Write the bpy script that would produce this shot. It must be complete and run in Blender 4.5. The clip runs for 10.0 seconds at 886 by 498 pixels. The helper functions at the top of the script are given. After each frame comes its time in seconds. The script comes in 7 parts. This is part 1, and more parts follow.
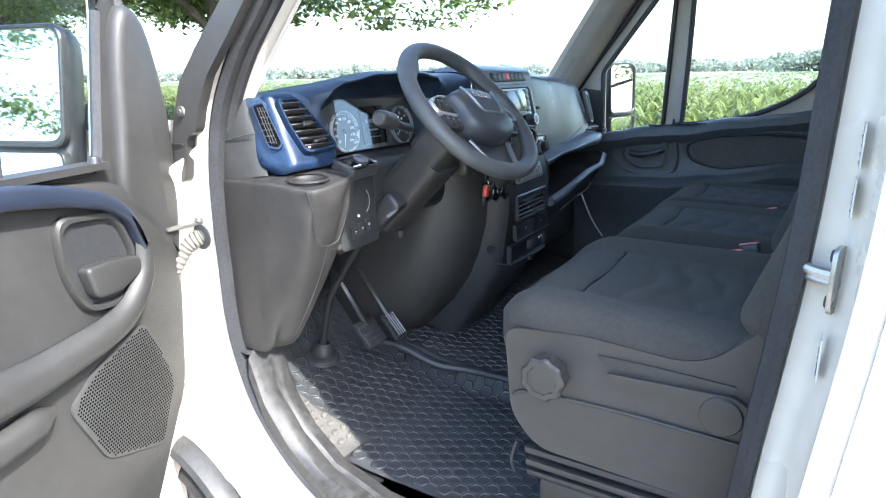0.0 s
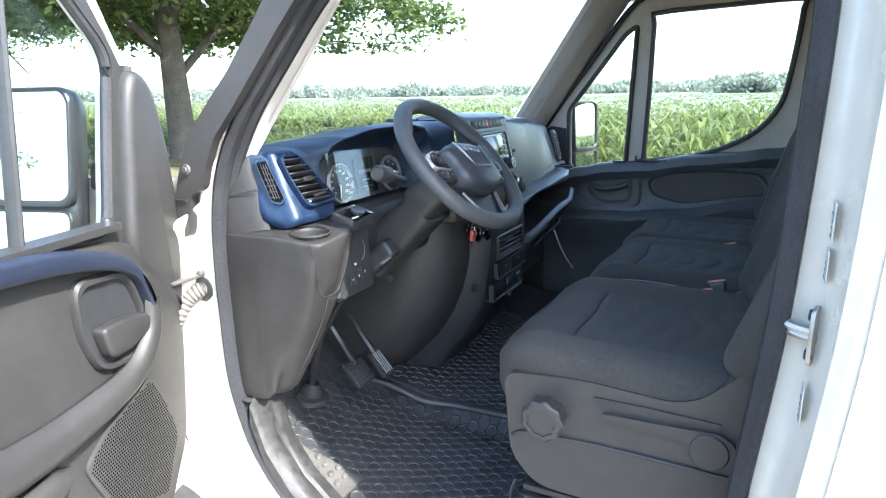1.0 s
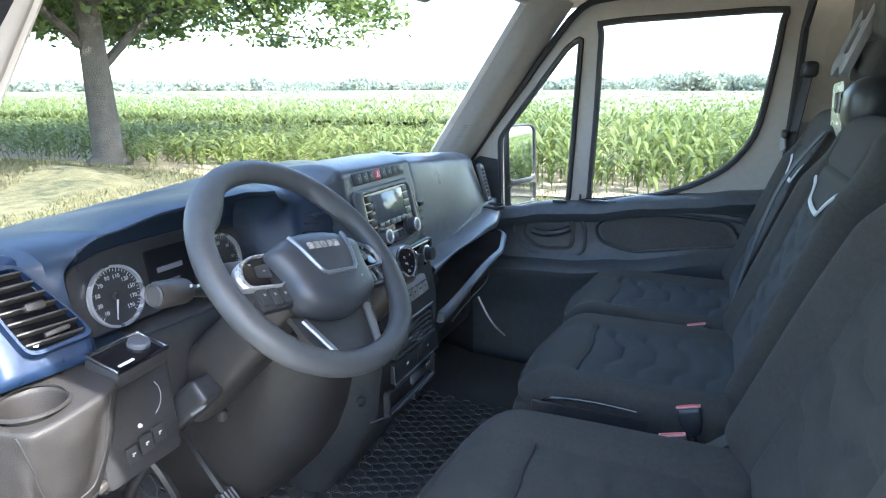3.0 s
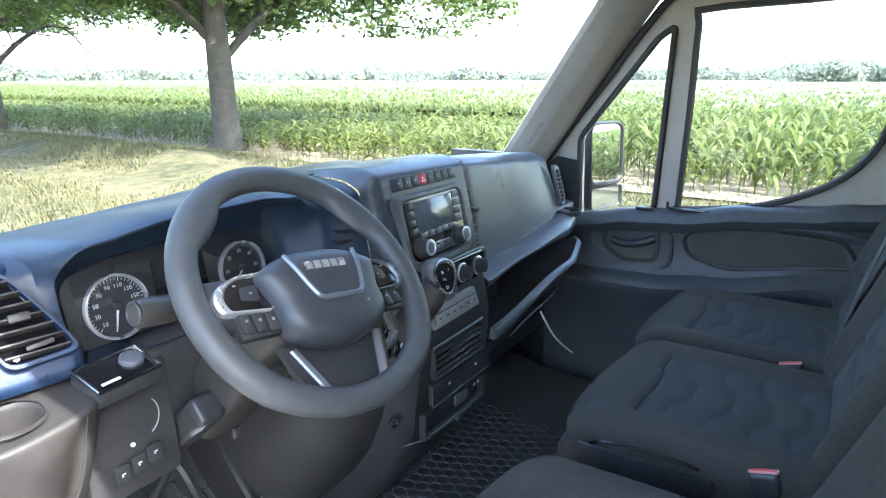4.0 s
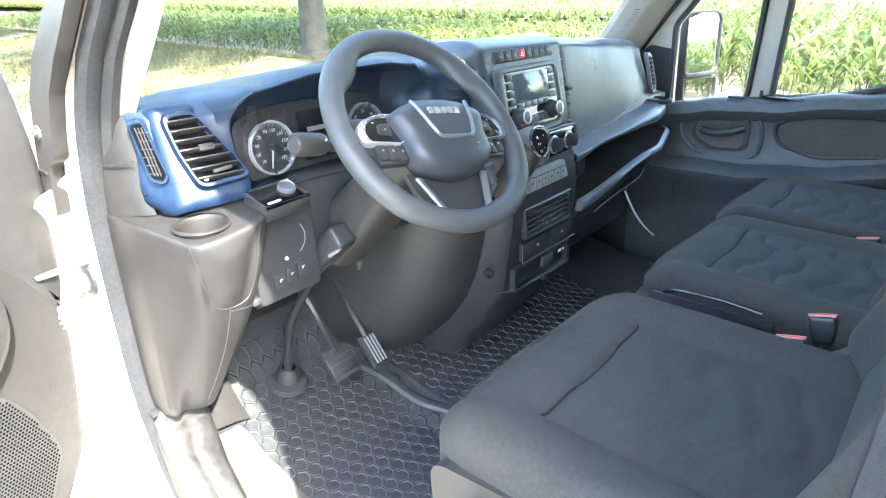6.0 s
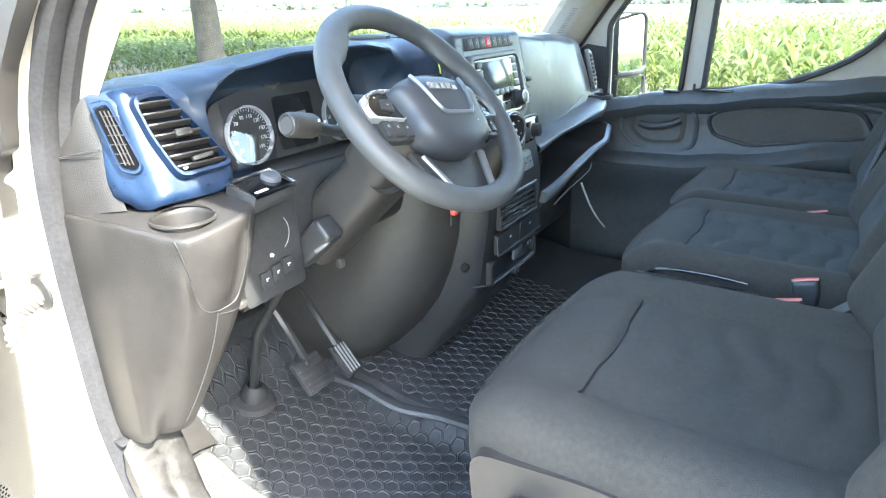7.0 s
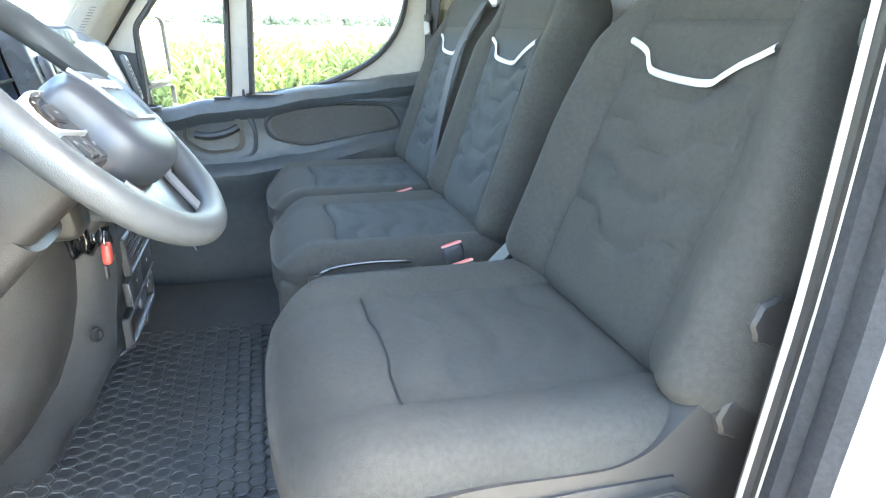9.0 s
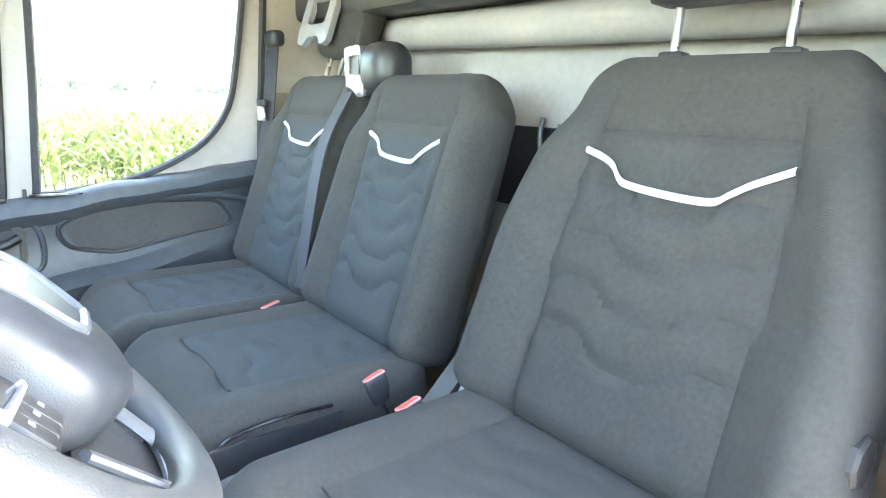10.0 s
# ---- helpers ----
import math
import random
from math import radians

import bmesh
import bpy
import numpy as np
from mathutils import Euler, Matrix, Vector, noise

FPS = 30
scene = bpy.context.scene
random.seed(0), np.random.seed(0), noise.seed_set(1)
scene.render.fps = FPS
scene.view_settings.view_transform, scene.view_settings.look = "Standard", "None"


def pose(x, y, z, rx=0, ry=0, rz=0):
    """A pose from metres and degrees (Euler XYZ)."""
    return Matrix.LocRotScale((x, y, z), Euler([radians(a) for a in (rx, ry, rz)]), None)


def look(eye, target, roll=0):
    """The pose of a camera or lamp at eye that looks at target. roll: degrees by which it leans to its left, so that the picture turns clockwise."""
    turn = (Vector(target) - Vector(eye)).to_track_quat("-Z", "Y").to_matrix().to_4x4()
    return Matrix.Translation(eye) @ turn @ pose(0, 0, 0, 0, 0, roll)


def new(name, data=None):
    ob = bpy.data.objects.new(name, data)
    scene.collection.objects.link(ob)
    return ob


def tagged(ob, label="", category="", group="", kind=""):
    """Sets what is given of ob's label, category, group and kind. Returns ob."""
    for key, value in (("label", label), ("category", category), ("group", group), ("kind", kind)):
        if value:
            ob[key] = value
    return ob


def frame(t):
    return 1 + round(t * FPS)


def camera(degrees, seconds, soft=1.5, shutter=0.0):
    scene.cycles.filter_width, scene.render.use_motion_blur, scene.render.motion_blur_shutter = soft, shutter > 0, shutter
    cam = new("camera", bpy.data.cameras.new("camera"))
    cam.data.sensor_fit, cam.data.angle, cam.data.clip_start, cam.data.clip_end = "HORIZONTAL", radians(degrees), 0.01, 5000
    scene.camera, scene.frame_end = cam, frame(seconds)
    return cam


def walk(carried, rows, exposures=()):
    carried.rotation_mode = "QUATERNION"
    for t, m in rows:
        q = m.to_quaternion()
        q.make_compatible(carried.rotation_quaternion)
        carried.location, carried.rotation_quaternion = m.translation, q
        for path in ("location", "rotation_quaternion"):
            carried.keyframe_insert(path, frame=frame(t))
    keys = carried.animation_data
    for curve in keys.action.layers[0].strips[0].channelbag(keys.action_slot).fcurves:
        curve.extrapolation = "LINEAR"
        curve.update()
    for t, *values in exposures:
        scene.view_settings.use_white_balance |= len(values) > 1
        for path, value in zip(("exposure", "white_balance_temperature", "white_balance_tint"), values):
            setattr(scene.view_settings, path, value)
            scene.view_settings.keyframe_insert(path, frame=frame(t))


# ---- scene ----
cam = camera(70.9, 10.0, 1.1)
PATH = [
    (0, (-1.686, 0.056, 1.625), (-0.053, 1.077, 1.087), -1.1),
    (0.5, (-1.713, 0.084, 1.682), (-0.064, 1.088, 1.161), -1.0),
    (1, (-1.77, 0.104, 1.701), (-0.051, 1.006, 1.22), -1.0),
    (1.5, (-1.788, 0.166, 1.735), (-0.019, 0.97, 1.261), -0.9),
    (2, (-1.631, 0.215, 1.765), (0.158, 0.973, 1.291), -0.8),
    (2.5, (-1.434, 0.202, 1.785), (0.356, 0.955, 1.303), -0.8),
    (2.7, (-1.342, 0.205, 1.789), (0.449, 0.947, 1.298), -0.5),
    (3.8, (-1.076, 0.166, 1.806), (0.6, 1.124, 1.283), 0.1),
    (4, (-1.064, 0.157, 1.808), (0.558, 1.2, 1.28), -0.1),
    (4.5, (-1.058, 0.13, 1.816), (0.388, 1.365, 1.198), -0.7),
    (5, (-1.137, 0.1, 1.791), (0.229, 1.362, 1.057), -1.0),
    (5.5, (-1.184, 0.05, 1.768), (0.155, 1.316, 0.99), -1.2),
    (5.7, (-1.204, 0.06, 1.762), (0.155, 1.301, 0.979), -1.0),
    (6.8, (-1.273, 0.173, 1.716), (0.262, 1.217, 0.972), -1.1),
    (7, (-1.291, 0.212, 1.689), (0.295, 1.189, 0.963), -1.0),
    (7.5, (-1.407, 0.272, 1.688), (0.312, 1.003, 0.975), -0.8),
    (8, (-1.457, 0.362, 1.667), (0.403, 0.593, 0.97), 0.0),
    (8.5, (-1.392, 0.444, 1.657), (0.478, 0.284, 0.967), 0.2),
    (9, (-1.239, 0.54, 1.646), (0.567, 0.014, 0.968), 0.9),
    (9.5, (-1.091, 0.631, 1.648), (0.588, -0.256, 1.02), 1.3),
    (10, (-0.946, 0.709, 1.694), (0.584, -0.49, 1.222), 1.8),
]
walk(cam, [(t, look(eye, target, roll)) for t, eye, target, roll in PATH], [
    (0, 2.90, 6000, 8), (1.0, 2.83, 6000, 8), (2.0, 2.97, 6000, 9), (2.5, 3.10, 6000, 10), (4, 3.35, 6150, 9), (4.5, 3.5, 6150, 9), (5, 4.02, 6200, 8),
    (5.5, 4.1, 6300, 6), (7.0, 4.1, 6500, 4), (8.0, 4.30, 6650, 3), (8.5, 4.45, 6700, 3), (9.5, 5.12, 7000, 7), (10, 5.25, 7000, 7)])


# ---- world, sun, exposure ----
SUN_DIR = Vector((-0.265, -0.95, 1.0)).normalized()
world = bpy.data.worlds.new("sky_world")
scene.world = world
world.use_nodes = True
wn = world.node_tree.nodes
sky = wn.new("ShaderNodeTexSky")
sky.sky_type = "NISHITA"
sky.sun_disc = False
sky.sun_elevation = math.asin(SUN_DIR.z)
sky.sun_rotation = math.atan2(SUN_DIR.x, SUN_DIR.y)
sky.air_density, sky.dust_density, sky.ozone_density = 1.0, 2.0, 1.0
world.node_tree.links.new(sky.outputs["Color"], wn["Background"].inputs["Color"])
wn["Background"].inputs["Strength"].default_value = 0.15
sun_lamp = bpy.data.lights.new("sun", "SUN")
sun_lamp.energy, sun_lamp.angle, sun_lamp.color = 2.3, radians(0.55), (1.0, 0.95, 0.87)
sun = new("sun", sun_lamp)
sun.matrix_world = look(SUN_DIR * 60, (0, 0, 0))


# ---- materials ----
def material(name, color, rough=0.5, metal=0.0, vary=0.15, scale=8.0, bump=0.0, bump_scale=400.0, coat=0.0, spec=0.5,
             rough_vary=0.1, second=None, per_object=False, per_island=False, sheen=0.0, translucent=0.0):
    """A surface with colour varied at two scales, roughness variation and fine relief, in metres."""
    m = bpy.data.materials.new(name)
    m.use_nodes = True
    nt = m.node_tree
    n, l = nt.nodes, nt.links
    b = n["Principled BSDF"]
    geo = n.new("ShaderNodeTexCoord")
    big = n.new("ShaderNodeTexNoise")
    big.inputs["Scale"].default_value, big.inputs["Detail"].default_value = scale, 5
    fine = n.new("ShaderNodeTexNoise")
    fine.inputs["Scale"].default_value, fine.inputs["Detail"].default_value = scale * 9, 3
    l.new(geo.outputs["Object"], big.inputs["Vector"]), l.new(geo.outputs["Object"], fine.inputs["Vector"])
    add = n.new("ShaderNodeMath")
    add.operation = "ADD"
    l.new(big.outputs["Fac"], add.inputs[0]), l.new(fine.outputs["Fac"], add.inputs[1])
    value = add.outputs[0]
    if per_object or per_island:
        src = n.new("ShaderNodeObjectInfo" if per_object else "ShaderNodeNewGeometry")
        more = n.new("ShaderNodeMath")
        more.operation = "MULTIPLY_ADD"
        l.new(src.outputs["Random" if per_object else "Random Per Island"], more.inputs[0])
        more.inputs[1].default_value = 1.0
        l.new(value, more.inputs[2])
        value = more.outputs[0]
    ramp = n.new("ShaderNodeMapRange")
    ramp.inputs["From Min"].default_value, ramp.inputs["From Max"].default_value = (0.7, 2.3) if per_object or per_island else (0.7, 1.3)
    l.new(value, ramp.inputs["Value"])
    mix = n.new("ShaderNodeMix")
    mix.data_type = "RGBA"
    dark = tuple(c * (1 - vary) for c in color)
    light = second or tuple(min(1, c * (1 + vary)) for c in color)
    mix.inputs["A"].default_value, mix.inputs["B"].default_value = (*dark, 1), (*light, 1)
    l.new(ramp.outputs["Result"], mix.inputs["Factor"])
    l.new(mix.outputs["Result"], b.inputs["Base Color"])
    rr = n.new("ShaderNodeMapRange")
    rr.inputs["From Min"].default_value, rr.inputs["From Max"].default_value = 0.3, 0.7
    rr.inputs["To Min"].default_value, rr.inputs["To Max"].default_value = max(0.02, rough - rough_vary), min(1, rough + rough_vary)
    l.new(big.outputs["Fac"], rr.inputs["Value"]), l.new(rr.outputs["Result"], b.inputs["Roughness"])
    b.inputs["Metallic"].default_value = metal
    b.inputs["Coat Weight"].default_value = coat
    b.inputs["Specular IOR Level"].default_value = spec
    b.inputs["Sheen Weight"].default_value = sheen
    if bump:
        grain = n.new("ShaderNodeTexNoise")
        grain.inputs["Scale"].default_value, grain.inputs["Detail"].default_value = bump_scale, 2
        l.new(geo.outputs["Object"], grain.inputs["Vector"])
        bp = n.new("ShaderNodeBump")
        bp.inputs["Strength"].default_value, bp.inputs["Distance"].default_value = bump, 1.0 / bump_scale
        l.new(grain.outputs["Fac"], bp.inputs["Height"]), l.new(bp.outputs["Normal"], b.inputs["Normal"])
    if translucent:
        tr = n.new("ShaderNodeBsdfTranslucent")
        l.new(mix.outputs["Result"], tr.inputs["Color"])
        ms = n.new("ShaderNodeMixShader")
        ms.inputs["Fac"].default_value = translucent
        l.new(b.outputs["BSDF"], ms.inputs[1]), l.new(tr.outputs["BSDF"], ms.inputs[2])
        l.new(ms.outputs["Shader"], n["Material Output"].inputs["Surface"])
    return m


def glass_material(name, tint=(1, 1, 1), rough=0.0, gloss_share=0.035):
    """Thin pane: clear with a weak mirror image."""
    m = bpy.data.materials.new(name)
    m.use_nodes = True
    nt = m.node_tree
    n, l = nt.nodes, nt.links
    n.remove(n["Principled BSDF"])
    clear, gloss, mixer = (n.new(k) for k in ("ShaderNodeBsdfTransparent", "ShaderNodeBsdfGlossy", "ShaderNodeMixShader"))
    clear.inputs["Color"].default_value = (*tint, 1)
    gloss.inputs["Roughness"].default_value = rough
    mixer.inputs["Fac"].default_value = gloss_share
    l.new(clear.outputs["BSDF"], mixer.inputs[1]), l.new(gloss.outputs["BSDF"], mixer.inputs[2])
    l.new(mixer.outputs["Shader"], n["Material Output"].inputs["Surface"])
    return m


NAVY = material("navy_plastic", (0.023, 0.038, 0.067), 0.42, vary=0.12, scale=5, bump=0.3, bump_scale=900)
# the dash's navy again, its colour set bluer and metallic where sun falls
BEZEL = material("sunlit_navy_plastic", (0.012, 0.028, 0.066), 0.36, metal=0.25, vary=0.25, scale=90, bump=0.3, bump_scale=1500)
DARK = material("charcoal_plastic", (0.044, 0.041, 0.039), 0.42, spec=0.5, vary=0.15, scale=6, bump=0.35, bump_scale=700)
ENDTRIM = material("satin_black_end_panel", (0.029, 0.027, 0.026), 0.46, spec=0.4, vary=0.18, scale=6, bump=0.4, bump_scale=700)
# far door's charcoal, lifted and blued: glare and sky light put into its colour
FARTRIM = material("glare_paled_door_plastic", (0.070, 0.079, 0.087), 0.42, vary=0.15, scale=6, bump=0.3, bump_scale=700)
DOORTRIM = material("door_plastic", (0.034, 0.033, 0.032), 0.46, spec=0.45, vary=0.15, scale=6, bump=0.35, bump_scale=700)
# fascia slate made paler: the sky's sheen on the lid is in the colour
LIDMAT = material("sheen_paled_lid_plastic", (0.15, 0.162, 0.178), 0.32, vary=0.12, scale=5, bump=0.15, bump_scale=1100)
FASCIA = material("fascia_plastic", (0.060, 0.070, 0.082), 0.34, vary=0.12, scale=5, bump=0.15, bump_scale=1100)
SLATE = material("slate_plastic", (0.095, 0.105, 0.122), 0.36, vary=0.12, scale=5, bump=0.15, bump_scale=1100)
BLACK = material("black_plastic", (0.034, 0.035, 0.037), 0.38, vary=0.2, scale=10, bump=0.1, bump_scale=800)
# near-black colour that stands for the shade inside vents, gaps and holes
HOLESHADE = material("painted_hole_shade", (0.004, 0.004, 0.005), 0.9, vary=0.1, spec=0.05)
INLAY = material("warm_grey_inlay", (0.085, 0.080, 0.076), 0.8, vary=0.15, scale=9, bump=0.5, bump_scale=900, spec=0.2)
GLOSSY = material("piano_black", (0.010, 0.010, 0.012), 0.12, vary=0.2, scale=12, coat=0.4)
TRIMGREY = material("taupe_seat_plastic", (0.046, 0.0425, 0.040), 0.46, vary=0.12, scale=5, bump=0.3, bump_scale=800)
FABRIC = material("charcoal_weave", (0.059, 0.0565, 0.051), 0.9, vary=0.16, scale=16, bump=0.9, bump_scale=800, sheen=0.04, spec=0.2)
INSERT = material("blue_grey_weave", (0.056, 0.060, 0.060), 0.9, vary=0.11, scale=18, bump=0.9, bump_scale=700, sheen=0.04, spec=0.2)
PIPING = material("seam_thread", (0.015, 0.015, 0.017), 0.8, vary=0.2)
LINER = material("cream_headliner", (0.62, 0.585, 0.52), 0.9, vary=0.06, scale=7, bump=0.5, bump_scale=900, spec=0.2)
BULKHEAD = material("grey_cream_cloth", (0.43, 0.415, 0.385), 0.9, vary=0.08, scale=7, bump=0.6, bump_scale=900, spec=0.2)
PILLAR = material("pale_grey_plastic", (0.44, 0.41, 0.365), 0.55, vary=0.06, scale=6, bump=0.2, bump_scale=900)
# white paint tinted cream: warm light off the dry ground is in the colour
WHITE = material("bounce_warmed_white_paint", (0.68, 0.635, 0.55), 0.28, vary=0.05, scale=3, coat=0.6, bump=0.02, bump_scale=60)
RUBBER = material("black_rubber", (0.038, 0.038, 0.040), 0.55, vary=0.25, scale=14, bump=0.3, bump_scale=600)
SEALGREY = material("grey_door_seal", (0.036, 0.036, 0.039), 0.75, spec=0.2, vary=0.25, scale=20, bump=0.4, bump_scale=700)
MAT = material("black_rubber_mat", (0.050, 0.052, 0.055), 0.38, vary=0.3, scale=9, bump=0.3, bump_scale=300)
DUSTY = material("dusty_mat_edge", (0.115, 0.108, 0.098), 0.75, vary=0.25, scale=18, bump=0.4, bump_scale=300)
STEPTRIM = material("grained_step_plastic", (0.018, 0.0175, 0.017), 0.45, second=(0.060, 0.057, 0.055), vary=0.3, scale=70, bump=0.5, bump_scale=1300)
KEYGREY = material("pale_grey_keys", (0.30, 0.31, 0.325), 0.4, metal=0.1, vary=0.08, scale=20)
SILVER = material("silver_paint", (0.56, 0.57, 0.59), 0.3, metal=0.6, vary=0.06, scale=20)
GREYSILVER = material("dull_grey_paint", (0.20, 0.215, 0.235), 0.38, metal=0.5, vary=0.08, scale=20)
CHROME = material("steel", (0.62, 0.62, 0.62), 0.2, metal=1.0, vary=0.08, scale=30)
STEEL = material("brushed_latch_steel", (0.42, 0.41, 0.39), 0.34, metal=0.8, vary=0.15, scale=40)
GRIP = material("satin_grey_grip", (0.135, 0.132, 0.128), 0.38, vary=0.1, scale=20)
STRIPKEY = material("satin_switch_strip", (0.040, 0.045, 0.052), 0.42, vary=0.1, scale=20)
ZINC = material("zinc_plate", (0.13, 0.125, 0.115), 0.42, metal=0.4, vary=0.2, scale=40)
HARNESS = material("beige_rubber", (0.15, 0.138, 0.12), 0.6, vary=0.15, scale=30)
RED = material("red_plastic", (0.66, 0.09, 0.07), 0.4, vary=0.15, scale=20)
PINK = material("faded_red_plastic", (0.72, 0.30, 0.27), 0.45, vary=0.1, scale=20)
REDGLOW = material("red_button", (0.55, 0.03, 0.05), 0.35, vary=0.1)
BELT = material("seat_belt_web", (0.050, 0.050, 0.054), 0.75, vary=0.2, scale=20, bump=0.6, bump_scale=900)
MARK = material("white_marking", (0.75, 0.76, 0.78), 0.5, vary=0.04)
DIM = material("grey_marking", (0.28, 0.29, 0.31), 0.5, vary=0.05)
REFLECT = material("reflective_strip", (0.56, 0.57, 0.575), 0.4, vary=0.06, scale=30)
SCREEN = material("display_glass", (0.10, 0.12, 0.14), 0.08, vary=0.2, coat=0.5)
DOORNAVY = material("deep_navy_padding", (0.016, 0.021, 0.036), 0.42, vary=0.12, scale=5, bump=0.25, bump_scale=900)
SPEAKER = material("speaker_mesh", (0.044, 0.043, 0.042), 0.55, vary=0.2, scale=10)
PAPER = material("paper_label", (0.46, 0.45, 0.42), 0.7, vary=0.06)
MIRROR = material("mirror_glass", (0.88, 0.90, 0.92), 0.01, metal=1.0, vary=0.01, rough_vary=0.005)
PANE = glass_material("pane_glass", (0.93, 0.96, 0.95))
GAUGEPANE = glass_material("gauge_pane", (0.85, 0.86, 0.88), 0.01, 0.13)
BARK = material("bark", (0.070, 0.064, 0.052), 0.9, vary=0.45, scale=5, bump=1.0, bump_scale=30)
LEAF = material("oak_leaf", (0.085, 0.135, 0.038), 0.45, vary=0.45, scale=1.2, per_island=True, translucent=0.45, second=(0.16, 0.23, 0.06))
CORNLEAF = material("corn_leaf", (0.098, 0.140, 0.040), 0.5, vary=0.45, scale=0.8, per_island=True, translucent=0.45, second=(0.235, 0.285, 0.092), spec=0.3)
# far corn, paler and greyer than the near leaves: haze put into its colour
CORNSHEET = material("haze_paled_corn_canopy", (0.180, 0.208, 0.130), 0.8, vary=0.4, scale=0.35, bump=1.0, bump_scale=3, second=(0.250, 0.280, 0.185))
GRASSLEAF = material("dry_grass", (0.066, 0.086, 0.026), 0.7, vary=0.4, scale=0.6, per_island=True, translucent=0.3, second=(0.200, 0.180, 0.080))
GRASS = material("grass_ground", (0.056, 0.068, 0.026), 0.95, vary=0.45, scale=0.5, bump=1.0, bump_scale=18, second=(0.165, 0.145, 0.072))
ROAD = material("pale_worn_road", (0.27, 0.25, 0.22), 0.9, vary=0.2, scale=0.9, bump=0.7, bump_scale=60)
SOIL = material("dry_soil", (0.33, 0.27, 0.19), 0.95, vary=0.25, scale=1.5, bump=0.9, bump_scale=20)
# far foliage: distance haze is put into the leaf colour, paler than real leaves
FARLEAF = material("haze_paled_leaf", (0.29, 0.33, 0.27), 0.9, vary=0.15, scale=0.05, per_island=True, second=(0.36, 0.40, 0.335), spec=0.1, translucent=0.5)


# ---- mesh tools ----
INVERSE = {}


def thing(name, at, label, category, group="", kind=""):
    e = new(name)
    e.location = at
    e.empty_display_size = 0.05
    INVERSE[e] = Matrix.Translation(-Vector(at))
    return tagged(e, label, category, group, kind)


def part(name, bm, mat, parent=None, label="", sharp=38, flip=False, normals=True):
    """Links a bmesh, given in world metres, as one mesh object under a thing or a part."""
    if normals:
        bmesh.ops.recalc_face_normals(bm, faces=bm.faces)
    limit = radians(sharp)
    for e in bm.edges:
        e.smooth = len(e.link_faces) == 2 and e.calc_face_angle(0) < limit
    for f in bm.faces:
        f.smooth = True
    me = bpy.data.meshes.new(name)
    bm.to_mesh(me)
    bm.free()
    for m in (mat if isinstance(mat, (list, tuple)) else [mat]):
        me.materials.append(m)
    ob = new(name, me)
    if parent is not None:
        ob.parent = parent
        ob.matrix_parent_inverse = INVERSE.get(parent, Matrix())
    if label:
        ob["label"] = label
    return ob


def solo(name, bm, mat, label, category, group="", kind="", **k):
    return tagged(part(name, bm, mat, **k), label, category, group, kind)


def bars(bm, boxes, m=None):
    """Plain boxes (centre, size) added to bm."""
    for c, s in boxes:
        add_box(bm, c, s, 0, m)
    return bm


def add_box(bm, centre, size, bevel=0.0, m=None, seg=2):
    r = bmesh.ops.create_cube(bm, size=1, matrix=Matrix.Translation(centre) @ Matrix.Diagonal((*size, 1)))
    vs = r["verts"]
    if bevel:
        es = list({e for v in vs for e in v.link_edges})
        g = bmesh.ops.bevel(bm, geom=es, offset=min(bevel, min(size) * 0.48), segments=seg, affect="EDGES", profile=0.5)
        vs = list({v for f in g["faces"] for v in f.verts} | {v for v in vs if v.is_valid})
    if m is not None:
        bmesh.ops.transform(bm, matrix=m, verts=list(set(vs)))
    return bm


def box(centre, size, bevel=0.0, m=None, seg=2):
    return add_box(bmesh.new(), centre, size, bevel, m, seg)


def block(half, r, n=12, bend=None, m=None):
    """A block with round edges of radius r, n cells to a side, bent by a function of the point."""
    bm = bmesh.new()
    bmesh.ops.create_cube(bm, size=2)
    bmesh.ops.subdivide_edges(bm, edges=bm.edges[:], cuts=n - 1, use_grid_fill=True)
    h = Vector(half)
    for v in bm.verts:
        p = Vector([math.sin(v.co[i] * math.pi / 2) * 0.35 + v.co[i] * 0.65 for i in range(3)])
        p = Vector([p[i] * h[i] for i in range(3)])
        q = Vector([max(-(h[i] - r), min(h[i] - r, p[i])) for i in range(3)])
        d = p - q
        v.co = q + d.normalized() * r if d.length > 1e-9 else p
        if bend:
            v.co = bend(v.co.copy())
    if m is not None:
        bm.transform(m)
    return bm


def loft(rows, closed=False, caps=False, bm=None, wrap=False):
    """A skin over rows of points; closed joins each row's ends, wrap joins the last row with the first."""
    bm = bm or bmesh.new()
    vs = [[bm.verts.new(p) for p in row] for row in rows]
    k = len(rows[0])
    for i in range(len(vs) if wrap else len(vs) - 1):
        a, b = vs[i], vs[(i + 1) % len(vs)]
        for j in range(k if closed else k - 1):
            bm.faces.new((a[j], a[(j + 1) % k], b[(j + 1) % k], b[j]))
    if caps and closed:
        bm.faces.new(vs[0][::-1]), bm.faces.new(vs[-1])
    return bm


def spline(pts, n=8, closed=False):
    """Points on a smooth curve through pts."""
    p = [Vector(q) for q in pts]
    c = len(p)
    out = []
    for i in range(c if closed else c - 1):
        a, b, d, e = (p[(i + k) % c] if closed else p[max(0, min(c - 1, i + k))] for k in (-1, 0, 1, 2))
        for s in range(n):
            t = s / n
            out.append(0.5 * (2 * b + (d - a) * t + (2 * a - 5 * b + 4 * d - e) * t * t + (3 * b - a - 3 * d + e) * t ** 3))
    if not closed:
        out.append(p[-1])
    return out


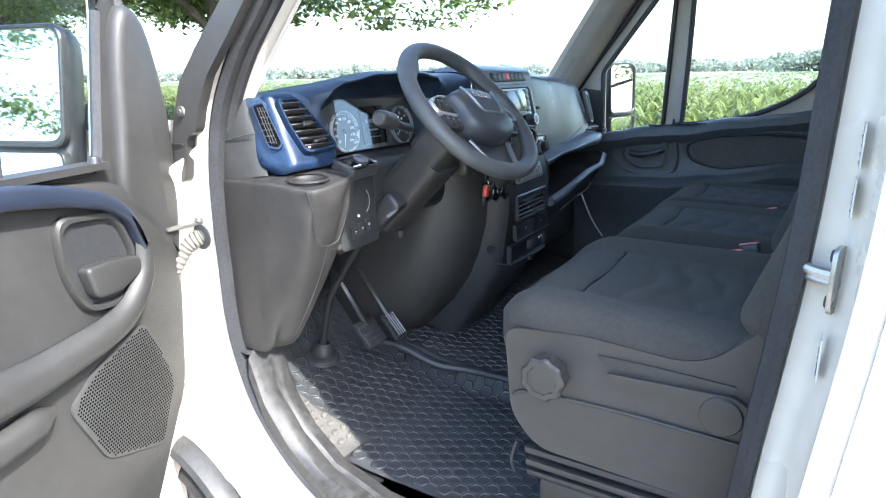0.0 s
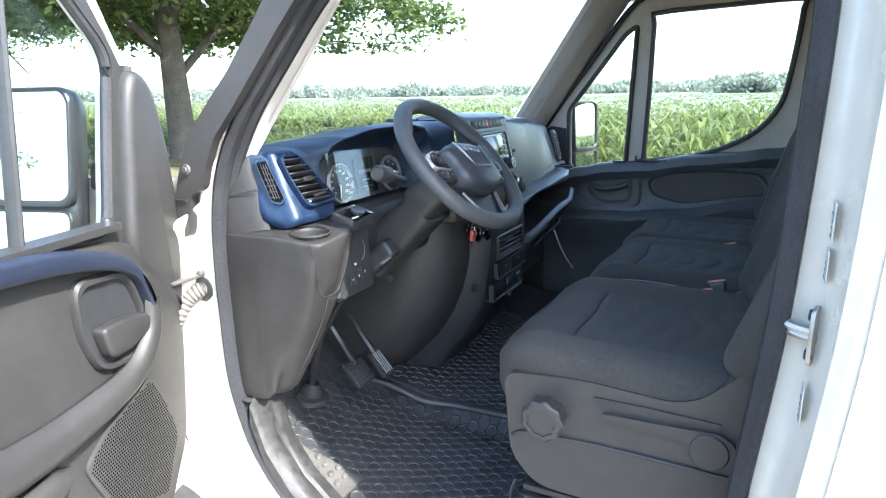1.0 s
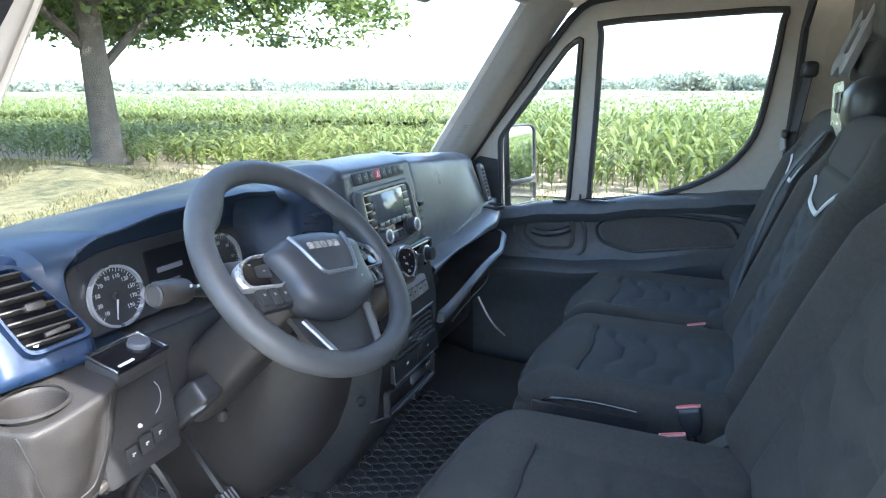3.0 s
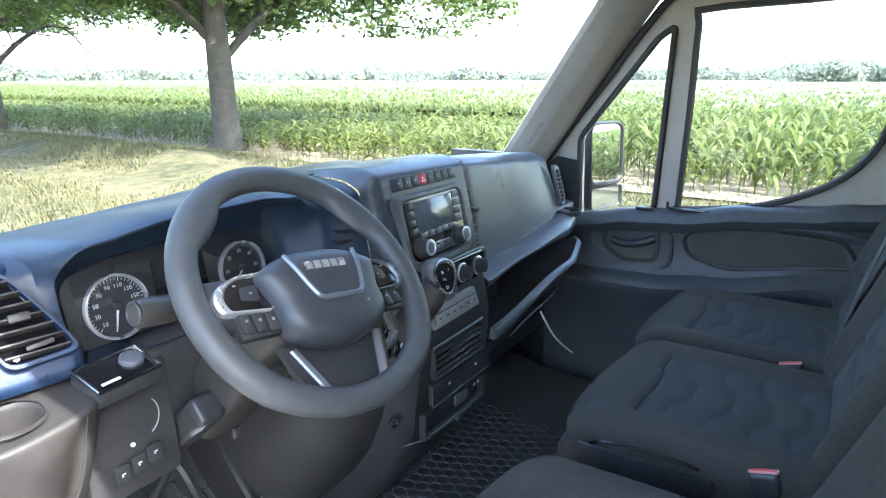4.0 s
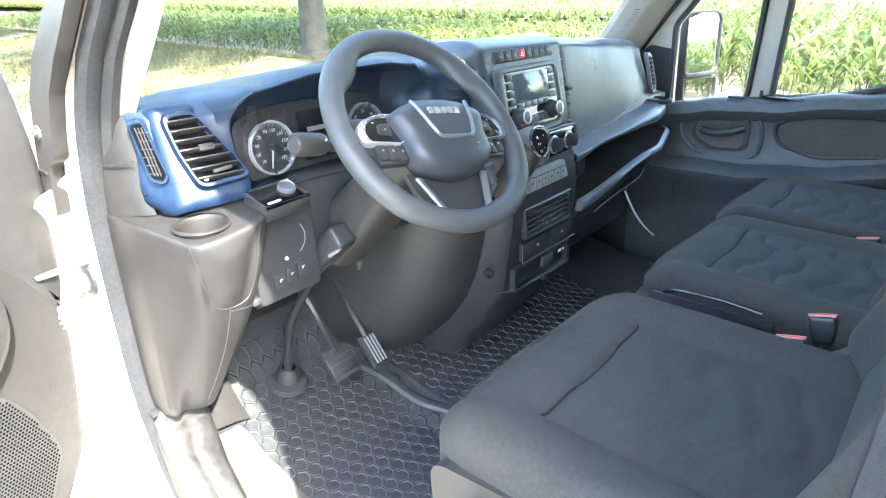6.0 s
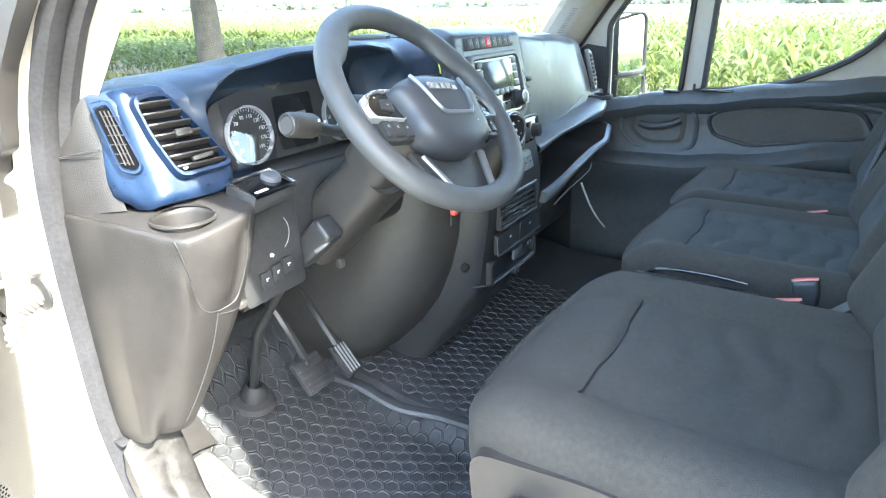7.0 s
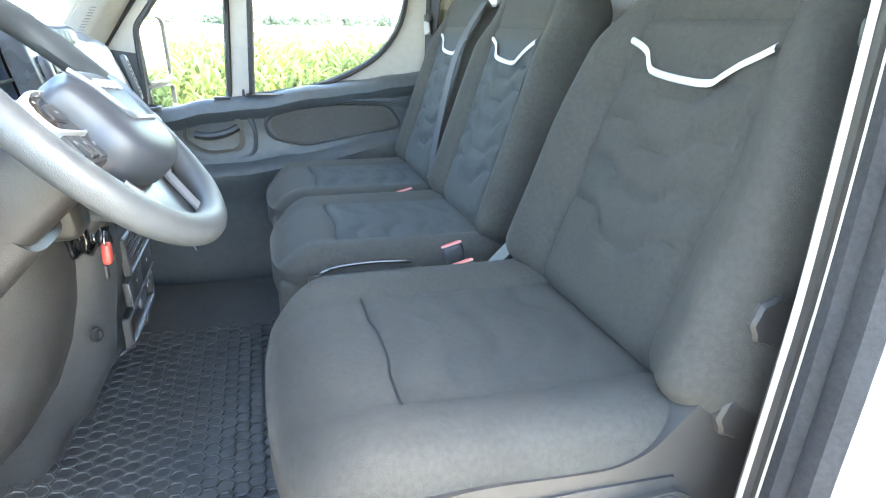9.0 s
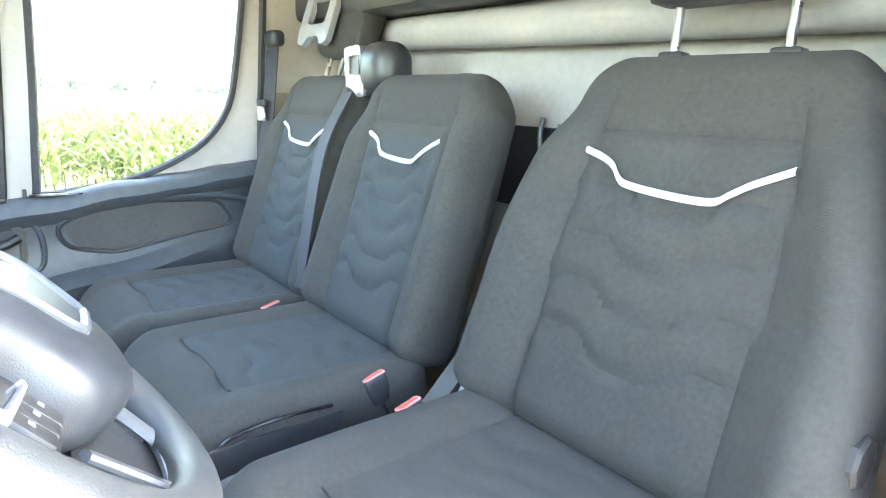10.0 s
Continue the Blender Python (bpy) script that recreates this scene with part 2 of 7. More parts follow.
def tube(path, r, sides=8, closed=False, flat=1.0, up=(0, 0, 1), bm=None, taper=None):
    """A round or flattened bar along a path."""
    rows, c = [], len(path)
    for i, p in enumerate(path):
        a, b = (path[(i - 1) % c], path[(i + 1) % c]) if closed else (path[max(0, i - 1)], path[min(c - 1, i + 1)])
        t = (Vector(b) - Vector(a)).normalized()
        s = t.cross(Vector(up))
        s = s.normalized() if s.length > 1e-6 else Vector((1, 0, 0))
        w = s.cross(t)
        k = r * (taper(i / max(1, c - 1)) if taper else 1)
        rows.append([Vector(p) + s * k * math.cos(2 * math.pi * j / sides) + w * k * flat * math.sin(2 * math.pi * j / sides) for j in range(sides)])
    return loft(rows, closed=True, caps=not closed, wrap=closed, bm=bm)


def lathe(profile, m=None, n=24, bm=None, lobes=0, depth=0.0):
    """Turns (radius, height) pairs round the local z axis."""
    rows = []
    for j in range(n):
        a = 2 * math.pi * j / n
        k = 1 + depth * (0.5 - 0.5 * math.cos(lobes * a)) if lobes else 1
        rows.append([Vector((r * k * math.cos(a), r * k * math.sin(a), z)) for r, z in profile])
    b2 = loft(rows, wrap=True)
    bmesh.ops.remove_doubles(b2, verts=b2.verts, dist=1e-5)
    if m is not None:
        b2.transform(m)
    if bm is not None:
        tmp = bpy.data.meshes.new("tmp")
        b2.to_mesh(tmp), b2.free()
        bm.from_mesh(tmp)
        bpy.data.meshes.remove(tmp)
        return bm
    return b2


def plate(outline, depth, m=None, bevel=0.0, bm=None, seg=2):
    """A flat shape, given by its (x, y) outline, depth thick along local +z."""
    b2 = bmesh.new()
    f = b2.faces.new([b2.verts.new((x, y, 0)) for x, y in outline])
    g = bmesh.ops.extrude_face_region(b2, geom=[f])
    top = [e for e in g["geom"] if isinstance(e, bmesh.types.BMVert)]
    bmesh.ops.translate(b2, vec=(0, 0, depth), verts=top)
    if bevel:
        tops = [e for e in b2.edges if all(v in top for v in e.verts)]
        bmesh.ops.bevel(b2, geom=tops, offset=bevel, segments=seg, affect="EDGES", profile=0.5)
    if m is not None:
        b2.transform(m)
    if bm is not None:
        tmp = bpy.data.meshes.new("tmp")
        b2.to_mesh(tmp), b2.free()
        bm.from_mesh(tmp)
        bpy.data.meshes.remove(tmp)
        return bm
    return b2


def ring(outer, inner, depth, m=None, bevel=0.0):
    """A flat frame between two outlines with the same number of points, depth thick along local +z."""
    bm = bmesh.new()
    c = len(outer)
    e = bevel
    def inset(a, b, k):
        return [(p[0] + (q[0] - p[0]) * k, p[1] + (q[1] - p[1]) * k) for p, q in zip(a, b)]
    k = 0.25 if e else 0.0
    rows = [[(x, y, 0) for x, y in outer], [(x, y, depth - e) for x, y in outer]]
    if e:
        rows += [[(x, y, depth) for x, y in inset(outer, inner, k)], [(x, y, depth) for x, y in inset(outer, inner, 1 - k)], [(x, y, depth - e) for x, y in inner]]
    else:
        rows += [[(x, y, depth) for x, y in inner]]
    rows += [[(x, y, 0) for x, y in inner]]
    loft([[Vector(p) for p in r] for r in rows], closed=True, wrap=True, bm=bm)
    if m is not None:
        bm.transform(m)
    return bm


def rounded(pts, r, n=4):
    """An outline with its corners rounded."""
    out = []
    c = len(pts)
    for i in range(c):
        a, b, d = (Vector(pts[(i + k) % c]) for k in (-1, 0, 1))
        u, w = (a - b), (d - b)
        k = min(r, u.length * 0.45, w.length * 0.45)
        p, q = b + u.normalized() * k, b + w.normalized() * k
        for s in range(n + 1):
            t = s / n
            out.append(tuple((1 - t) ** 2 * p + 2 * t * (1 - t) * b + t * t * q))
    return out


def scaled(pts, k, cx=None, cy=None):
    cx = sum(p[0] for p in pts) / len(pts) if cx is None else cx
    cy = sum(p[1] for p in pts) / len(pts) if cy is None else cy
    return [(cx + (x - cx) * k, cy + (y - cy) * k) for x, y in pts]


def axes(origin, u, v):
    """A frame with local x along u, local y near v, local z out of the plane."""
    u = Vector(u).normalized()
    n = u.cross(Vector(v)).normalized()
    w = n.cross(u)
    m = Matrix((u, w, n)).transposed().to_4x4()
    m.translation = origin
    return m


def lettering(text, size, m, bm=None):
    """Raised flat characters of the built-in font, centred."""
    cu = bpy.data.curves.new("text", "FONT")
    cu.body, cu.size, cu.align_x, cu.align_y, cu.extrude = text, size, "CENTER", "CENTER", size * 0.02
    cu.resolution_u = 2
    ob = bpy.data.objects.new("text", cu)
    scene.collection.objects.link(ob)
    dg = bpy.context.evaluated_depsgraph_get()
    me = bpy.data.meshes.new_from_object(ob.evaluated_get(dg))
    me.transform(m)
    bm = bm or bmesh.new()
    bm.from_mesh(me)
    bpy.data.objects.remove(ob), bpy.data.curves.remove(cu), bpy.data.meshes.remove(me)
    return bm


def smoothstep(a, b, x):
    t = max(0.0, min(1.0, (x - a) / (b - a)))
    return t * t * (3 - 2 * t)


def lerp_table(table, x):
    """Smooth interpolation in rows (x, values...)."""
    if x <= table[0][0]:
        return table[0][1:]
    for a, b in zip(table, table[1:]):
        if x <= b[0]:
            t = smoothstep(a[0], b[0], x)
            return tuple(p + (q - p) * t for p, q in zip(a[1:], b[1:]))
    return table[-1][1:]


# ---- the cab: floor, walls, roof ----
def holed(outer, holes, depth, m=None, bend=None):
    """A flat panel with openings through it, depth thick along local +z."""
    bm = bmesh.new()
    es = []
    for loop in (outer, *holes):
        vs = [bm.verts.new((x, y, 0)) for x, y in loop]
        es += [bm.edges.new((vs[i], vs[(i + 1) % len(vs)])) for i in range(len(vs))]
    bmesh.ops.triangle_fill(bm, use_beauty=True, edges=es)
    g = bmesh.ops.extrude_face_region(bm, geom=bm.faces[:])
    bmesh.ops.translate(bm, vec=(0, 0, depth), verts=[v for v in g["geom"] if isinstance(v, bmesh.types.BMVert)])
    if m is not None:
        bm.transform(m)
    if bend:
        for v in bm.verts:
            v.co = bend(v.co.copy())
    return bm


def lean(p):
    """The cab's sides lean inwards above the window sill, on the driver's side only near the roof."""
    start = 1.43 if p.x > 0 else 1.68
    if p.z > start:
        p.x -= math.copysign(0.15 * (p.z - start), p.x)
    return p


YZ = Matrix(((0, 0, 1, 0), (1, 0, 0, 0), (0, 1, 0, 0), (0, 0, 0, 1)))  # local (x, y, z) to world (z, x, y)

floor_line = [(-0.32, 0.77), (0.2, 0.77), (0.8, 0.77), (0.92, 0.776), (1.05, 0.80), (1.16, 0.838), (1.22, 0.872), (1.29, 0.96), (1.33, 1.2), (1.36, 1.45)]
bm = loft([[Vector((x, y, z)) for y, z in floor_line] for x in (-0.86, -0.5, 0, 0.5, 0.9)])
bmesh.ops.solidify(bm, geom=bm.faces[:], thickness=0.02)
solo("floor", bm, RUBBER, "black rubber-covered cab floor", "floor", kind="structure")

rear = bmesh.new()
add_box(rear, (0, -0.31, 1.40), (1.76, 0.04, 1.36))
solo("wall_rear", rear, BULKHEAD, "pale cloth-lined bulkhead behind the seats", "wall", kind="structure")
solo("wall_recess", box((0.10, -0.286, 1.55), (1.1, 0.008, 0.18), 0.003), BLACK, "black recess band in the bulkhead", "wall", kind="structure")
roll = spline([(0.86, -0.25, 1.852), (0.4, -0.245, 1.850), (0, -0.245, 1.842), (-0.45, -0.245, 1.836), (-0.86, -0.25, 1.834)], 6)
solo("bulkhead_roll", tube(roll, 0.042, 14, flat=1.0), BULKHEAD, "padded cream roll along the bulkhead", "trim", kind="structure")
# solid black block added in place of the unlit space above the roll
solo("trim_overhead", box((0, -0.20, 1.99), (1.74, 0.16, 0.20), 0.03), BLACK, "black block standing for the dark shelf space above the bulkhead", "trim", kind="structure")

roof = []
for i in range(25):
    x = -0.84 + 1.68 * i / 24
    drop = 0.05 * smoothstep(0.66, 0.84, abs(x)) + 0.012 * (x / 0.8) ** 2
    roof.append([Vector((x, y, 2.105 - drop - 0.045 * smoothstep(0.55, 0.76, y) * (1 if abs(x) < 0.8 else 0.4))) for y in (-0.33, -0.1, 0.15, 0.4, 0.55, 0.62, 0.69, 0.74, 0.77)])
bm = loft(roof)
bmesh.ops.solidify(bm, geom=bm.faces[:], thickness=-0.03)
solo("ceiling", bm, LINER, "cream cloth headliner under the cab roof", "ceiling", kind="structure")
roofskin = [[Vector((x, y, 2.19 - 0.09 * smoothstep(0.6, 0.92, abs(x)) - 0.07 * smoothstep(0.45, 0.85, y))) for y in (-2.6, -0.4, 0.3, 0.6, 0.72, 0.80)] for x in (-0.93, -0.86, -0.7, -0.4, 0, 0.4, 0.7, 0.86, 0.93)]
bm = loft(roofskin)
bmesh.ops.solidify(bm, geom=bm.faces[:], thickness=0.02)
solo("roof", bm, WHITE, "white painted steel cab roof", "roof", kind="structure")

# windscreen and its pillars
LOW, TOP = 1.12, 0.755
ws = []
for i in range(21):
    s = -1 + 2 * i / 20
    ws.append([Vector((s * (0.80 - 0.09 * k), LOW + 0.20 * (1 - s * s) + (TOP + 0.06 * (1 - s * s) - LOW - 0.20 * (1 - s * s)) * k, 1.545 + 0.52 * k)) for k in (0, 0.25, 0.5, 0.75, 1)])
screen = solo("windscreen", loft(ws), PANE, "clear curved windscreen glass", "windscreen", kind="structure")
screen.visible_shadow = False

for side, label in ((1, "pale grey trim of the far windscreen pillar"), (-1, "pale grey trim of the windscreen pillar by the driver")):
    rows = []
    for k in range(9):
        t = k / 8
        a = Vector((0.715 - 0.045 * t, 1.075 - 0.345 * t, 1.545 + 0.50 * t)) if side > 0 else Vector((0.818 - 0.075 * t, 1.065 - 0.340 * t, 1.545 + 0.505 * t))
        b = Vector((0.858 - 0.055 * t, 0.995 - 0.375 * t, 1.53 + 0.52 * t)) if side > 0 else Vector((0.845 - 0.050 * t, 1.097 - 0.410 * t, 1.535 + 0.510 * t))
        mid = (a + b) / 2 + Vector((-0.012 if side > 0 else -0.004, -0.018 if side > 0 else -0.008, 0))
        back = (a + b) / 2 + Vector((0.05, 0.05, 0.0))
        q = spline([a, a.lerp(mid, 0.6) + Vector((0.0, -0.010, 0)), mid, b.lerp(mid, 0.4) + Vector((-0.006, -0.006, 0)), b], 3) + [back + Vector((0.03, 0, 0)), back + Vector((-0.03, 0.02, 0))]
        rows.append([Vector((p.x * side, p.y, p.z)) for p in q])
    solo("pillar_trim", loft(rows, closed=True, caps=True), PILLAR, label, "trim", kind="structure")
    rows = []
    for k in range(9):
        t = k / 8
        c = Vector((0.79 - 0.05 * t, 1.06 - 0.355 * t, 1.54 + 0.515 * t)) if side > 0 else Vector((0.775 - 0.06 * t, 1.125 - 0.40 * t, 1.54 + 0.515 * t))
        ring_pts = ((-0.05, 0.05), (0.055, -0.02), (0.085, 0.02), (0.05, 0.06), (0.0, 0.075)) if side > 0 else ((0.02, 0.05), (0.06, 0.01), (0.10, 0.03), (0.11, 0.05), (0.06, 0.08))
        rows.append([Vector((side * (c.x + dx), c.y + dy, c.z)) for dx, dy in ring_pts])
    solo("pillar", loft(rows, closed=True, caps=True), WHITE, "white painted windscreen pillar", "pillar", kind="structure")
header = spline([(0.70, 0.742, 2.052), (0.45, 0.775, 2.062), (0, 0.79, 2.066), (-0.45, 0.775, 2.062), (-0.70, 0.742, 2.052)], 6)
solo("trim_header", tube(header, 0.022, 10, flat=0.8), LINER, "cream trim along the top of the windscreen", "trim", kind="structure")
grid_patch = bmesh.new()
for k in range(11):   # fine rows of slots across the pillar trim
    z = 1.604 + 0.0072 * k
    t = (z - 1.545) / 0.50
    a = Vector((0.715 - 0.045 * t, 1.075 - 0.345 * t, z))
    b = Vector((0.858 - 0.055 * t, 0.995 - 0.375 * t, z))
    tube([a.lerp(b, q) + Vector((-0.010, -0.017, 0)) for q in (0.16, 0.34, 0.52)], 0.0011, 5, bm=grid_patch)
solo("pillar_speaker_slots", grid_patch, DIM, "fine grille of slots on the pillar trim", "trim", kind="structure")

# the driver's door opening: path (y, z), from the pillar's top forwards, down, back and up
OPENING = [(0.30, 2.03), (0.52, 2.03), (0.66, 2.01), (0.745, 1.965), (0.80, 1.912), (0.865, 1.838), (0.932, 1.752), (1.005, 1.655), (1.055, 1.57), (1.083, 1.47), (1.092, 1.36), (1.092, 1.25), (1.089, 1.134),
           (1.075, 1.055), (1.035, 0.95), (0.965, 0.86), (0.875, 0.79), (0.75, 0.745), (0.55, 0.735), (0.36, 0.745), (0.21, 0.80), (0.135, 0.90), (0.11, 1.03), (0.098, 1.16),
           (0.075, 1.41), (0.066, 1.645), (0.062, 1.80), (0.066, 1.93), (0.11, 2.0), (0.19, 2.025)]
open_path = spline([(0, y, z) for y, z in OPENING], 4, closed=True)


def jamb(profile, rear_out=0.0):
    """A skin that follows the door opening: profile of (offset outwards, x); rear_out sets it outwards at the rear pillar."""
    c = len(open_path)
    rows = []
    for i, p in enumerate(open_path):
        t = (open_path[(i + 1) % c] - open_path[i - 1]).normalized()
        o = Vector((0, -t.z, t.y))
        if o.dot(p - Vector((0, 0.55, 1.4))) < 0:
            o = -o
        k = smoothstep(0.72, 0.82, p.y) * smoothstep(1.42, 1.50, p.z)  # narrower along the windscreen pillar
        prof = [(d + (min(d, 0.024) - d) * k, x + (max(x, -0.905) - x) * k) for d, x in profile]
        out = rear_out * smoothstep(0.30, 0.15, p.y) * smoothstep(0.95, 1.15, p.z)
        rows.append([lean(Vector((x - out, p.y + o.y * d, p.z + o.z * d))) for d, x in prof])
    return loft(rows, wrap=True)


solo("door_frame", jamb([(0.004, -0.822), (0.008, -0.868), (0.016, -0.886), (0.034, -0.893), (0.046, -0.905), (0.052, -0.93), (0.060, -0.965), (0.075, -0.975), (0.09, -0.968)]), WHITE,
     "white painted frame of the open driver's doorway", "door frame", kind="structure")
solo("door_seal", jamb([(0.012, -0.842), (0.002, -0.832), (-0.009, -0.837), (-0.012, -0.850), (-0.005, -0.861), (-0.011, -0.870), (-0.010, -0.884), (0.002, -0.894), (0.012, -0.888)], 0.016), SEALGREY,
     "grey ribbed rubber seal round the driver's doorway", "door seal", kind="structure")
# body side round the opening
hole = []
c = len(open_path)
for i, p in enumerate(open_path):
    t = (open_path[(i + 1) % c] - open_path[i - 1]).normalized()
    o = Vector((0, -t.z, t.y))
    if o.dot(p - Vector((0, 0.55, 1.4))) < 0:
        o = -o
    q = p + o * 0.088
    hole.append((q.y, q.z))
first = next(i for i, p in enumerate(hole) if p[0] > 1.0 and p[1] < 1.42)
outer = [(-2.6, 2.15), (-2.6, 0.45), (1.30, 0.45), (1.30, 1.42)] + hole[first:]
solo("body_side", holed(outer, [], 0.012, YZ @ Matrix.Translation((0, 0, -0.975)), lean), WHITE, "white painted outer side of the van", "van body", kind="structure")
inner_b = [(-0.33, 0.75), (0.10, 0.75), (0.115, 1.0), (0.075, 1.41), (0.062, 1.8), (0.066, 2.05), (-0.33, 2.05)]
solo("trim_b_pillar", plate(inner_b, 0.018, YZ @ Matrix.Translation((0, 0, -0.838))), DARK, "dark plastic lining of the pillar behind the driver's door", "trim", kind="structure")
strip = [Vector((-0.826, y + 0.010, z)) for y, z in ((0.098, 1.02), (0.088, 1.16), (0.066, 1.41), (0.058, 1.645), (0.054, 1.86))]
solo("pillar_edge_strip", tube(spline(strip, 5), 0.0042, 8, flat=0.7), PILLAR, "white painted edge beside the pillar lining", "trim", kind="structure")
# far side wall behind the door, and lower front
solo("wall_far_side", box((0.93, -0.15, 1.4), (0.03, 0.36, 1.3)), PILLAR, "pale lining of the far rear pillar", "wall", kind="structure")
solo("kick_panel", box((0.90, 1.13, 1.14), (0.04, 0.48, 0.84)), BLACK, "black kick panel ahead of the far door", "trim", kind="structure")
solo("firewall", box((0, 1.375, 1.14), (1.84, 0.03, 0.66)), BLACK, "black front wall of the footwell", "wall", kind="structure")

# jamb ahead of the driver's door
bm = bmesh.new()
rows = []
for z in (0.62, 0.8, 1.0, 1.2, 1.35, 1.47, 1.55):
    k = 1.13 - 0.10 * smoothstep(1.0, 0.7, z) - 0.02 * smoothstep(1.45, 1.56, z)
    rows.append([Vector((-0.885, k - 0.03, z)), Vector((-0.902, k, z)), Vector((-0.912, k + 0.03, z)), Vector((-0.915, k + 0.10, z)), Vector((-0.96, k + 0.12, z)), Vector((-0.985, k + 0.16, z)), Vector((-0.99, k + 0.4, z))])
loft(rows, bm=bm)
solo("hinge_pillar", bm, WHITE, "white painted hinge pillar of the doorway", "pillar", kind="structure")
cover = [(0.717, 2.004), (0.791, 2.008), (0.877, 1.903), (0.988, 1.748), (1.058, 1.67), (1.105, 1.621), (1.138, 1.545), (1.15, 1.504), (1.168, 1.432), (1.124, 1.432), (1.104, 1.519), (1.073, 1.53), (1.06, 1.57), (1.027, 1.63), (0.972, 1.685), (0.934, 1.735), (0.873, 1.813), (0.811, 1.888)]
pc = thing("pillar_cover", (-0.9, 1.1, 1.42), "dark grey plastic cover screwed to the windscreen pillar", "trim", kind="structure")
part("cover", plate(rounded(cover, 0.012, 3), 0.022, YZ @ Matrix.Translation((0, 0, -0.925)), bevel=0.004), DARK, pc)
for v in (pc.children[0].data.vertices):
    v.co = lean(v.co)
part("screw", lathe([(0, 0.007), (0.005, 0.007), (0.0055, 0.004), (0.010, 0.003), (0.011, 0), (0.0, 0)], axes((-0.925, 1.108, 1.568), (0, 1, 0), (0, 0, -1)), 16), ZINC, pc, "zinc screw")
part("seam", box((-0.9262, 1.138, 1.506), (0.003, 0.044, 0.003)), BLACK, pc)

# wire bellows from the pillar into the door
hp = spline([(-0.900, 1.125, 1.318), (-0.925, 1.145, 1.30), (-0.952, 1.155, 1.262), (-0.968, 1.162, 1.222), (-0.985, 1.185, 1.19)], 26)
bellows = thing("wiring_bellows", (-0.9, 1.12, 1.31), "ribbed beige rubber bellows between pillar and door", "cable")
part("hose", tube(hp, 0.017, 14, taper=lambda t: 1 + 0.09 * math.sin(t * 2 * math.pi * 17)), HARNESS, bellows)
part("socket", lathe([(0.016, 0), (0.026, 0.0), (0.026, 0.004), (0.016, 0.007)], axes((-0.903, 1.122, 1.318), (0, 1, 0), (0, 0, 1)) @ Matrix.Rotation(math.pi, 4, "X"), 20), BLACK, bellows)
check = thing("door_check_strap", (-0.9, 1.11, 1.345), "zinc door check strap bolted to the pillar", "door check")
part("strap", box((-0.935, 1.132, 1.346), (0.085, 0.02, 0.007), 0.002, None), ZINC, check)
part("bolt", lathe([(0, 0.008), (0.008, 0.008), (0.009, 0.0), (0, 0)], Matrix.Translation((-0.905, 1.125, 1.35)), 12), ZINC, check)

# front wheel arch below the hinge pillar
arch = spline([(-0.985, 1.42, 0.80), (-0.985, 1.30, 0.845), (-0.985, 1.20, 0.865), (-0.985, 1.12, 0.845), (-0.985, 1.04, 0.785), (-0.985, 0.97, 0.70), (-0.985, 0.93, 0.60)], 5)
solo("step_liner", plate([(p.y, p.z - 0.05) for p in arch] + [(0.93, 0.46), (1.42, 0.46)], 0.008, YZ @ Matrix.Translation((0, 0, -0.988))), BLACK, "black plastic liner below the hinge pillar", "trim", kind="structure")
solo("arch_inner_band", tube([p + Vector((0, 0.03, -0.055)) for p in arch], 0.022, 8, flat=0.8), STEPTRIM, "grained inner band of the arch", "trim", kind="structure")
solo("wheel_arch_liner", tube(arch, 0.035, 10, flat=0.6), RUBBER, "black plastic wheel arch edge", "wheel arch", kind="structure")
wheel = thing("front_wheel", (-0.86, 1.72, 0), "black tyred front wheel on grey road", "wheel")
tyre_m = axes((-0.86, 1.72, 0.345), (0, 1, 0), (0, 0, 1))
part("tyre", lathe([(0.21, -0.10), (0.32, -0.105), (0.345, -0.08), (0.345, 0.08), (0.32, 0.105), (0.21, 0.10), (0.21, -0.10)], tyre_m, 40), RUBBER, wheel)
part("rim", lathe([(0.205, -0.09), (0.2, 0.04), (0.09, 0.06), (0.0, 0.06)], tyre_m, 32), GREYSILVER, wheel)

# nose, far side and tail that close the van
nose = []
for y, top, side, low in ((1.26, 1.44, 0.985, 0.78), (1.45, 1.38, 0.985, 0.78), (1.70, 1.30, 0.97, 0.78), (1.92, 1.20, 0.93, 0.72), (2.06, 1.06, 0.86, 0.62), (2.12, 0.90, 0.80, 0.55)):
    nose.append(spline([(-side, y, low), (-side, y, top - 0.22), (-side + 0.03, y, top - 0.08), (-side + 0.16, y, top - 0.01), (0, y, top), (side - 0.16, y, top - 0.01), (side - 0.03, y, top - 0.08), (side, y, top - 0.22), (side, y, low)], 4))
nose.append([Vector((p.x * 0.95, 2.13, 0.50 + (p.z - 0.5) * 0.85)) for p in nose[-1]])
solo("nose", loft(nose), WHITE, "white painted bonnet and front of the van", "van body", kind="structure")
solo("bumper", block((0.94, 0.08, 0.15), 0.05, 10, None, Matrix.Translation((0, 2.10, 0.50))), BLACK, "black plastic front bumper", "van body", kind="structure")
far_side = [(-2.6, 2.15), (-2.6, 0.45), (1.28, 0.45), (1.28, 1.30), (-0.02, 1.30), (-0.02, 2.15)]
solo("body_side_far", holed(far_side, [], 0.012, YZ @ Matrix.Translation((0, 0, 0.965)), lean), WHITE, "white painted far side of the van", "van body", kind="structure")
solo("tail", box((0, -2.6, 1.30), (1.90, 0.03, 1.70), 0.01), WHITE, "white painted tail of the van", "van body", kind="structure")

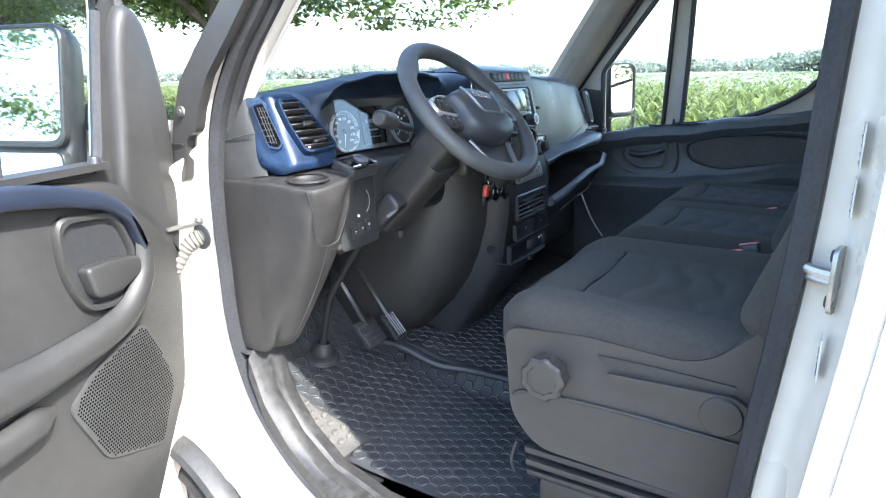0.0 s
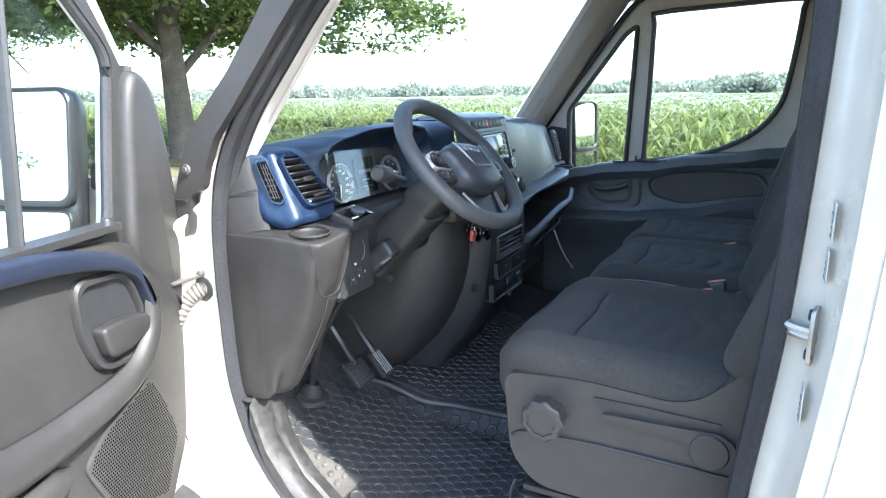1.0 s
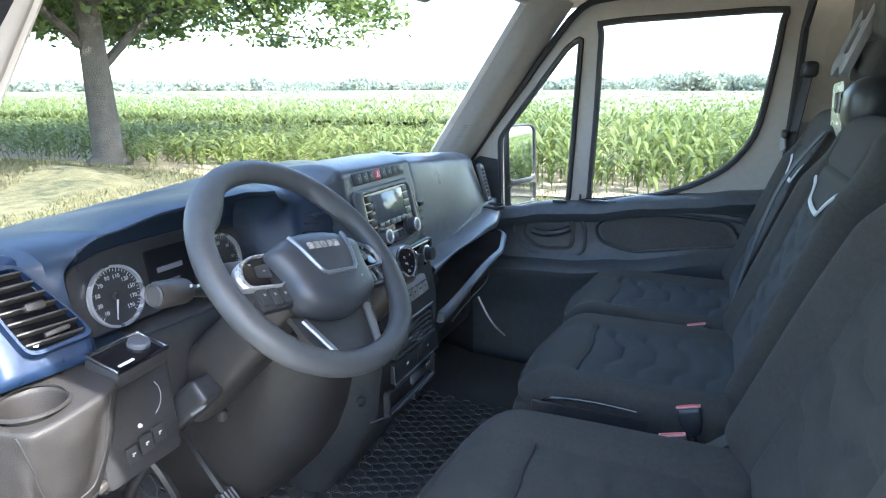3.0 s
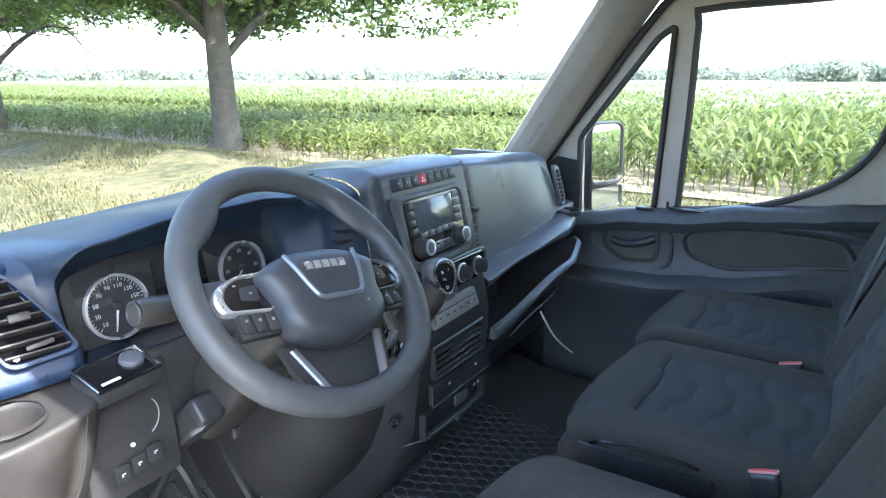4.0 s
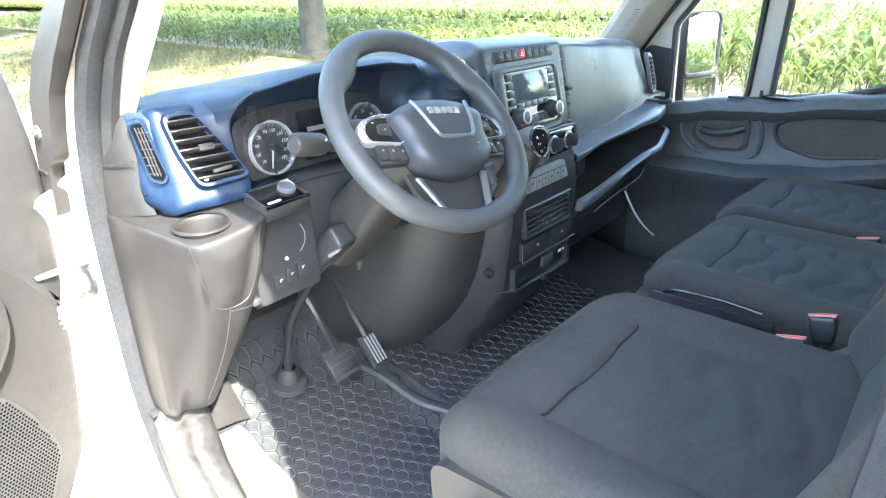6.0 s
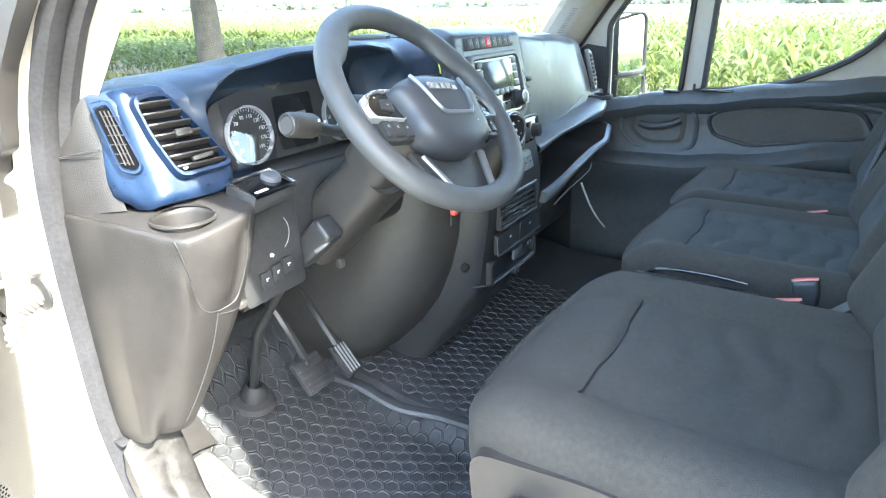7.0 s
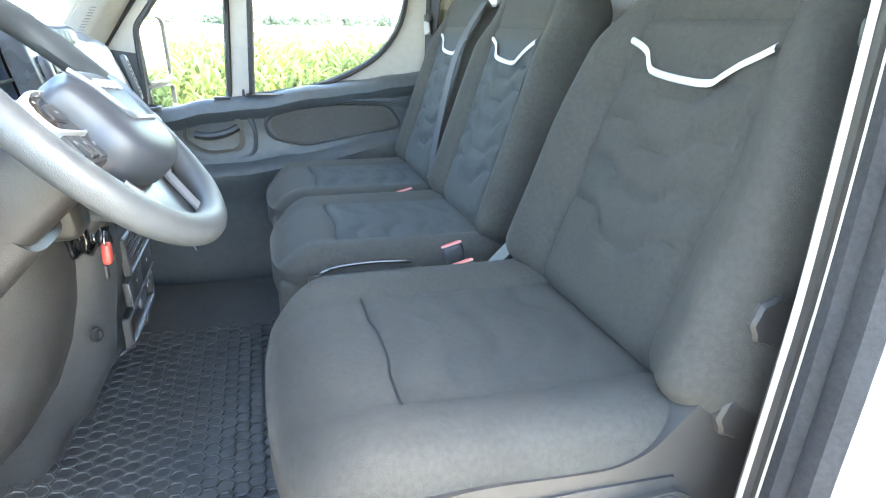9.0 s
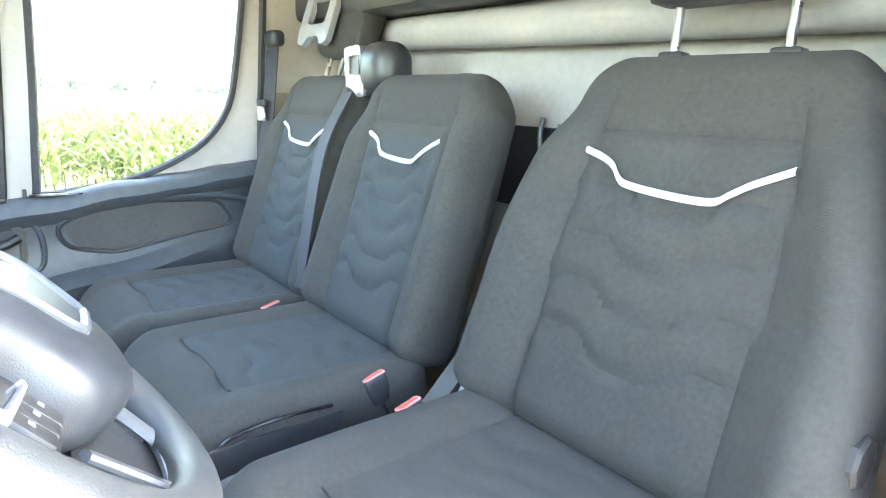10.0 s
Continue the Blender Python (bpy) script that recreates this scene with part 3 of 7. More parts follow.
# sill trim and step
bm = loft([[Vector((x, y, z)) for x, z in ((-0.890, zz - 0.035), (-0.886, zz + 0.002), (-0.872, zz + 0.018), (-0.845, zz + 0.020), (-0.838, zz + 0.014), (-0.830, zz + 0.020), (-0.800, zz + 0.012), (-0.785, zz - 0.03))]
           for y, zz in ((0.12, 0.84), (0.2, 0.80), (0.35, 0.772), (0.55, 0.768), (0.75, 0.776), (0.87, 0.812), (0.95, 0.875), (1.01, 0.955), (1.045, 1.055))])
solo("sill_trim", bm, STEPTRIM, "grained dark plastic sill trim of the doorway", "trim", kind="structure")
solo("sill_joint", box((-0.872, 1.058, 1.066), (0.026, 0.022, 0.004), 0.001), SEALGREY, "dark joint clip between seal and sill trim", "trim", kind="structure")
solo("body_floor_pan", box((0, 0.2, 0.62), (1.9, 3.2, 0.16)), BLACK, "dark underside of the van", "van body", kind="structure")
solo("step", box((-0.93, 0.5, 0.46), (0.14, 1.0, 0.05), 0.01), STEPTRIM, "black plastic entry step", "step", kind="structure")


# ---- striker on the rear door pillar ----
st = thing("door_striker", (-0.90, 0.012, 1.39), "zinc door latch striker bolted to the white pillar", "latch")
sm = axes((-0.916, 0.0315, 1.402), (-1, 0.25, 0), (0, 0, 1))
part("plate", plate(rounded([(-0.016, -0.038), (0.016, -0.038), (0.020, 0.0), (0.016, 0.038), (-0.016, 0.038), (-0.020, 0)], 0.012), 0.005, sm, 0.001), STEEL, st)
loop = spline([(-0.918, 0.032, 1.407), (-0.908, 0.052, 1.407), (-0.897, 0.068, 1.409), (-0.891, 0.068, 1.401), (-0.902, 0.050, 1.397), (-0.915, 0.032, 1.397)], 4)
part("hook", tube(loop, 0.0065, 8), STEEL, st)
for dz in (-0.026, 0.026):
    part("screw", lathe([(0, 0.005), (0.007, 0.005), (0.009, 0), (0, 0)], sm @ Matrix.Translation((0, dz, 0.0045)), 12), BLACK, st)
for x, y, z, h in ((-0.930, 0.0385, 1.315, 0.050), (-0.916, 0.0300, 1.494, 0.040), (-0.914, 0.0290, 1.548, 0.046)):
    tag = thing("sticker", (x, y - 0.002, z), "small white paper label with grey print on the pillar", "label", group="pillar labels")
    part("paper", box((x, y, z), (0.026, 0.0015, h), 0, None), PAPER, tag)
    part("print", bars(bmesh.new(), [((x, y + 0.0012, z - h * 0.4 + k * 0.009), (0.020 - 0.005 * (k % 3), 0.001, 0.003)) for k in range(int(h * 0.85 / 0.009))]), DIM, tag)


# ---- the far door ----
fd = thing("door_1", (0.88, 0.5, 0.75), "dark lined passenger door, closed, with two windows", "door", kind="structure")
win = spline([(0, 0.53, 1.985), (0, 0.30, 1.995), (0, 0.06, 2.0), (0, 0.047, 1.97), (0, 0.062, 1.78), (0, 0.085, 1.65), (0, 0.15, 1.555), (0, 0.25, 1.492), (0, 0.36, 1.452), (0, 0.46, 1.435), (0, 0.556, 1.425), (0, 0.562, 1.45), (0, 0.548, 1.70), (0, 0.538, 1.95)], 3, closed=True)
win = [(p.y, p.z) for p in win]
quarter = rounded([(0.600, 1.945), (0.622, 1.932), (0.645, 1.915), (0.875, 1.625), (0.875, 1.36), (0.635, 1.413)], 0.02, 3)
frame_outer = [(-0.005, 1.30), (0.93, 1.30), (0.985, 1.55), (0.75, 1.85), (0.66, 1.98), (0.58, 2.055), (-0.005, 2.06)]
part("window_frame", holed(frame_outer, [win, quarter], 0.04, YZ @ Matrix.Translation((0, 0, 0.895)), lean), PILLAR, fd, "pale grey inner window frame")
for loop, nm in ((win, "window_gasket"), (quarter, "window_gasket")):
    part(nm, tube([lean(Vector((0.892, y, z))) for y, z in loop], 0.0095, 6, closed=True, up=(1, 0, 0)), RUBBER, fd, "black rubber window gasket")
    pane = plate(loop, 0.004, YZ @ Matrix.Translation((0, 0, 0.915)))
    for v in pane.verts:
        v.co = lean(v.co)
    gl = part("window_pane", pane, PANE, fd, "clear glass")
    gl.visible_shadow = False
mirror_cover = rounded([(0.870, 1.34), (0.870, 1.635), (0.93, 1.58), (0.995, 1.53), (0.995, 1.34)], 0.01)
part("corner_cover", plate(mirror_cover, 0.02, YZ @ Matrix.Translation((0, 0, 0.875)), bevel=0.004), BLACK, fd, "black mirror corner cover")
for v in fd.children[-1].data.vertices:
    v.co = lean(v.co)
front_gasket = [lean(Vector((0.885, y, z))) for y, z in ((0.985, 1.55), (0.90, 1.665), (0.80, 1.79), (0.70, 1.92), (0.60, 2.03), (0.50, 2.055), (0.3, 2.062), (0.0, 2.06), (-0.008, 1.95), (-0.008, 1.5))]
part("door_gasket", tube(spline(front_gasket, 3), 0.011, 6), RUBBER, fd, "black rubber door seal")
# door card
card = []
for i in range(41):
    y = -0.005 + 0.975 * i / 40
    top = lerp_table([(-0.01, 1.492), (0.10, 1.480), (0.22, 1.462), (0.36, 1.448), (0.56, 1.418), (0.70, 1.408), (0.82, 1.385), (0.92, 1.355), (1.0, 1.34)], y)[0]
    arm = lerp_table([(-0.01, 1.285), (0.15, 1.275), (0.45, 1.225), (0.62, 1.205), (0.85, 1.20), (1.0, 1.19)], y)[0]
    pinch = smoothstep(0.02, 0.3, y)
    prof = [(0.905, top + 0.002), (0.885, top + 0.008), (0.858, top + 0.006), (0.842, top - 0.008), (0.835, top - 0.030), (0.845, top - 0.048), (0.866, top - 0.065), (0.870, (top + arm) / 2 + 0.01),
            (0.868, arm + 0.04), (0.852, arm + 0.012), (0.815 + 0.03 * (1 - pinch), arm), (0.795 + 0.05 * (1 - pinch), arm - 0.018), (0.800 + 0.05 * (1 - pinch), arm - 0.045), (0.845, arm - 0.09), (0.862, 1.0), (0.872, 0.72)]
    card.append([Vector((x, y, z)) for x, z in prof])
part("door_card", loft(card), FARTRIM, fd, "charcoal moulded door card, colour lifted for glare")
pocket = rounded([(0.10, 1.318), (0.14, 1.385), (0.30, 1.392), (0.47, 1.375), (0.52, 1.345), (0.50, 1.295), (0.40, 1.27), (0.22, 1.30)], 0.03, 4)
part("upper_panel", plate(pocket, 0.006, YZ @ Matrix.Translation((0, 0, 0.862)), bevel=0.003), INLAY, fd, "warm grey textured panel inset")
part("inset_border", tube([Vector((0.864, y, z)) for y, z in scaled(pocket, 1.09)], 0.006, 8, closed=True, up=(1, 0, 0)), BLACK, fd)
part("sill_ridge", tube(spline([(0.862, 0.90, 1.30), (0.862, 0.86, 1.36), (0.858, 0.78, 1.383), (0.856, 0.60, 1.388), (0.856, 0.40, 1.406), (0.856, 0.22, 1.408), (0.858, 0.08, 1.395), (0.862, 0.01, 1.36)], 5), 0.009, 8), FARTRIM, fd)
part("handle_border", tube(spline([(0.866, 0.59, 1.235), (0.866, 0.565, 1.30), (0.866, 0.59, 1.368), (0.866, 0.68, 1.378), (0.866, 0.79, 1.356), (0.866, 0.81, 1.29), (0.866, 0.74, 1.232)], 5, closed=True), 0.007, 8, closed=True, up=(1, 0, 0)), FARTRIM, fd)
handle_rim = rounded([(0.60, 1.255), (0.60, 1.36), (0.70, 1.37), (0.775, 1.345), (0.785, 1.29), (0.72, 1.245)], 0.03, 4)
part("handle_recess", ring(handle_rim, scaled(handle_rim, 0.86), 0.012, YZ @ Matrix.Translation((0, 0, 0.858)) @ Matrix.Rotation(0, 4, "Y"), 0.003), BLACK, fd)
part("door_handle", tube(spline([(0.855, 0.745, 1.31), (0.845, 0.70, 1.305), (0.842, 0.65, 1.315), (0.852, 0.615, 1.33)], 4), 0.012, 8), BLACK, fd)
cup = rounded([(0.45, 0.862), (0.455, 0.885), (0.575, 0.885), (0.585, 0.862), (0.57, 0.848), (0.47, 0.848)], 0.012, 4)
part("sill_tray", ring([(y, x) for y, x in cup], scaled(cup, 0.86), 0.004, Matrix(((0, 1, 0, 0), (1, 0, 0, 0), (0, 0, 1, 1.429), (0, 0, 0, 1))), 0.001), GLOSSY, fd)
part("sill_tray_floor", plate(scaled(cup, 0.87), 0.002, Matrix(((0, 1, 0, 0), (1, 0, 0, 0), (0, 0, 1, 1.4285), (0, 0, 0, 1)))), BLACK, fd)
part("lock_switch", box((0.862, 0.655, 1.421), (0.02, 0.05, 0.008), 0.003), BLACK, fd)
part("lock_pin", lathe([(0, 0.02), (0.004, 0.02), (0.005, 0.0), (0, 0)], Matrix.Translation((0.875, 0.59, 1.425)), 10), BLACK, fd)


def wing_mirror(name, m, label, reach=0.040):
    """A tall two-glass door mirror; local x outwards, local y backwards towards the viewer's side, local z up."""
    t = thing(name, m.translation, label, "wing mirror")
    half = (0.105, 0.045, 0.165)
    part("housing", block(half, 0.035, 10, lambda p: Vector((p.x * ((0.74 + 5.6 * p.y) if p.x < 0 else (0.88 + 2.6 * p.y)), p.y, p.z * (0.94 + 1.3 * p.y))), m @ Matrix.Translation((0, -0.05, 0))), BLACK, t)
    big = rounded([(-0.088, -0.052), (0.088, -0.052), (0.090, 0.135), (0.060, 0.150), (-0.075, 0.150), (-0.090, 0.13)], 0.03, 5)
    small = rounded([(-0.086, -0.145), (0.086, -0.145), (0.088, -0.072), (-0.088, -0.072)], 0.018, 4)
    face = m @ Matrix.Translation((0, 0.0, 0)) @ Matrix(((1, 0, 0, 0), (0, 0, 1, 0), (0, 1, 0, 0), (0, 0, 0, 1)))
    for o in (big, small):
        part("mirror_glass", plate(o, 0.003, face @ Matrix.Translation((0, 0, -0.002))), MIRROR, t, "mirror glass")
        part("glass_rim", ring(scaled(o, 1.09), scaled(o, 0.985), 0.016, face @ Matrix.Translation((0, 0, -0.008)), 0.003), BLACK, t)
    part("arm", block((reach, 0.02, 0.028), 0.012, 6, None, m @ Matrix.Translation((-0.098 - reach, -0.05, -0.004))), BLACK, t)
    part("arm", block((reach, 0.02, 0.028), 0.012, 6, None, m @ Matrix.Translation((-0.098 - reach, -0.05, -0.118))), BLACK, t)
    return t


rm = Matrix.Translation((1.108, 0.865, 1.505)) @ Matrix.Rotation(radians(-17), 4, "Z") @ Matrix.Diagonal((1, -1, 1, 1)) @ Matrix.Rotation(radians(3), 4, "X")
wing_mirror("wing_mirror", rm, "black two-glass wing mirror on the passenger door")

# ---- inside mirror ----
im = thing("rear_view_mirror", (0, 0.80, 2.0), "black rear-view mirror under the headliner", "mirror")
part("housing", block((0.105, 0.016, 0.034), 0.014, 10, None, Matrix.Translation((-0.01, 0.80, 2.008)) @ Matrix.Rotation(radians(-14), 4, "X")), BLACK, im)
part("mirror_glass", box((0, 0, 0), (0.19, 0.002, 0.055), 0, Matrix.Translation((-0.01, 0.7835, 2.012)) @ Matrix.Rotation(radians(-14), 4, "X")), MIRROR, im, "mirror glass")
part("stalk", tube([Vector((-0.01, 0.81, 2.02)), Vector((-0.01, 0.82, 2.06))], 0.008, 8), BLACK, im)


# ---- the open driver's door ----
DU, DN = Vector((-0.96, -0.28, 0)).normalized(), Vector((-0.28, 0.96, 0)).normalized()
DM = Matrix(((DU.x, DN.x, 0, -0.955), (DU.y, DN.y, 0, 1.135), (0, 0, 1, 0), (0, 0, 0, 1)))  # local x along the door, y outwards, z up
DF = DM @ Matrix(((1, 0, 0, 0), (0, 0, -1, 0), (0, 1, 0, 0), (0, 0, 0, 1)))  # plates: local (u, z), local +z towards the cab
dd = thing("door_2", DM @ Vector((0, 0.05, 0.6)), "driver's door standing wide open, white outside, dark trim inside", "door", kind="structure")
glass_loop = rounded([(0.122, 1.468), (0.094, 1.62), (0.062, 1.78), (0.20, 1.93), (0.34, 2.02), (0.98, 2.02), (0.98, 1.58), (0.80, 1.472), (0.4, 1.460)], 0.04, 4)
skin = rounded([(0.0, 0.72), (-0.02, 1.25), (-0.03, 1.50), (-0.01, 1.72), (0.12, 1.98), (0.30, 2.075), (1.04, 2.075), (1.05, 0.62), (0.25, 0.60)], 0.05, 3)
part("shell", holed(skin, [scaled(glass_loop, 1.10)], 0.05, DF @ Matrix.Translation((0, 0, -0.095))), WHITE, dd, "white painted steel")
trim_loop = rounded([(0.015, 1.02), (-0.014, 1.23), (0.0, 1.40), (0.13, 1.46), (0.35, 1.485), (1.0, 1.485), (1.02, 0.72), (0.2, 0.72), (0.13, 0.83), (0.10, 0.88)], 0.03, 3)
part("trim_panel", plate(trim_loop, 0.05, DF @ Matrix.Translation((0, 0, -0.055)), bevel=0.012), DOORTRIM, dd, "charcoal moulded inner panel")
post = spline([(0.05, 1.75, 0), (0.0, 1.727, 0), (-0.030, 1.60, 0), (-0.036, 1.45, 0), (-0.010, 1.275, 0), (0.045, 1.35, 0), (0.108, 1.425, 0), (0.095, 1.55, 0), (0.078, 1.68, 0)], 3, closed=True)
part("mirror_corner_cover", plate([(p.x, p.y) for p in post], 0.045, DF @ Matrix.Translation((0, 0, -0.045)), bevel=0.018, seg=3), DOORTRIM, dd, "grained charcoal corner cover")
surround = rounded([(0.0, 1.40), (0.03, 1.72), (0.17, 1.965), (0.30, 2.06), (1.03, 2.06), (1.03, 1.40)], 0.05, 3)
part("window_surround", holed(surround, [scaled(glass_loop, 0.985)], 0.026, DF @ Matrix.Translation((0, 0, -0.050))), DOORTRIM, dd, "dark inner window surround")
part("window_gasket", tube([DF @ Vector((u, z, -0.036)) for u, z in scaled(glass_loop, 0.985)], 0.009, 8, closed=True), RUBBER, dd, "black rubber window gasket")
gl = part("window_pane", plate(scaled(glass_loop, 0.99), 0.004, DF @ Matrix.Translation((0, 0, -0.042))), PANE, dd, "clear glass")
gl.visible_shadow = False
part("window_channel", tube([DF @ Vector((u, z, -0.036)) for u, z in ((0.092, 1.44), (0.062, 1.60), (0.034, 1.76))], 0.020, 8, flat=0.7), DOORTRIM, dd, "dark upright window channel")
part("window_divider", tube([DF @ Vector((u, z, -0.036)) for u, z in ((0.318, 1.47), (0.307, 1.56), (0.292, 1.70), (0.270, 1.90), (0.255, 2.02))], 0.013, 10, flat=0.6), BLACK, dd, "dark upright bar between the two panes")
# padded sill, in blue
pad = [(p.x, p.y) for p in spline([(1.0, 1.500, 0), (0.60, 1.497, 0), (0.338, 1.487, 0), (0.198, 1.456, 0), (0.138, 1.422, 0), (0.112, 1.382, 0), (0.100, 1.336, 0)], 4) + spline([(0.112, 1.330, 0), (0.127, 1.374, 0), (0.150, 1.402, 0), (0.205, 1.427, 0), (0.346, 1.452, 0), (0.60, 1.460, 0), (1.0, 1.461, 0)], 4)]
part("padded_sill", plate(pad, 0.040, DF @ Matrix.Translation((0, 0, -0.012)), bevel=0.010, seg=3), DOORNAVY, dd, "dark blue padded sill")
part("sill_ledge", plate(rounded([(0.13, 0.0), (1.0, 0.0), (1.0, 0.045), (0.14, 0.045)], 0.01), 0.012, DM @ Matrix.Translation((0, 0.0, 1.482))), DOORTRIM, dd)
part("lock_button", lathe([(0, 0.018), (0.008, 0.018), (0.010, 0.014), (0.010, 0.003), (0.012, 0), (0, 0)], DM @ Matrix.Translation((0.155, 0.012, 1.487)), 14), BLACK, dd, "knurled lock button")
pullr = rounded([(0.262, 1.415), (0.150, 1.405), (0.120, 1.33), (0.125, 1.275), (0.165, 1.255), (0.235, 1.262), (0.262, 1.33)], 0.03, 4)
part("handle_bezel", ring(scaled(pullr, 1.12), scaled(pullr, 0.94), 0.016, DF @ Matrix.Translation((0, 0, -0.007)), 0.005), DOORTRIM, dd, "satin dark handle surround")
part("handle_dish", plate(scaled(pullr, 0.96), 0.003, DF @ Matrix.Translation((0, 0, -0.005))), BLACK, dd)
lever = rounded([(0.240, 1.335), (0.175, 1.335), (0.118, 1.325), (0.120, 1.295), (0.175, 1.275), (0.225, 1.278)], 0.014, 4)
part("door_handle", plate(lever, 0.022, DF @ Matrix.Translation((0, 0, 0.0)), bevel=0.007, seg=3), DOORTRIM, dd, "satin dark pull lever")
armline = spline([(0.95, 1.22, 0), (0.62, 1.215, 0), (0.42, 1.20, 0), (0.30, 1.205, 0), (0.18, 1.225, 0), (0.115, 1.28, 0), (0.10, 1.345, 0)], 6)
part("armrest", tube([DF @ (p + Vector((0, 0, 0.012))) for p in armline], 0.035, 10, flat=0.8, up=DN, taper=lambda t: 1.25 - 0.75 * t), DOORTRIM, dd, "charcoal armrest sweep")
armline2 = spline([(0.95, 1.12, 0), (0.62, 1.11, 0), (0.42, 1.125, 0), (0.335, 1.135, 0)], 6)
part("pocket_lip", tube([DF @ (p + Vector((0, 0, 0.01))) for p in armline2], 0.026, 10, flat=0.8, up=DN, taper=lambda t: 1 - 0.65 * smoothstep(0.80, 1.0, t)), DOORTRIM, dd)
spk = rounded([(0.118, 1.195), (0.088, 1.14), (0.058, 1.045), (0.110, 0.935), (0.245, 0.985), (0.302, 1.112), (0.24, 1.155)], 0.02, 4)
part("speaker_grille", plate(spk, 0.006, DF @ Matrix.Translation((0, 0, -0.004)), bevel=0.002), SPEAKER, dd, "fine-meshed speaker grille")


def inside(poly, x, y):
    r = False
    for (a, b), (p, q) in zip(poly, poly[1:] + poly[:1]):
        if (b > y) != (q > y) and x < (p - a) * (y - b) / (q - b) + a:
            r = not r
    return r


# flat near-black dots laid on the grille, painted in place of shaded holes
dots = bmesh.new()
small_spk = scaled(spk, 0.95)
for i in range(44):
    for j in range(48):
        u, z = 0.055 + 0.0057 * (i + 0.5 * (j % 2)), 0.932 + 0.0056 * j
        if inside(small_spk, u, z):
            p = [dots.verts.new(DF @ Vector((u + 0.0024 * math.cos(a), z + 0.0024 * math.sin(a), 0.0032))) for a in (0.78, 2.35, 3.93, 5.5)]
            dots.faces.new(p)
gr = part("grille_holes", dots, HOLESHADE, dd, normals=False)
gr["kind"] = "stuff"
lm = DM @ Matrix.Translation((0.084, 0.221, 1.572)) @ Matrix(((0, 1, 0, 0), (1, 0, 0, 0), (0, 0, 1, 0), (0, 0, 0, 1))) @ Matrix.Rotation(radians(9), 4, "X")
wing_mirror("wing_mirror", lm, "black two-glass wing mirror on the open door", 0.048)


# ---- dashboard ----
dash = thing("dashboard", (0, 1.0, 1.2), "dark blue and charcoal van dashboard with vents, gauges and radio", "dashboard")
# rows: x, then (y, z) of glass edge, top, lip, recess top, recess foot, lower edge
DASH = [
    (-0.872, 1.13, 1.540, 1.11, 1.550, 1.10, 1.53, 1.095, 1.51, 1.085, 1.47, 1.080, 1.455),
    (-0.845, 1.13, 1.572, 1.09, 1.584, 1.062, 1.572, 1.055, 1.55, 1.030, 1.49, 1.022, 1.455),
    (-0.815, 1.14, 1.586, 1.05, 1.594, 1.008, 1.582, 0.998, 1.56, 0.970, 1.49, 0.960, 1.458),
    (-0.73, 1.15, 1.592, 1.03, 1.598, 0.98, 1.582, 0.965, 1.56, 0.938, 1.49, 0.928, 1.462),
    (-0.712, 1.16, 1.594, 1.00, 1.608, 0.925, 1.598, 0.955, 1.56, 0.938, 1.49, 0.926, 1.460),
    (-0.690, 1.16, 1.595, 0.96, 1.618, 0.902, 1.614, 0.99, 1.585, 0.985, 1.462, 0.922, 1.456),
    (-0.58, 1.17, 1.598, 0.95, 1.634, 0.895, 1.627, 0.99, 1.60, 0.985, 1.460, 0.920, 1.452),
    (-0.43, 1.18, 1.603, 0.95, 1.636, 0.895, 1.628, 0.99, 1.60, 0.985, 1.460, 0.920, 1.450),
    (-0.345, 1.18, 1.608, 0.96, 1.632, 0.900, 1.618, 0.99, 1.59, 0.985, 1.465, 0.912, 1.450),
    (-0.318, 1.18, 1.610, 0.96, 1.628, 0.905, 1.602, 0.945, 1.55, 0.925, 1.475, 0.905, 1.450),
    (-0.29, 1.18, 1.612, 0.97, 1.628, 0.91, 1.600, 0.905, 1.56, 0.89, 1.48, 0.885, 1.450),
    (-0.225, 1.19, 1.615, 0.97, 1.632, 0.885, 1.618, 0.872, 1.58, 0.85, 1.48, 0.845, 1.450),
]
DASH2 = [
    (-0.225, 1.19, 1.614, 0.96, 1.634, 0.882, 1.620, 0.870, 1.59, 0.850, 1.49, 0.845, 1.440),
    (-0.195, 1.19, 1.614, 0.95, 1.648, 0.868, 1.642, 0.850, 1.60, 0.822, 1.48, 0.815, 1.435),
    (0.100, 1.19, 1.606, 0.95, 1.645, 0.868, 1.636, 0.850, 1.60, 0.822, 1.48, 0.815, 1.435),
    (0.118, 1.19, 1.604, 0.96, 1.635, 0.885, 1.622, 0.868, 1.58, 0.840, 1.48, 0.835, 1.435),
]
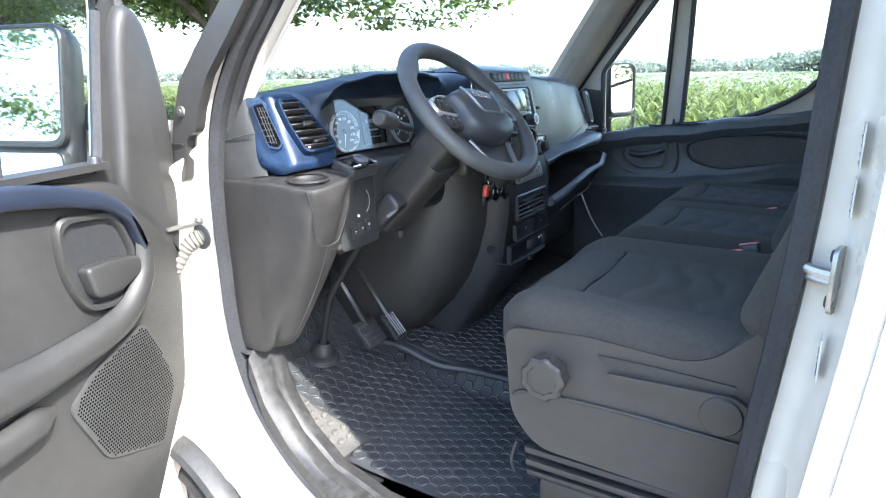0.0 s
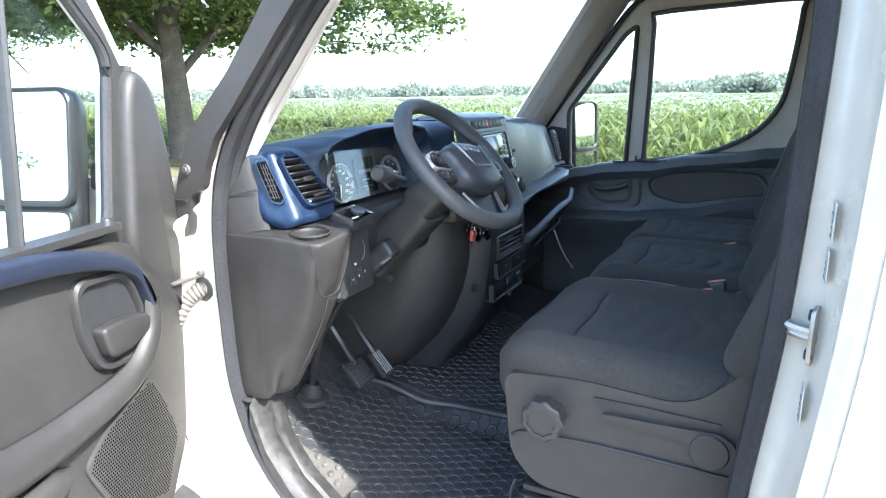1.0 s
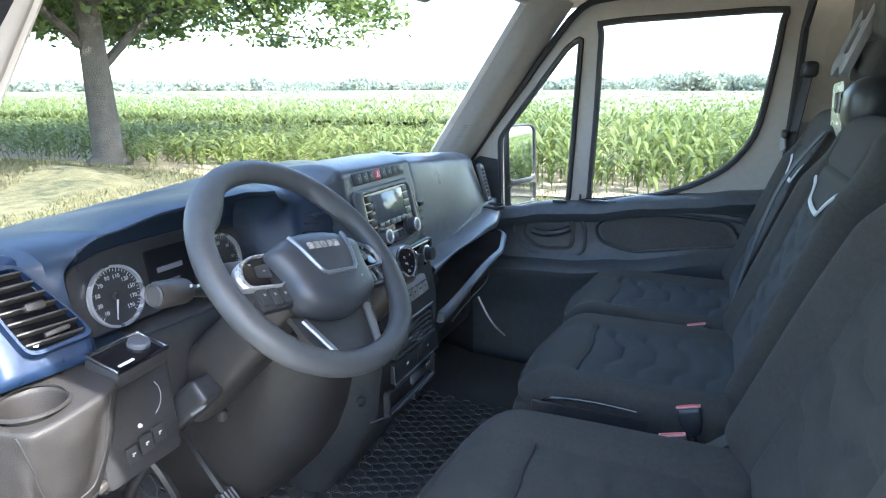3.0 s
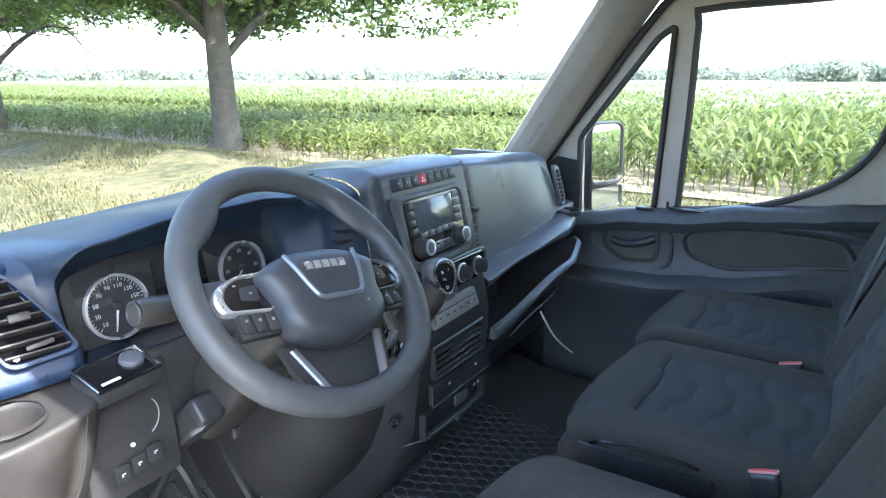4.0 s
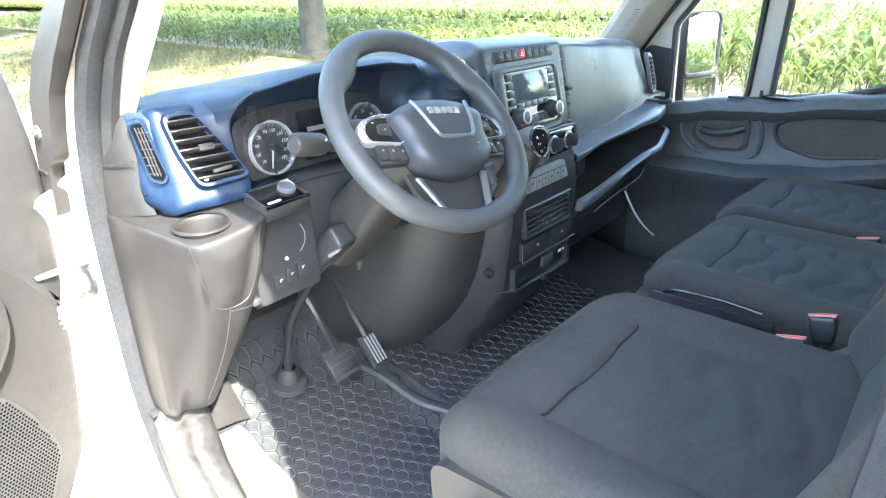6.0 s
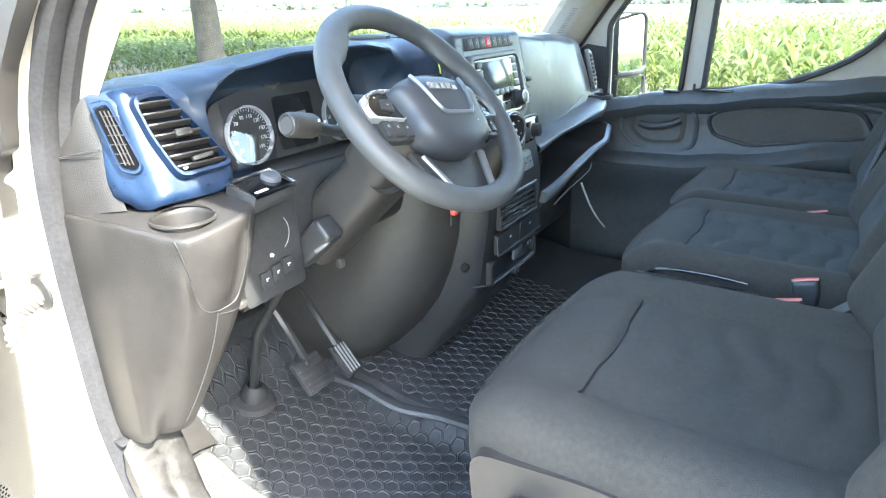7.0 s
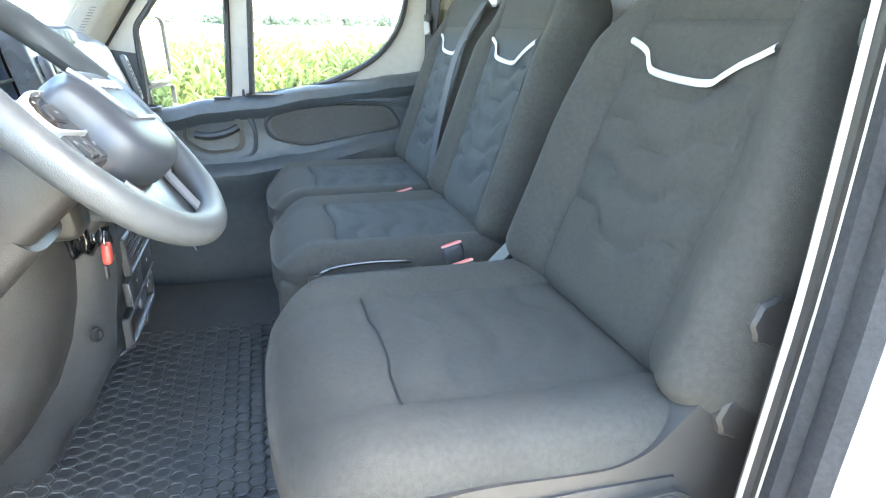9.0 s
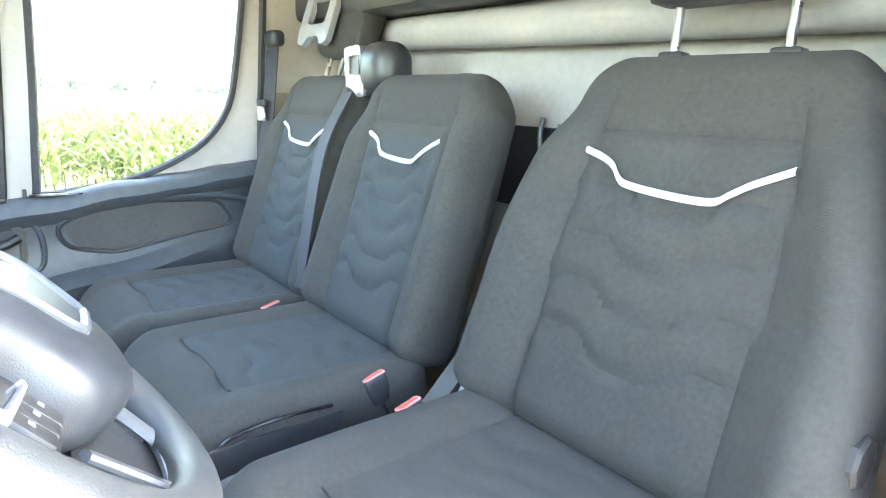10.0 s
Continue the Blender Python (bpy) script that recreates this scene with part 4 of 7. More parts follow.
DASH3 = [
    (0.150, 1.19, 1.602, 0.96, 1.628, 0.918, 1.622, 0.905, 1.59, 0.875, 1.48, 0.865, 1.385),
    (0.170, 1.19, 1.600, 0.95, 1.630, 0.898, 1.622, 0.880, 1.59, 0.855, 1.46, 0.845, 1.355),
    (0.40, 1.17, 1.590, 0.95, 1.616, 0.900, 1.606, 0.882, 1.57, 0.858, 1.46, 0.848, 1.375),
    (0.60, 1.15, 1.575, 0.97, 1.600, 0.915, 1.588, 0.897, 1.55, 0.870, 1.46, 0.858, 1.405),
    (0.690, 1.13, 1.565, 0.98, 1.590, 0.926, 1.578, 0.907, 1.54, 0.880, 1.47, 0.868, 1.420),
    (0.728, 1.13, 1.563, 1.00, 1.580, 0.945, 1.566, 0.928, 1.53, 0.900, 1.47, 0.890, 1.424),
    (0.76, 1.12, 1.560, 1.03, 1.572, 0.985, 1.556, 0.97, 1.53, 0.94, 1.47, 0.93, 1.430),
    (0.872, 1.12, 1.545, 1.06, 1.555, 1.02, 1.54, 1.01, 1.52, 0.99, 1.47, 0.98, 1.430),
]


def dash_skin(table, step=0.008):
    n = max(4, int((table[-1][0] - table[0][0]) / step))
    rows = []
    for i in range(n + 1):
        x = table[0][0] + (table[-1][0] - table[0][0]) * i / n
        v = lerp_table(table, x)
        rows.append(spline([(x, v[k], v[k + 1]) for k in range(0, 12, 2)], 5) + [Vector((x, 1.12, v[11] - 0.005))])
    return loft(rows)


part("upper_cover", dash_skin(DASH), NAVY, dash, "dark blue grained top with gauge hood")
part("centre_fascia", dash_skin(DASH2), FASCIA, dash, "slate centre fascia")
part("glovebox_lid", dash_skin(DASH3), LIDMAT, dash, "slate upper glovebox lid, paled for its sky sheen")
part("lid_gap", box((0.134, 0.95, 1.51), (0.036, 0.10, 0.21)), HOLESHADE, dash)
capr = []
for k in range(9):
    z = 1.440 + 0.145 * k / 8
    y = 1.001 + 0.30 * (z - 1.473)
    capr.append([Vector((-0.832, y + 0.001, z)), Vector((-0.842, y + 0.010, z)), Vector((-0.850, y + 0.028, z - 0.002)), Vector((-0.863, y + 0.052, z - 0.008)), Vector((-0.874, 1.10, z - 0.02)), Vector((-0.874, 1.13, z - 0.02))])
part("end_cap", loft(capr), ENDTRIM, dash, "charcoal end of the dashboard")
part("end_cap_seam", tube([Vector((-0.8425, 1.008, 1.522)), Vector((-0.8515, 1.028, 1.519)), Vector((-0.863, 1.059, 1.512)), Vector((-0.875, 1.10, 1.502))], 0.0016, 5), BLACK, dash)
part("top_seam", box((-0.30, 1.03, 1.6185), (0.16, 0.004, 0.003), 0, Matrix.Rotation(radians(-1), 4, "Z")), BLACK, dash)
part("top_grille", block((0.10, 0.05, 0.006), 0.004, 6, None, Matrix.Translation((-0.13, 1.04, 1.632))), BLACK, dash)
part("sensor_notch", box((-0.675, 1.035, 1.600), (0.006, 0.02, 0.006), 0.001), BLACK, dash)

# vents by the driver's door
VM = axes((-0.772, 0.966, 1.530), (1, -0.20, 0.02), (0.0, 0.44, 0.90))


def vent(outline, m, parent, slats, tilt=0.0, ringmat=BEZEL, name="vent"):
    o = rounded(outline, 0.014, 4)
    part(name + "_rim", ring(scaled(o, 1.16), scaled(o, 0.97), 0.016, m @ Matrix.Translation((0, 0, -0.004)), 0.006), ringmat, parent)
    # flat plate, not a recess: the throat's shade is its colour
    part(name + "_throat", plate(scaled(o, 0.99), 0.003, m @ Matrix.Translation((0, 0, -0.003))), HOLESHADE, parent)
    xs, ys = [p[0] for p in o], [p[1] for p in o]
    for k in range(slats):
        y = min(ys) + (max(ys) - min(ys)) * (k + 0.5) / slats
        cut = []
        for p, q in zip(o, o[1:] + o[:1]):
            if (p[1] - y) * (q[1] - y) < 0:
                cut.append(p[0] + (q[0] - p[0]) * (y - p[1]) / (q[1] - p[1]))
        if len(cut) >= 2:
            a, b = min(cut), max(cut)
            part("slat", box((0, 0, 0), (b - a, 0.003, 0.013), 0.001, m @ Matrix.Translation(((a + b) / 2, y, 0.006)) @ Matrix.Rotation(radians(-18), 4, "X")), DARK, parent)


# the surround wraps round the dashboard's corner
wrap = []
for k in range(25):
    y = -0.086 + 0.162 * k / 24
    xl = lerp_table([(-0.088, -0.046), (-0.076, -0.060), (-0.05, -0.075), (-0.03, -0.079), (0.04, -0.076), (0.066, -0.072), (0.08, -0.064)], y)[0]
    xr = lerp_table([(-0.086, 0.056), (-0.074, 0.074), (-0.055, 0.077), (-0.030, 0.064), (0.066, 0.026), (0.078, 0.012)], y)[0]
    front = []
    for q in range(19):
        u = q / 18
        x = xl + (xr - xl) * u
        edge = 0.010 * (1 - min(1, min(u * (xr - xl), (1 - u) * (xr - xl), y + 0.087, 0.077 - y) / 0.010)) ** 2
        front.append(VM @ Vector((x, y, 0.004 - 1.35 * max(0, -0.040 - x) - 0.25 * max(0, -0.030 - x) + 0.65 * max(0, -0.0547 - x) - edge)))
    wrap.append(front + [front[-1] + Vector((0, 0.03, 0)), front[0] + Vector((0.012, 0.03, 0))])
part("vent_surround", loft(wrap, closed=True, caps=True), BEZEL, dash, "navy vent surround, toned bluer and metallic for the sun on it", sharp=60)
vent([(-0.028, 0.050), (0.014, 0.052), (0.054, -0.022), (0.066, -0.050), (-0.006, -0.054), (-0.022, 0.0)], VM @ Matrix.Translation((0.0, 0, 0.006)), dash, 7)
part("vent_tab", box((0.018, 0.0, 0.014), (0.024, 0.011, 0.012), 0.003, VM), DARK, dash)
part("vent_wheel", box((0.030, -0.046, 0.014), (0.030, 0.006, 0.008), 0.002, VM), DARK, dash)
part("vent_marks", lathe([(0, 0.001), (0.0035, 0.001), (0.0035, 0), (0, 0)], VM @ Matrix.Translation((0.004, -0.046, 0.013)), 12), MARK, dash)
VS = axes((-0.8225, 0.9925, 1.534), (0.60, -0.80, 0.0), (0.02, 0.30, 0.95))
o2 = rounded([(-0.025, 0.040), (-0.006, 0.044), (0.026, -0.033), (0.019, -0.041), (0.002, -0.037)], 0.005, 3)
part("demist_throat", plate(o2, 0.003, VS @ Matrix.Translation((0, 0, 0.003))), HOLESHADE, dash)
part("demist_rim", ring(scaled(o2, 1.16), scaled(o2, 0.98), 0.008, VS @ Matrix.Translation((0, 0, 0.001)), 0.002), BEZEL, dash)
for k in range(3):
    part("slat", box((0, 0, 0), (0.0011, 0.074, 0.004), 0, VS @ Matrix.Translation((-0.0045 + 0.0050 * k, 0.002, 0.0065)) @ Matrix.Rotation(radians(19), 4, "Z")), DARK, dash)
for k in range(6):
    part("slat", box((0, 0, 0), (0.020, 0.0012, 0.003), 0, VS @ Matrix.Translation((-0.0005 + 0.0015 * (k - 2), 0.030 - 0.012 * k, 0.0065))), DARK, dash)

# gauges
GM = axes((-0.535, 0.962, 1.515), (1, 0, 0), (0, 0.16, 1))
cl = thing("instrument_cluster", (-0.53, 0.98, 1.46), "black instrument cluster with two white-ringed dials", "gauges")
part("backing", plate(rounded([(-0.165, -0.050), (0.165, -0.050), (0.165, 0.045), (0.10, 0.062), (-0.10, 0.062), (-0.165, 0.045)], 0.02), 0.006, GM @ Matrix.Translation((0, 0, -0.008))), BLACK, cl)
for gx, numbers, r in ((-0.100, [str(k) for k in range(10, 200, 20)], 0.045), (0.112, ["0", "10", "20", "30", "40", "50", "60"], 0.045)):
    g = GM @ Matrix.Translation((gx, -0.005, 0))
    part("dial_ring", lathe([(r, 0), (r, 0.007), (r - 0.003, 0.008), (r - 0.004, 0.0)], g, 40), SILVER, cl, "silver ring")
    part("dial_face", lathe([(0, 0.0005), (r - 0.002, 0.0005), (r - 0.002, -0.002), (0, -0.002)], g, 32), BLACK, cl)
    marks = bmesh.new()
    for k in range(37):
        a = radians(225 - 270 * k / 36)
        L = 0.006 if k % 4 == 0 else 0.003
        add_box(marks, (0, 0, 0), (0.0007, L, 0.0004), 0, g @ Matrix.Rotation(a - math.pi / 2, 4, "Z") @ Matrix.Translation((0, r - 0.007, 0.001)))
    part("dial_ticks", marks, MARK, cl)
    for k, s in enumerate(numbers):
        a = radians(225 - 270 * k / (len(numbers) - 1))
        part("numeral", lettering(s, 0.0085, g @ Matrix.Translation(((r - 0.0165) * math.cos(a), (r - 0.0165) * math.sin(a), 0.001))), MARK, cl)
    part("needle", plate([(-0.0016, 0), (0.0016, 0), (0.0006, 0.034), (-0.0006, 0.034)], 0.001, g @ Matrix.Translation((0, 0, 0.004)) @ Matrix.Rotation(radians(165 if gx < 0 else 135), 4, "Z")), MARK, cl)
    part("needle_cap", lathe([(0, 0.008), (0.005, 0.007), (0.006, 0.0)], g, 16), BLACK, cl)
part("centre_display", plate(rounded([(-0.040, -0.040), (0.044, -0.040), (0.044, 0.045), (-0.040, 0.045)], 0.006), 0.004, GM), GLOSSY, cl)
part("display_lines", bars(bmesh.new(), [((0.0, 0.012, 0.0045), (0.050, 0.008, 0.0006)), ((0.0, -0.008, 0.0045), (0.030, 0.004, 0.0006)), ((0.004, -0.024, 0.0045), (0.040, 0.002, 0.0006))], GM), DIM, cl)
bow = []
for k in range(25):   # the dial cover is hollow towards the driver
    u = -0.165 + 0.33 * k / 24
    bow.append([GM @ Matrix.Translation((0, 0.004, 0.014)) @ Matrix.Rotation(radians(-7), 4, "X") @ Vector((u, v, 0.7 * u * u)) for v in (-0.052, -0.02, 0.02, 0.062)])
gp = part("cluster_glass", loft(bow), GAUGEPANE, cl, "clear curved dial glass")
gp.visible_shadow = False

# left lower dash with cup holder


def ledge_z(x, y):
    """How far the ledge with the cup holder lies above or below its middle height."""
    return 0.1355 * (x + 0.804) + 0.1654 * (min(y, 0.965) - 0.9135)


def end_row(z):
    """The lower end panel's outline at height z, from the door round to the footwell."""
    t = (1.430 - z) / 0.345
    y0 = 0.858 + 0.122 * t ** 1.6 if t > 0 else 0.858
    xr = -0.722 - 0.075 * max(0, t) ** 1.3
    pts = spline([(-0.872, 1.10, z), (-0.872, 1.02, z), (-0.870, 0.985 + 0.02 * t, z), (-0.862, 0.94 + 0.05 * t, z), (-0.845, y0 + 0.020, z), (-0.825, y0 + 0.004, z),
                  ((xr - 0.815) / 2, y0 - 0.002, z), (xr - 0.014, y0 + 0.002, z), (xr, y0 + 0.014, z), (xr + 0.004, y0 + 0.05, z), (xr, 1.10, z)], 5)
    down = 1.430 - z
    half = 0.048 - 0.22 * max(0, down - 0.02)
    if half > 0.004:   # the cup's rounded body stands in a shallow shield-shaped hollow
        fall = smoothstep(0.0, 0.03, down) * (1 - smoothstep(0.10, 0.13, down))
        for p in pts:
            if p.y < 0.95:
                u = abs(p.x + 0.797)
                p.y += 0.006 * fall * (smoothstep(half + 0.012, half, u) - 1.9 * smoothstep(half, half * 0.25, u))
    fade = 1 - smoothstep(0.0, 0.40, t)
    for p in pts:
        p.z += ledge_z(p.x, p.y) * fade
    return pts


def end_front(x, z):
    """The foremost y of the end panel at x and z."""
    r = end_row(z)
    for p, q in zip(r[12:], r[13:]):
        if p.x <= x <= q.x:
            return p.y + (q.y - p.y) * (x - p.x) / max(1e-6, q.x - p.x), p.z
    return 0.9, z


CUP = Vector((-0.804, 0.9135, 1.4346))
first = end_row(1.430)
inset = [Vector((p.x + (-0.797 - p.x) * 0.07, p.y + (0.95 - p.y) * 0.07, 1.4345 + ledge_z(p.x, p.y + (0.95 - p.y) * 0.07))) for p in first]
bevel_row = [p.lerp(q, 0.35) + Vector((0, 0, 0.0022)) for p, q in zip(first, inset)]
rows = [end_row(1.430 - 0.339 * k / 46) for k in range(47)]
tip = [Vector((p.x * 0.98 - 0.016, p.y + 0.02, 1.072)) for p in rows[-1]]
part("lower_end_panel", loft([inset, bevel_row] + rows + [tip]), ENDTRIM, dash, "charcoal lower panel with cup holder", sharp=70)
hole = [(CUP.x + 0.0385 * math.cos(a), CUP.y + 0.0385 * math.sin(a)) for a in [2 * math.pi * k / 32 for k in range(32)]]


def ledge(p):
    p.z += ledge_z(p.x, p.y)
    return p


part("cup_ledge", holed([(p.x, p.y) for p in inset], [hole], 0.003, Matrix.Translation((0, 0, 1.4315)), ledge), ENDTRIM, dash)
part("cup_holder", lathe([(0.0435, 0.0), (0.0428, 0.0028), (0.0405, 0.0038), (0.0385, 0.0020), (0.0372, -0.004), (0.0345, -0.060), (0.032, -0.068), (0.0, -0.070)], Matrix.Translation((CUP.x, CUP.y, 1.4335)), 36), ENDTRIM, dash, "round cup holder")
for v in dash.children[-1].data.vertices:
    v.co = ledge(v.co)
for pts in ([(-0.846, 1.43), (-0.838, 1.39), (-0.829, 1.345), (-0.818, 1.312), (-0.800, 1.303), (-0.775, 1.305), (-0.762, 1.315), (-0.752, 1.35), (-0.745, 1.40), (-0.742, 1.43)],
            [(-0.797, 1.303), (-0.800, 1.24), (-0.808, 1.17), (-0.818, 1.10)], [(-0.797, 1.296), (-0.770, 1.290), (-0.744, 1.286)]):
    line = spline([(x, 0, z) for x, z in pts], 5)
    part("panel_seam", tube([Vector((p.x, *end_front(p.x, p.z))) for p in line], 0.0013, 6), BLACK, dash)

# fuse panel and knee area
KM = axes((-0.662, 0.905, 1.355), (1, 0.02, 0.0), (0, 0.10, 1))
part("fuse_panel", plate(rounded([(-0.074, -0.085), (0.055, -0.085), (0.060, 0.085), (-0.045, 0.085), (-0.070, 0.05)], 0.012), 0.03, KM @ Matrix.Translation((0, 0, -0.03)), bevel=0.004), BLACK, dash, "dark switch panel")
for k in range(3):
    b = part("switch", box((-0.032 + 0.024 * k, -0.050 + 0.004 * k, 0.003), (0.021, 0.026, 0.006), 0.002, KM), BLACK, dash)
    part("switch_icon", bars(bmesh.new(), [((-0.032 + 0.024 * k, -0.048 + 0.004 * k, 0.0064), (0.0055, 0.0018, 0.0006)), ((-0.0335 + 0.024 * k, -0.0508 + 0.004 * k, 0.0064), (0.0025, 0.0015, 0.0006))], KM), MARK, dash)
part("screw_dot", lathe([(0, 0.003), (0.0028, 0.003), (0.0032, 0), (0, 0)], KM @ Matrix.Translation((-0.010, -0.018, 0.0)), 12), MARK, dash, "pale round plug")
part("panel_groove", tube([KM @ Vector((0.005 + 0.03 * math.cos(a), 0.012 + 0.03 * math.sin(a), 0.0)) for a in [radians(d) for d in range(-60, 50, 10)]], 0.0009, 5), DIM, dash)
part("latch_tab", block((0.009, 0.008, 0.007), 0.005, 5, None, Matrix.Translation((-0.742, 0.903, 1.284))), DARK, dash)
# control unit lying on the ledge
UM = axes((-0.682, 0.893, 1.452), (1, 0.06, 0.02), (0.0, 1, 0.30))
un = thing("control_unit", UM.translation, "small silver-framed control unit with a round knob", "control")
part("case", box((0, 0, -0.010), (0.088, 0.056, 0.026), 0.004, UM), BLACK, un)
part("frame", ring([(-0.044, -0.028), (0.044, -0.028), (0.044, 0.028), (-0.044, 0.028)], [(-0.040, -0.023), (0.041, -0.024), (0.041, 0.025), (-0.040, 0.025)], 0.005, UM @ Matrix.Translation((0, 0, 0.001)), 0.001), CHROME, un, "bright metal frame")
part("face", box((-0.002, 0, 0.002), (0.078, 0.046, 0.003), 0, UM), GLOSSY, un)
part("label", box((-0.020, -0.017, 0.004), (0.024, 0.004, 0.001), 0, UM), MARK, un)
part("knob", lathe([(0, 0.007), (0.012, 0.007), (0.0145, 0.005), (0.015, 0.0)], UM @ Matrix.Translation((0.022, 0.004, 0.003)), 20, lobes=12, depth=0.05), SLATE, un)
part("knee_shelf", block((0.20, 0.05, 0.085), 0.03, 8, None, Matrix.Translation((-0.44, 0.965, 1.375))), BLACK, dash)
part("knee_edge", tube(spline([(-0.735, 0.912, 1.272), (-0.66, 0.915, 1.272), (-0.60, 0.925, 1.278), (-0.54, 0.94, 1.285)], 6), 0.008, 8), DARK, dash)

# centre stack details
def fascia(x, z):
    """A frame on the centre fascia at height z, facing the seats."""
    y = lerp_table([(1.10, 0.800), (1.29, 0.790), (1.44, 0.812), (1.48, 0.820), (1.60, 0.848), (1.64, 0.862)], z)[0]
    slope = lerp_table([(1.10, 0.0), (1.40, 0.10), (1.50, 0.22), (1.60, 0.25)], z)[0]
    return axes((x, y - 0.001, z), (1, 0, 0), (0, slope, 1))


hz = thing("switch_bar", fascia(-0.05, 1.617).translation, "dark row of dash switches with a red hazard button", "switches")
part("bar", box((0, 0, 0), (0.219, 0.025, 0.006), 0.002, fascia(-0.0485, 1.617)), STRIPKEY, hz)
for k in range(8):
    x = -0.140 + 0.0262 * k
    red = k == 3
    part("button", box((0, 0, 0.002), (0.0254, 0.020, 0.004), 0.0006, fascia(x, 1.617)), REDGLOW if red else STRIPKEY, hz, "red hazard button" if red else "")
    if red:
        part("icon", ring([(-0.006, -0.005), (0.006, -0.005), (0, 0.006)], [(-0.0035, -0.0035), (0.0035, -0.0035), (0, 0.003)], 0.0006, fascia(x, 1.617) @ Matrix.Translation((0, 0, 0.0041))), MARK, hz)
    else:
        part("icon", bars(bmesh.new(), [((0, 0.0015, 0.0042), (0.0050, 0.0018, 0.0004)), ((0.0008, -0.0018, 0.0042), (0.0030, 0.0018, 0.0004))], fascia(x, 1.617)), DIM, hz)
RM = fascia(-0.050, 1.535)
rd = thing("radio", RM.translation, "built-in radio with display and two silver-rimmed knobs", "radio")
part("bezel", ring(rounded([(-0.128, 0.062), (0.118, 0.062), (0.126, -0.060), (0.100, -0.088), (-0.085, -0.088), (-0.105, -0.066)], 0.02, 4), rounded([(-0.098, 0.050), (0.100, 0.050), (0.102, -0.055), (0.088, -0.070), (-0.080, -0.070), (-0.096, -0.055)], 0.014, 4), 0.010, RM @ Matrix.Translation((0, 0, -0.002)), 0.004), SLATE, rd, "slate radio surround")
part("face", plate(rounded([(-0.097, 0.050), (0.099, 0.050), (0.101, -0.056), (0.088, -0.069), (-0.080, -0.069), (-0.095, -0.055)], 0.012), 0.006, RM @ Matrix.Translation((0, 0, -0.002))), GLOSSY, rd)
part("display", box((0.002, 0.015, 0.0055), (0.134, 0.060, 0.003), 0.001, RM), SCREEN, rd, "blank reflective display")
for k in range(4):
    part("button", box((-0.078, 0.040 - 0.017 * k, 0.005), (0.022, 0.014, 0.004), 0.001, RM), BLACK, rd)
    part("button", box((0.083, 0.040 - 0.017 * k, 0.005), (0.022, 0.014, 0.004), 0.001, RM), SLATE, rd)
for k in range(5):
    part("button", box((-0.048 + 0.025 * k, -0.022, 0.005), (0.023, 0.012, 0.004), 0.001, RM), SLATE, rd)
    part("button", box((-0.038 + 0.020 * k, -0.055, 0.005), (0.018, 0.016, 0.004), 0.001, RM), SLATE, rd)
for kx in (-0.066, 0.066):
    k = part("knob", lathe([(0.021, 0), (0.021, 0.006), (0.017, 0.008), (0.016, 0.024), (0.011, 0.025)], RM @ Matrix.Translation((kx, -0.044, 0.004)), 28), BLACK, rd)
    part("knob_ring", lathe([(0.0155, 0.0236), (0.0155, 0.0262), (0.012, 0.0266), (0.011, 0.0245)], RM @ Matrix.Translation((kx, -0.044, 0.004)), 28), SILVER, k, "silver ring")
    part("knob_cap", lathe([(0.0115, 0.0245), (0.008, 0.0255), (0, 0.0256)], RM @ Matrix.Translation((kx, -0.044, 0.004)), 24), SLATE, k)
part("slot", box((0.0, -0.044, 0.005), (0.075, 0.003, 0.002), 0, RM), SILVER, rd, "bright slot line")

# lower stack
low = []
for k in range(14):
    t = k / 13
    z = 1.445 - 0.60 * t
    y = lerp_table([(0.84, 0.985), (0.92, 0.925), (1.0, 0.87), (1.10, 0.815), (1.29, 0.790), (1.45, 0.818)], z)[0]
    w = 0.155 - 0.02 * t
    cx = -0.030 + 0.02 * t
    low.append([Vector((cx - w - 0.02, 1.1, z)), Vector((cx - w - 0.015, y + 0.05, z)), Vector((cx - w, y + 0.012, z)), Vector((cx - w + 0.012, y, z)), Vector((cx, y - 0.002, z)), Vector((cx + w - 0.012, y, z)), Vector((cx + w, y + 0.012, z)), Vector((cx + w + 0.005, 1.1, z))])
part("lower_console", loft(low), BLACK, dash, "black lower centre stack")
HM = fascia(-0.010, 1.413)
hv = thing("heater_panel", HM.translation, "black heater panel with rotary knobs and a key row", "heater controls")
part("panel", plate(rounded([(-0.115, 0.030), (0.128, 0.030), (0.118, -0.026), (-0.09, -0.030)], 0.02, 4), 0.008, HM @ Matrix.Translation((0, 0, -0.002)), bevel=0.003), GLOSSY, hv)
part("panel_edge", tube([HM @ Vector((p.x, p.y, 0.004)) for p in spline([(-0.12, 0.024, 0), (-0.08, 0.033, 0), (0.02, 0.034, 0), (0.115, 0.032, 0), (0.132, 0.018, 0), (0.122, -0.022, 0)], 4)], 0.003, 6), SLATE, hv)
for kx in (-0.055, 0.020, 0.085):
    k = part("knob", lathe([(0.020, 0), (0.020, 0.006), (0.016, 0.008), (0.015, 0.022), (0, 0.023)], HM @ Matrix.Translation((kx, 0.0, 0.006)), 24), BLACK, hv)
    part("knob_ring", lathe([(0.0205, 0.004), (0.0215, 0.006), (0.0185, 0.008)], HM @ Matrix.Translation((kx, 0, 0.006)), 24), SILVER, k, "silver ring")
BM2 = fascia(-0.030, 1.350)
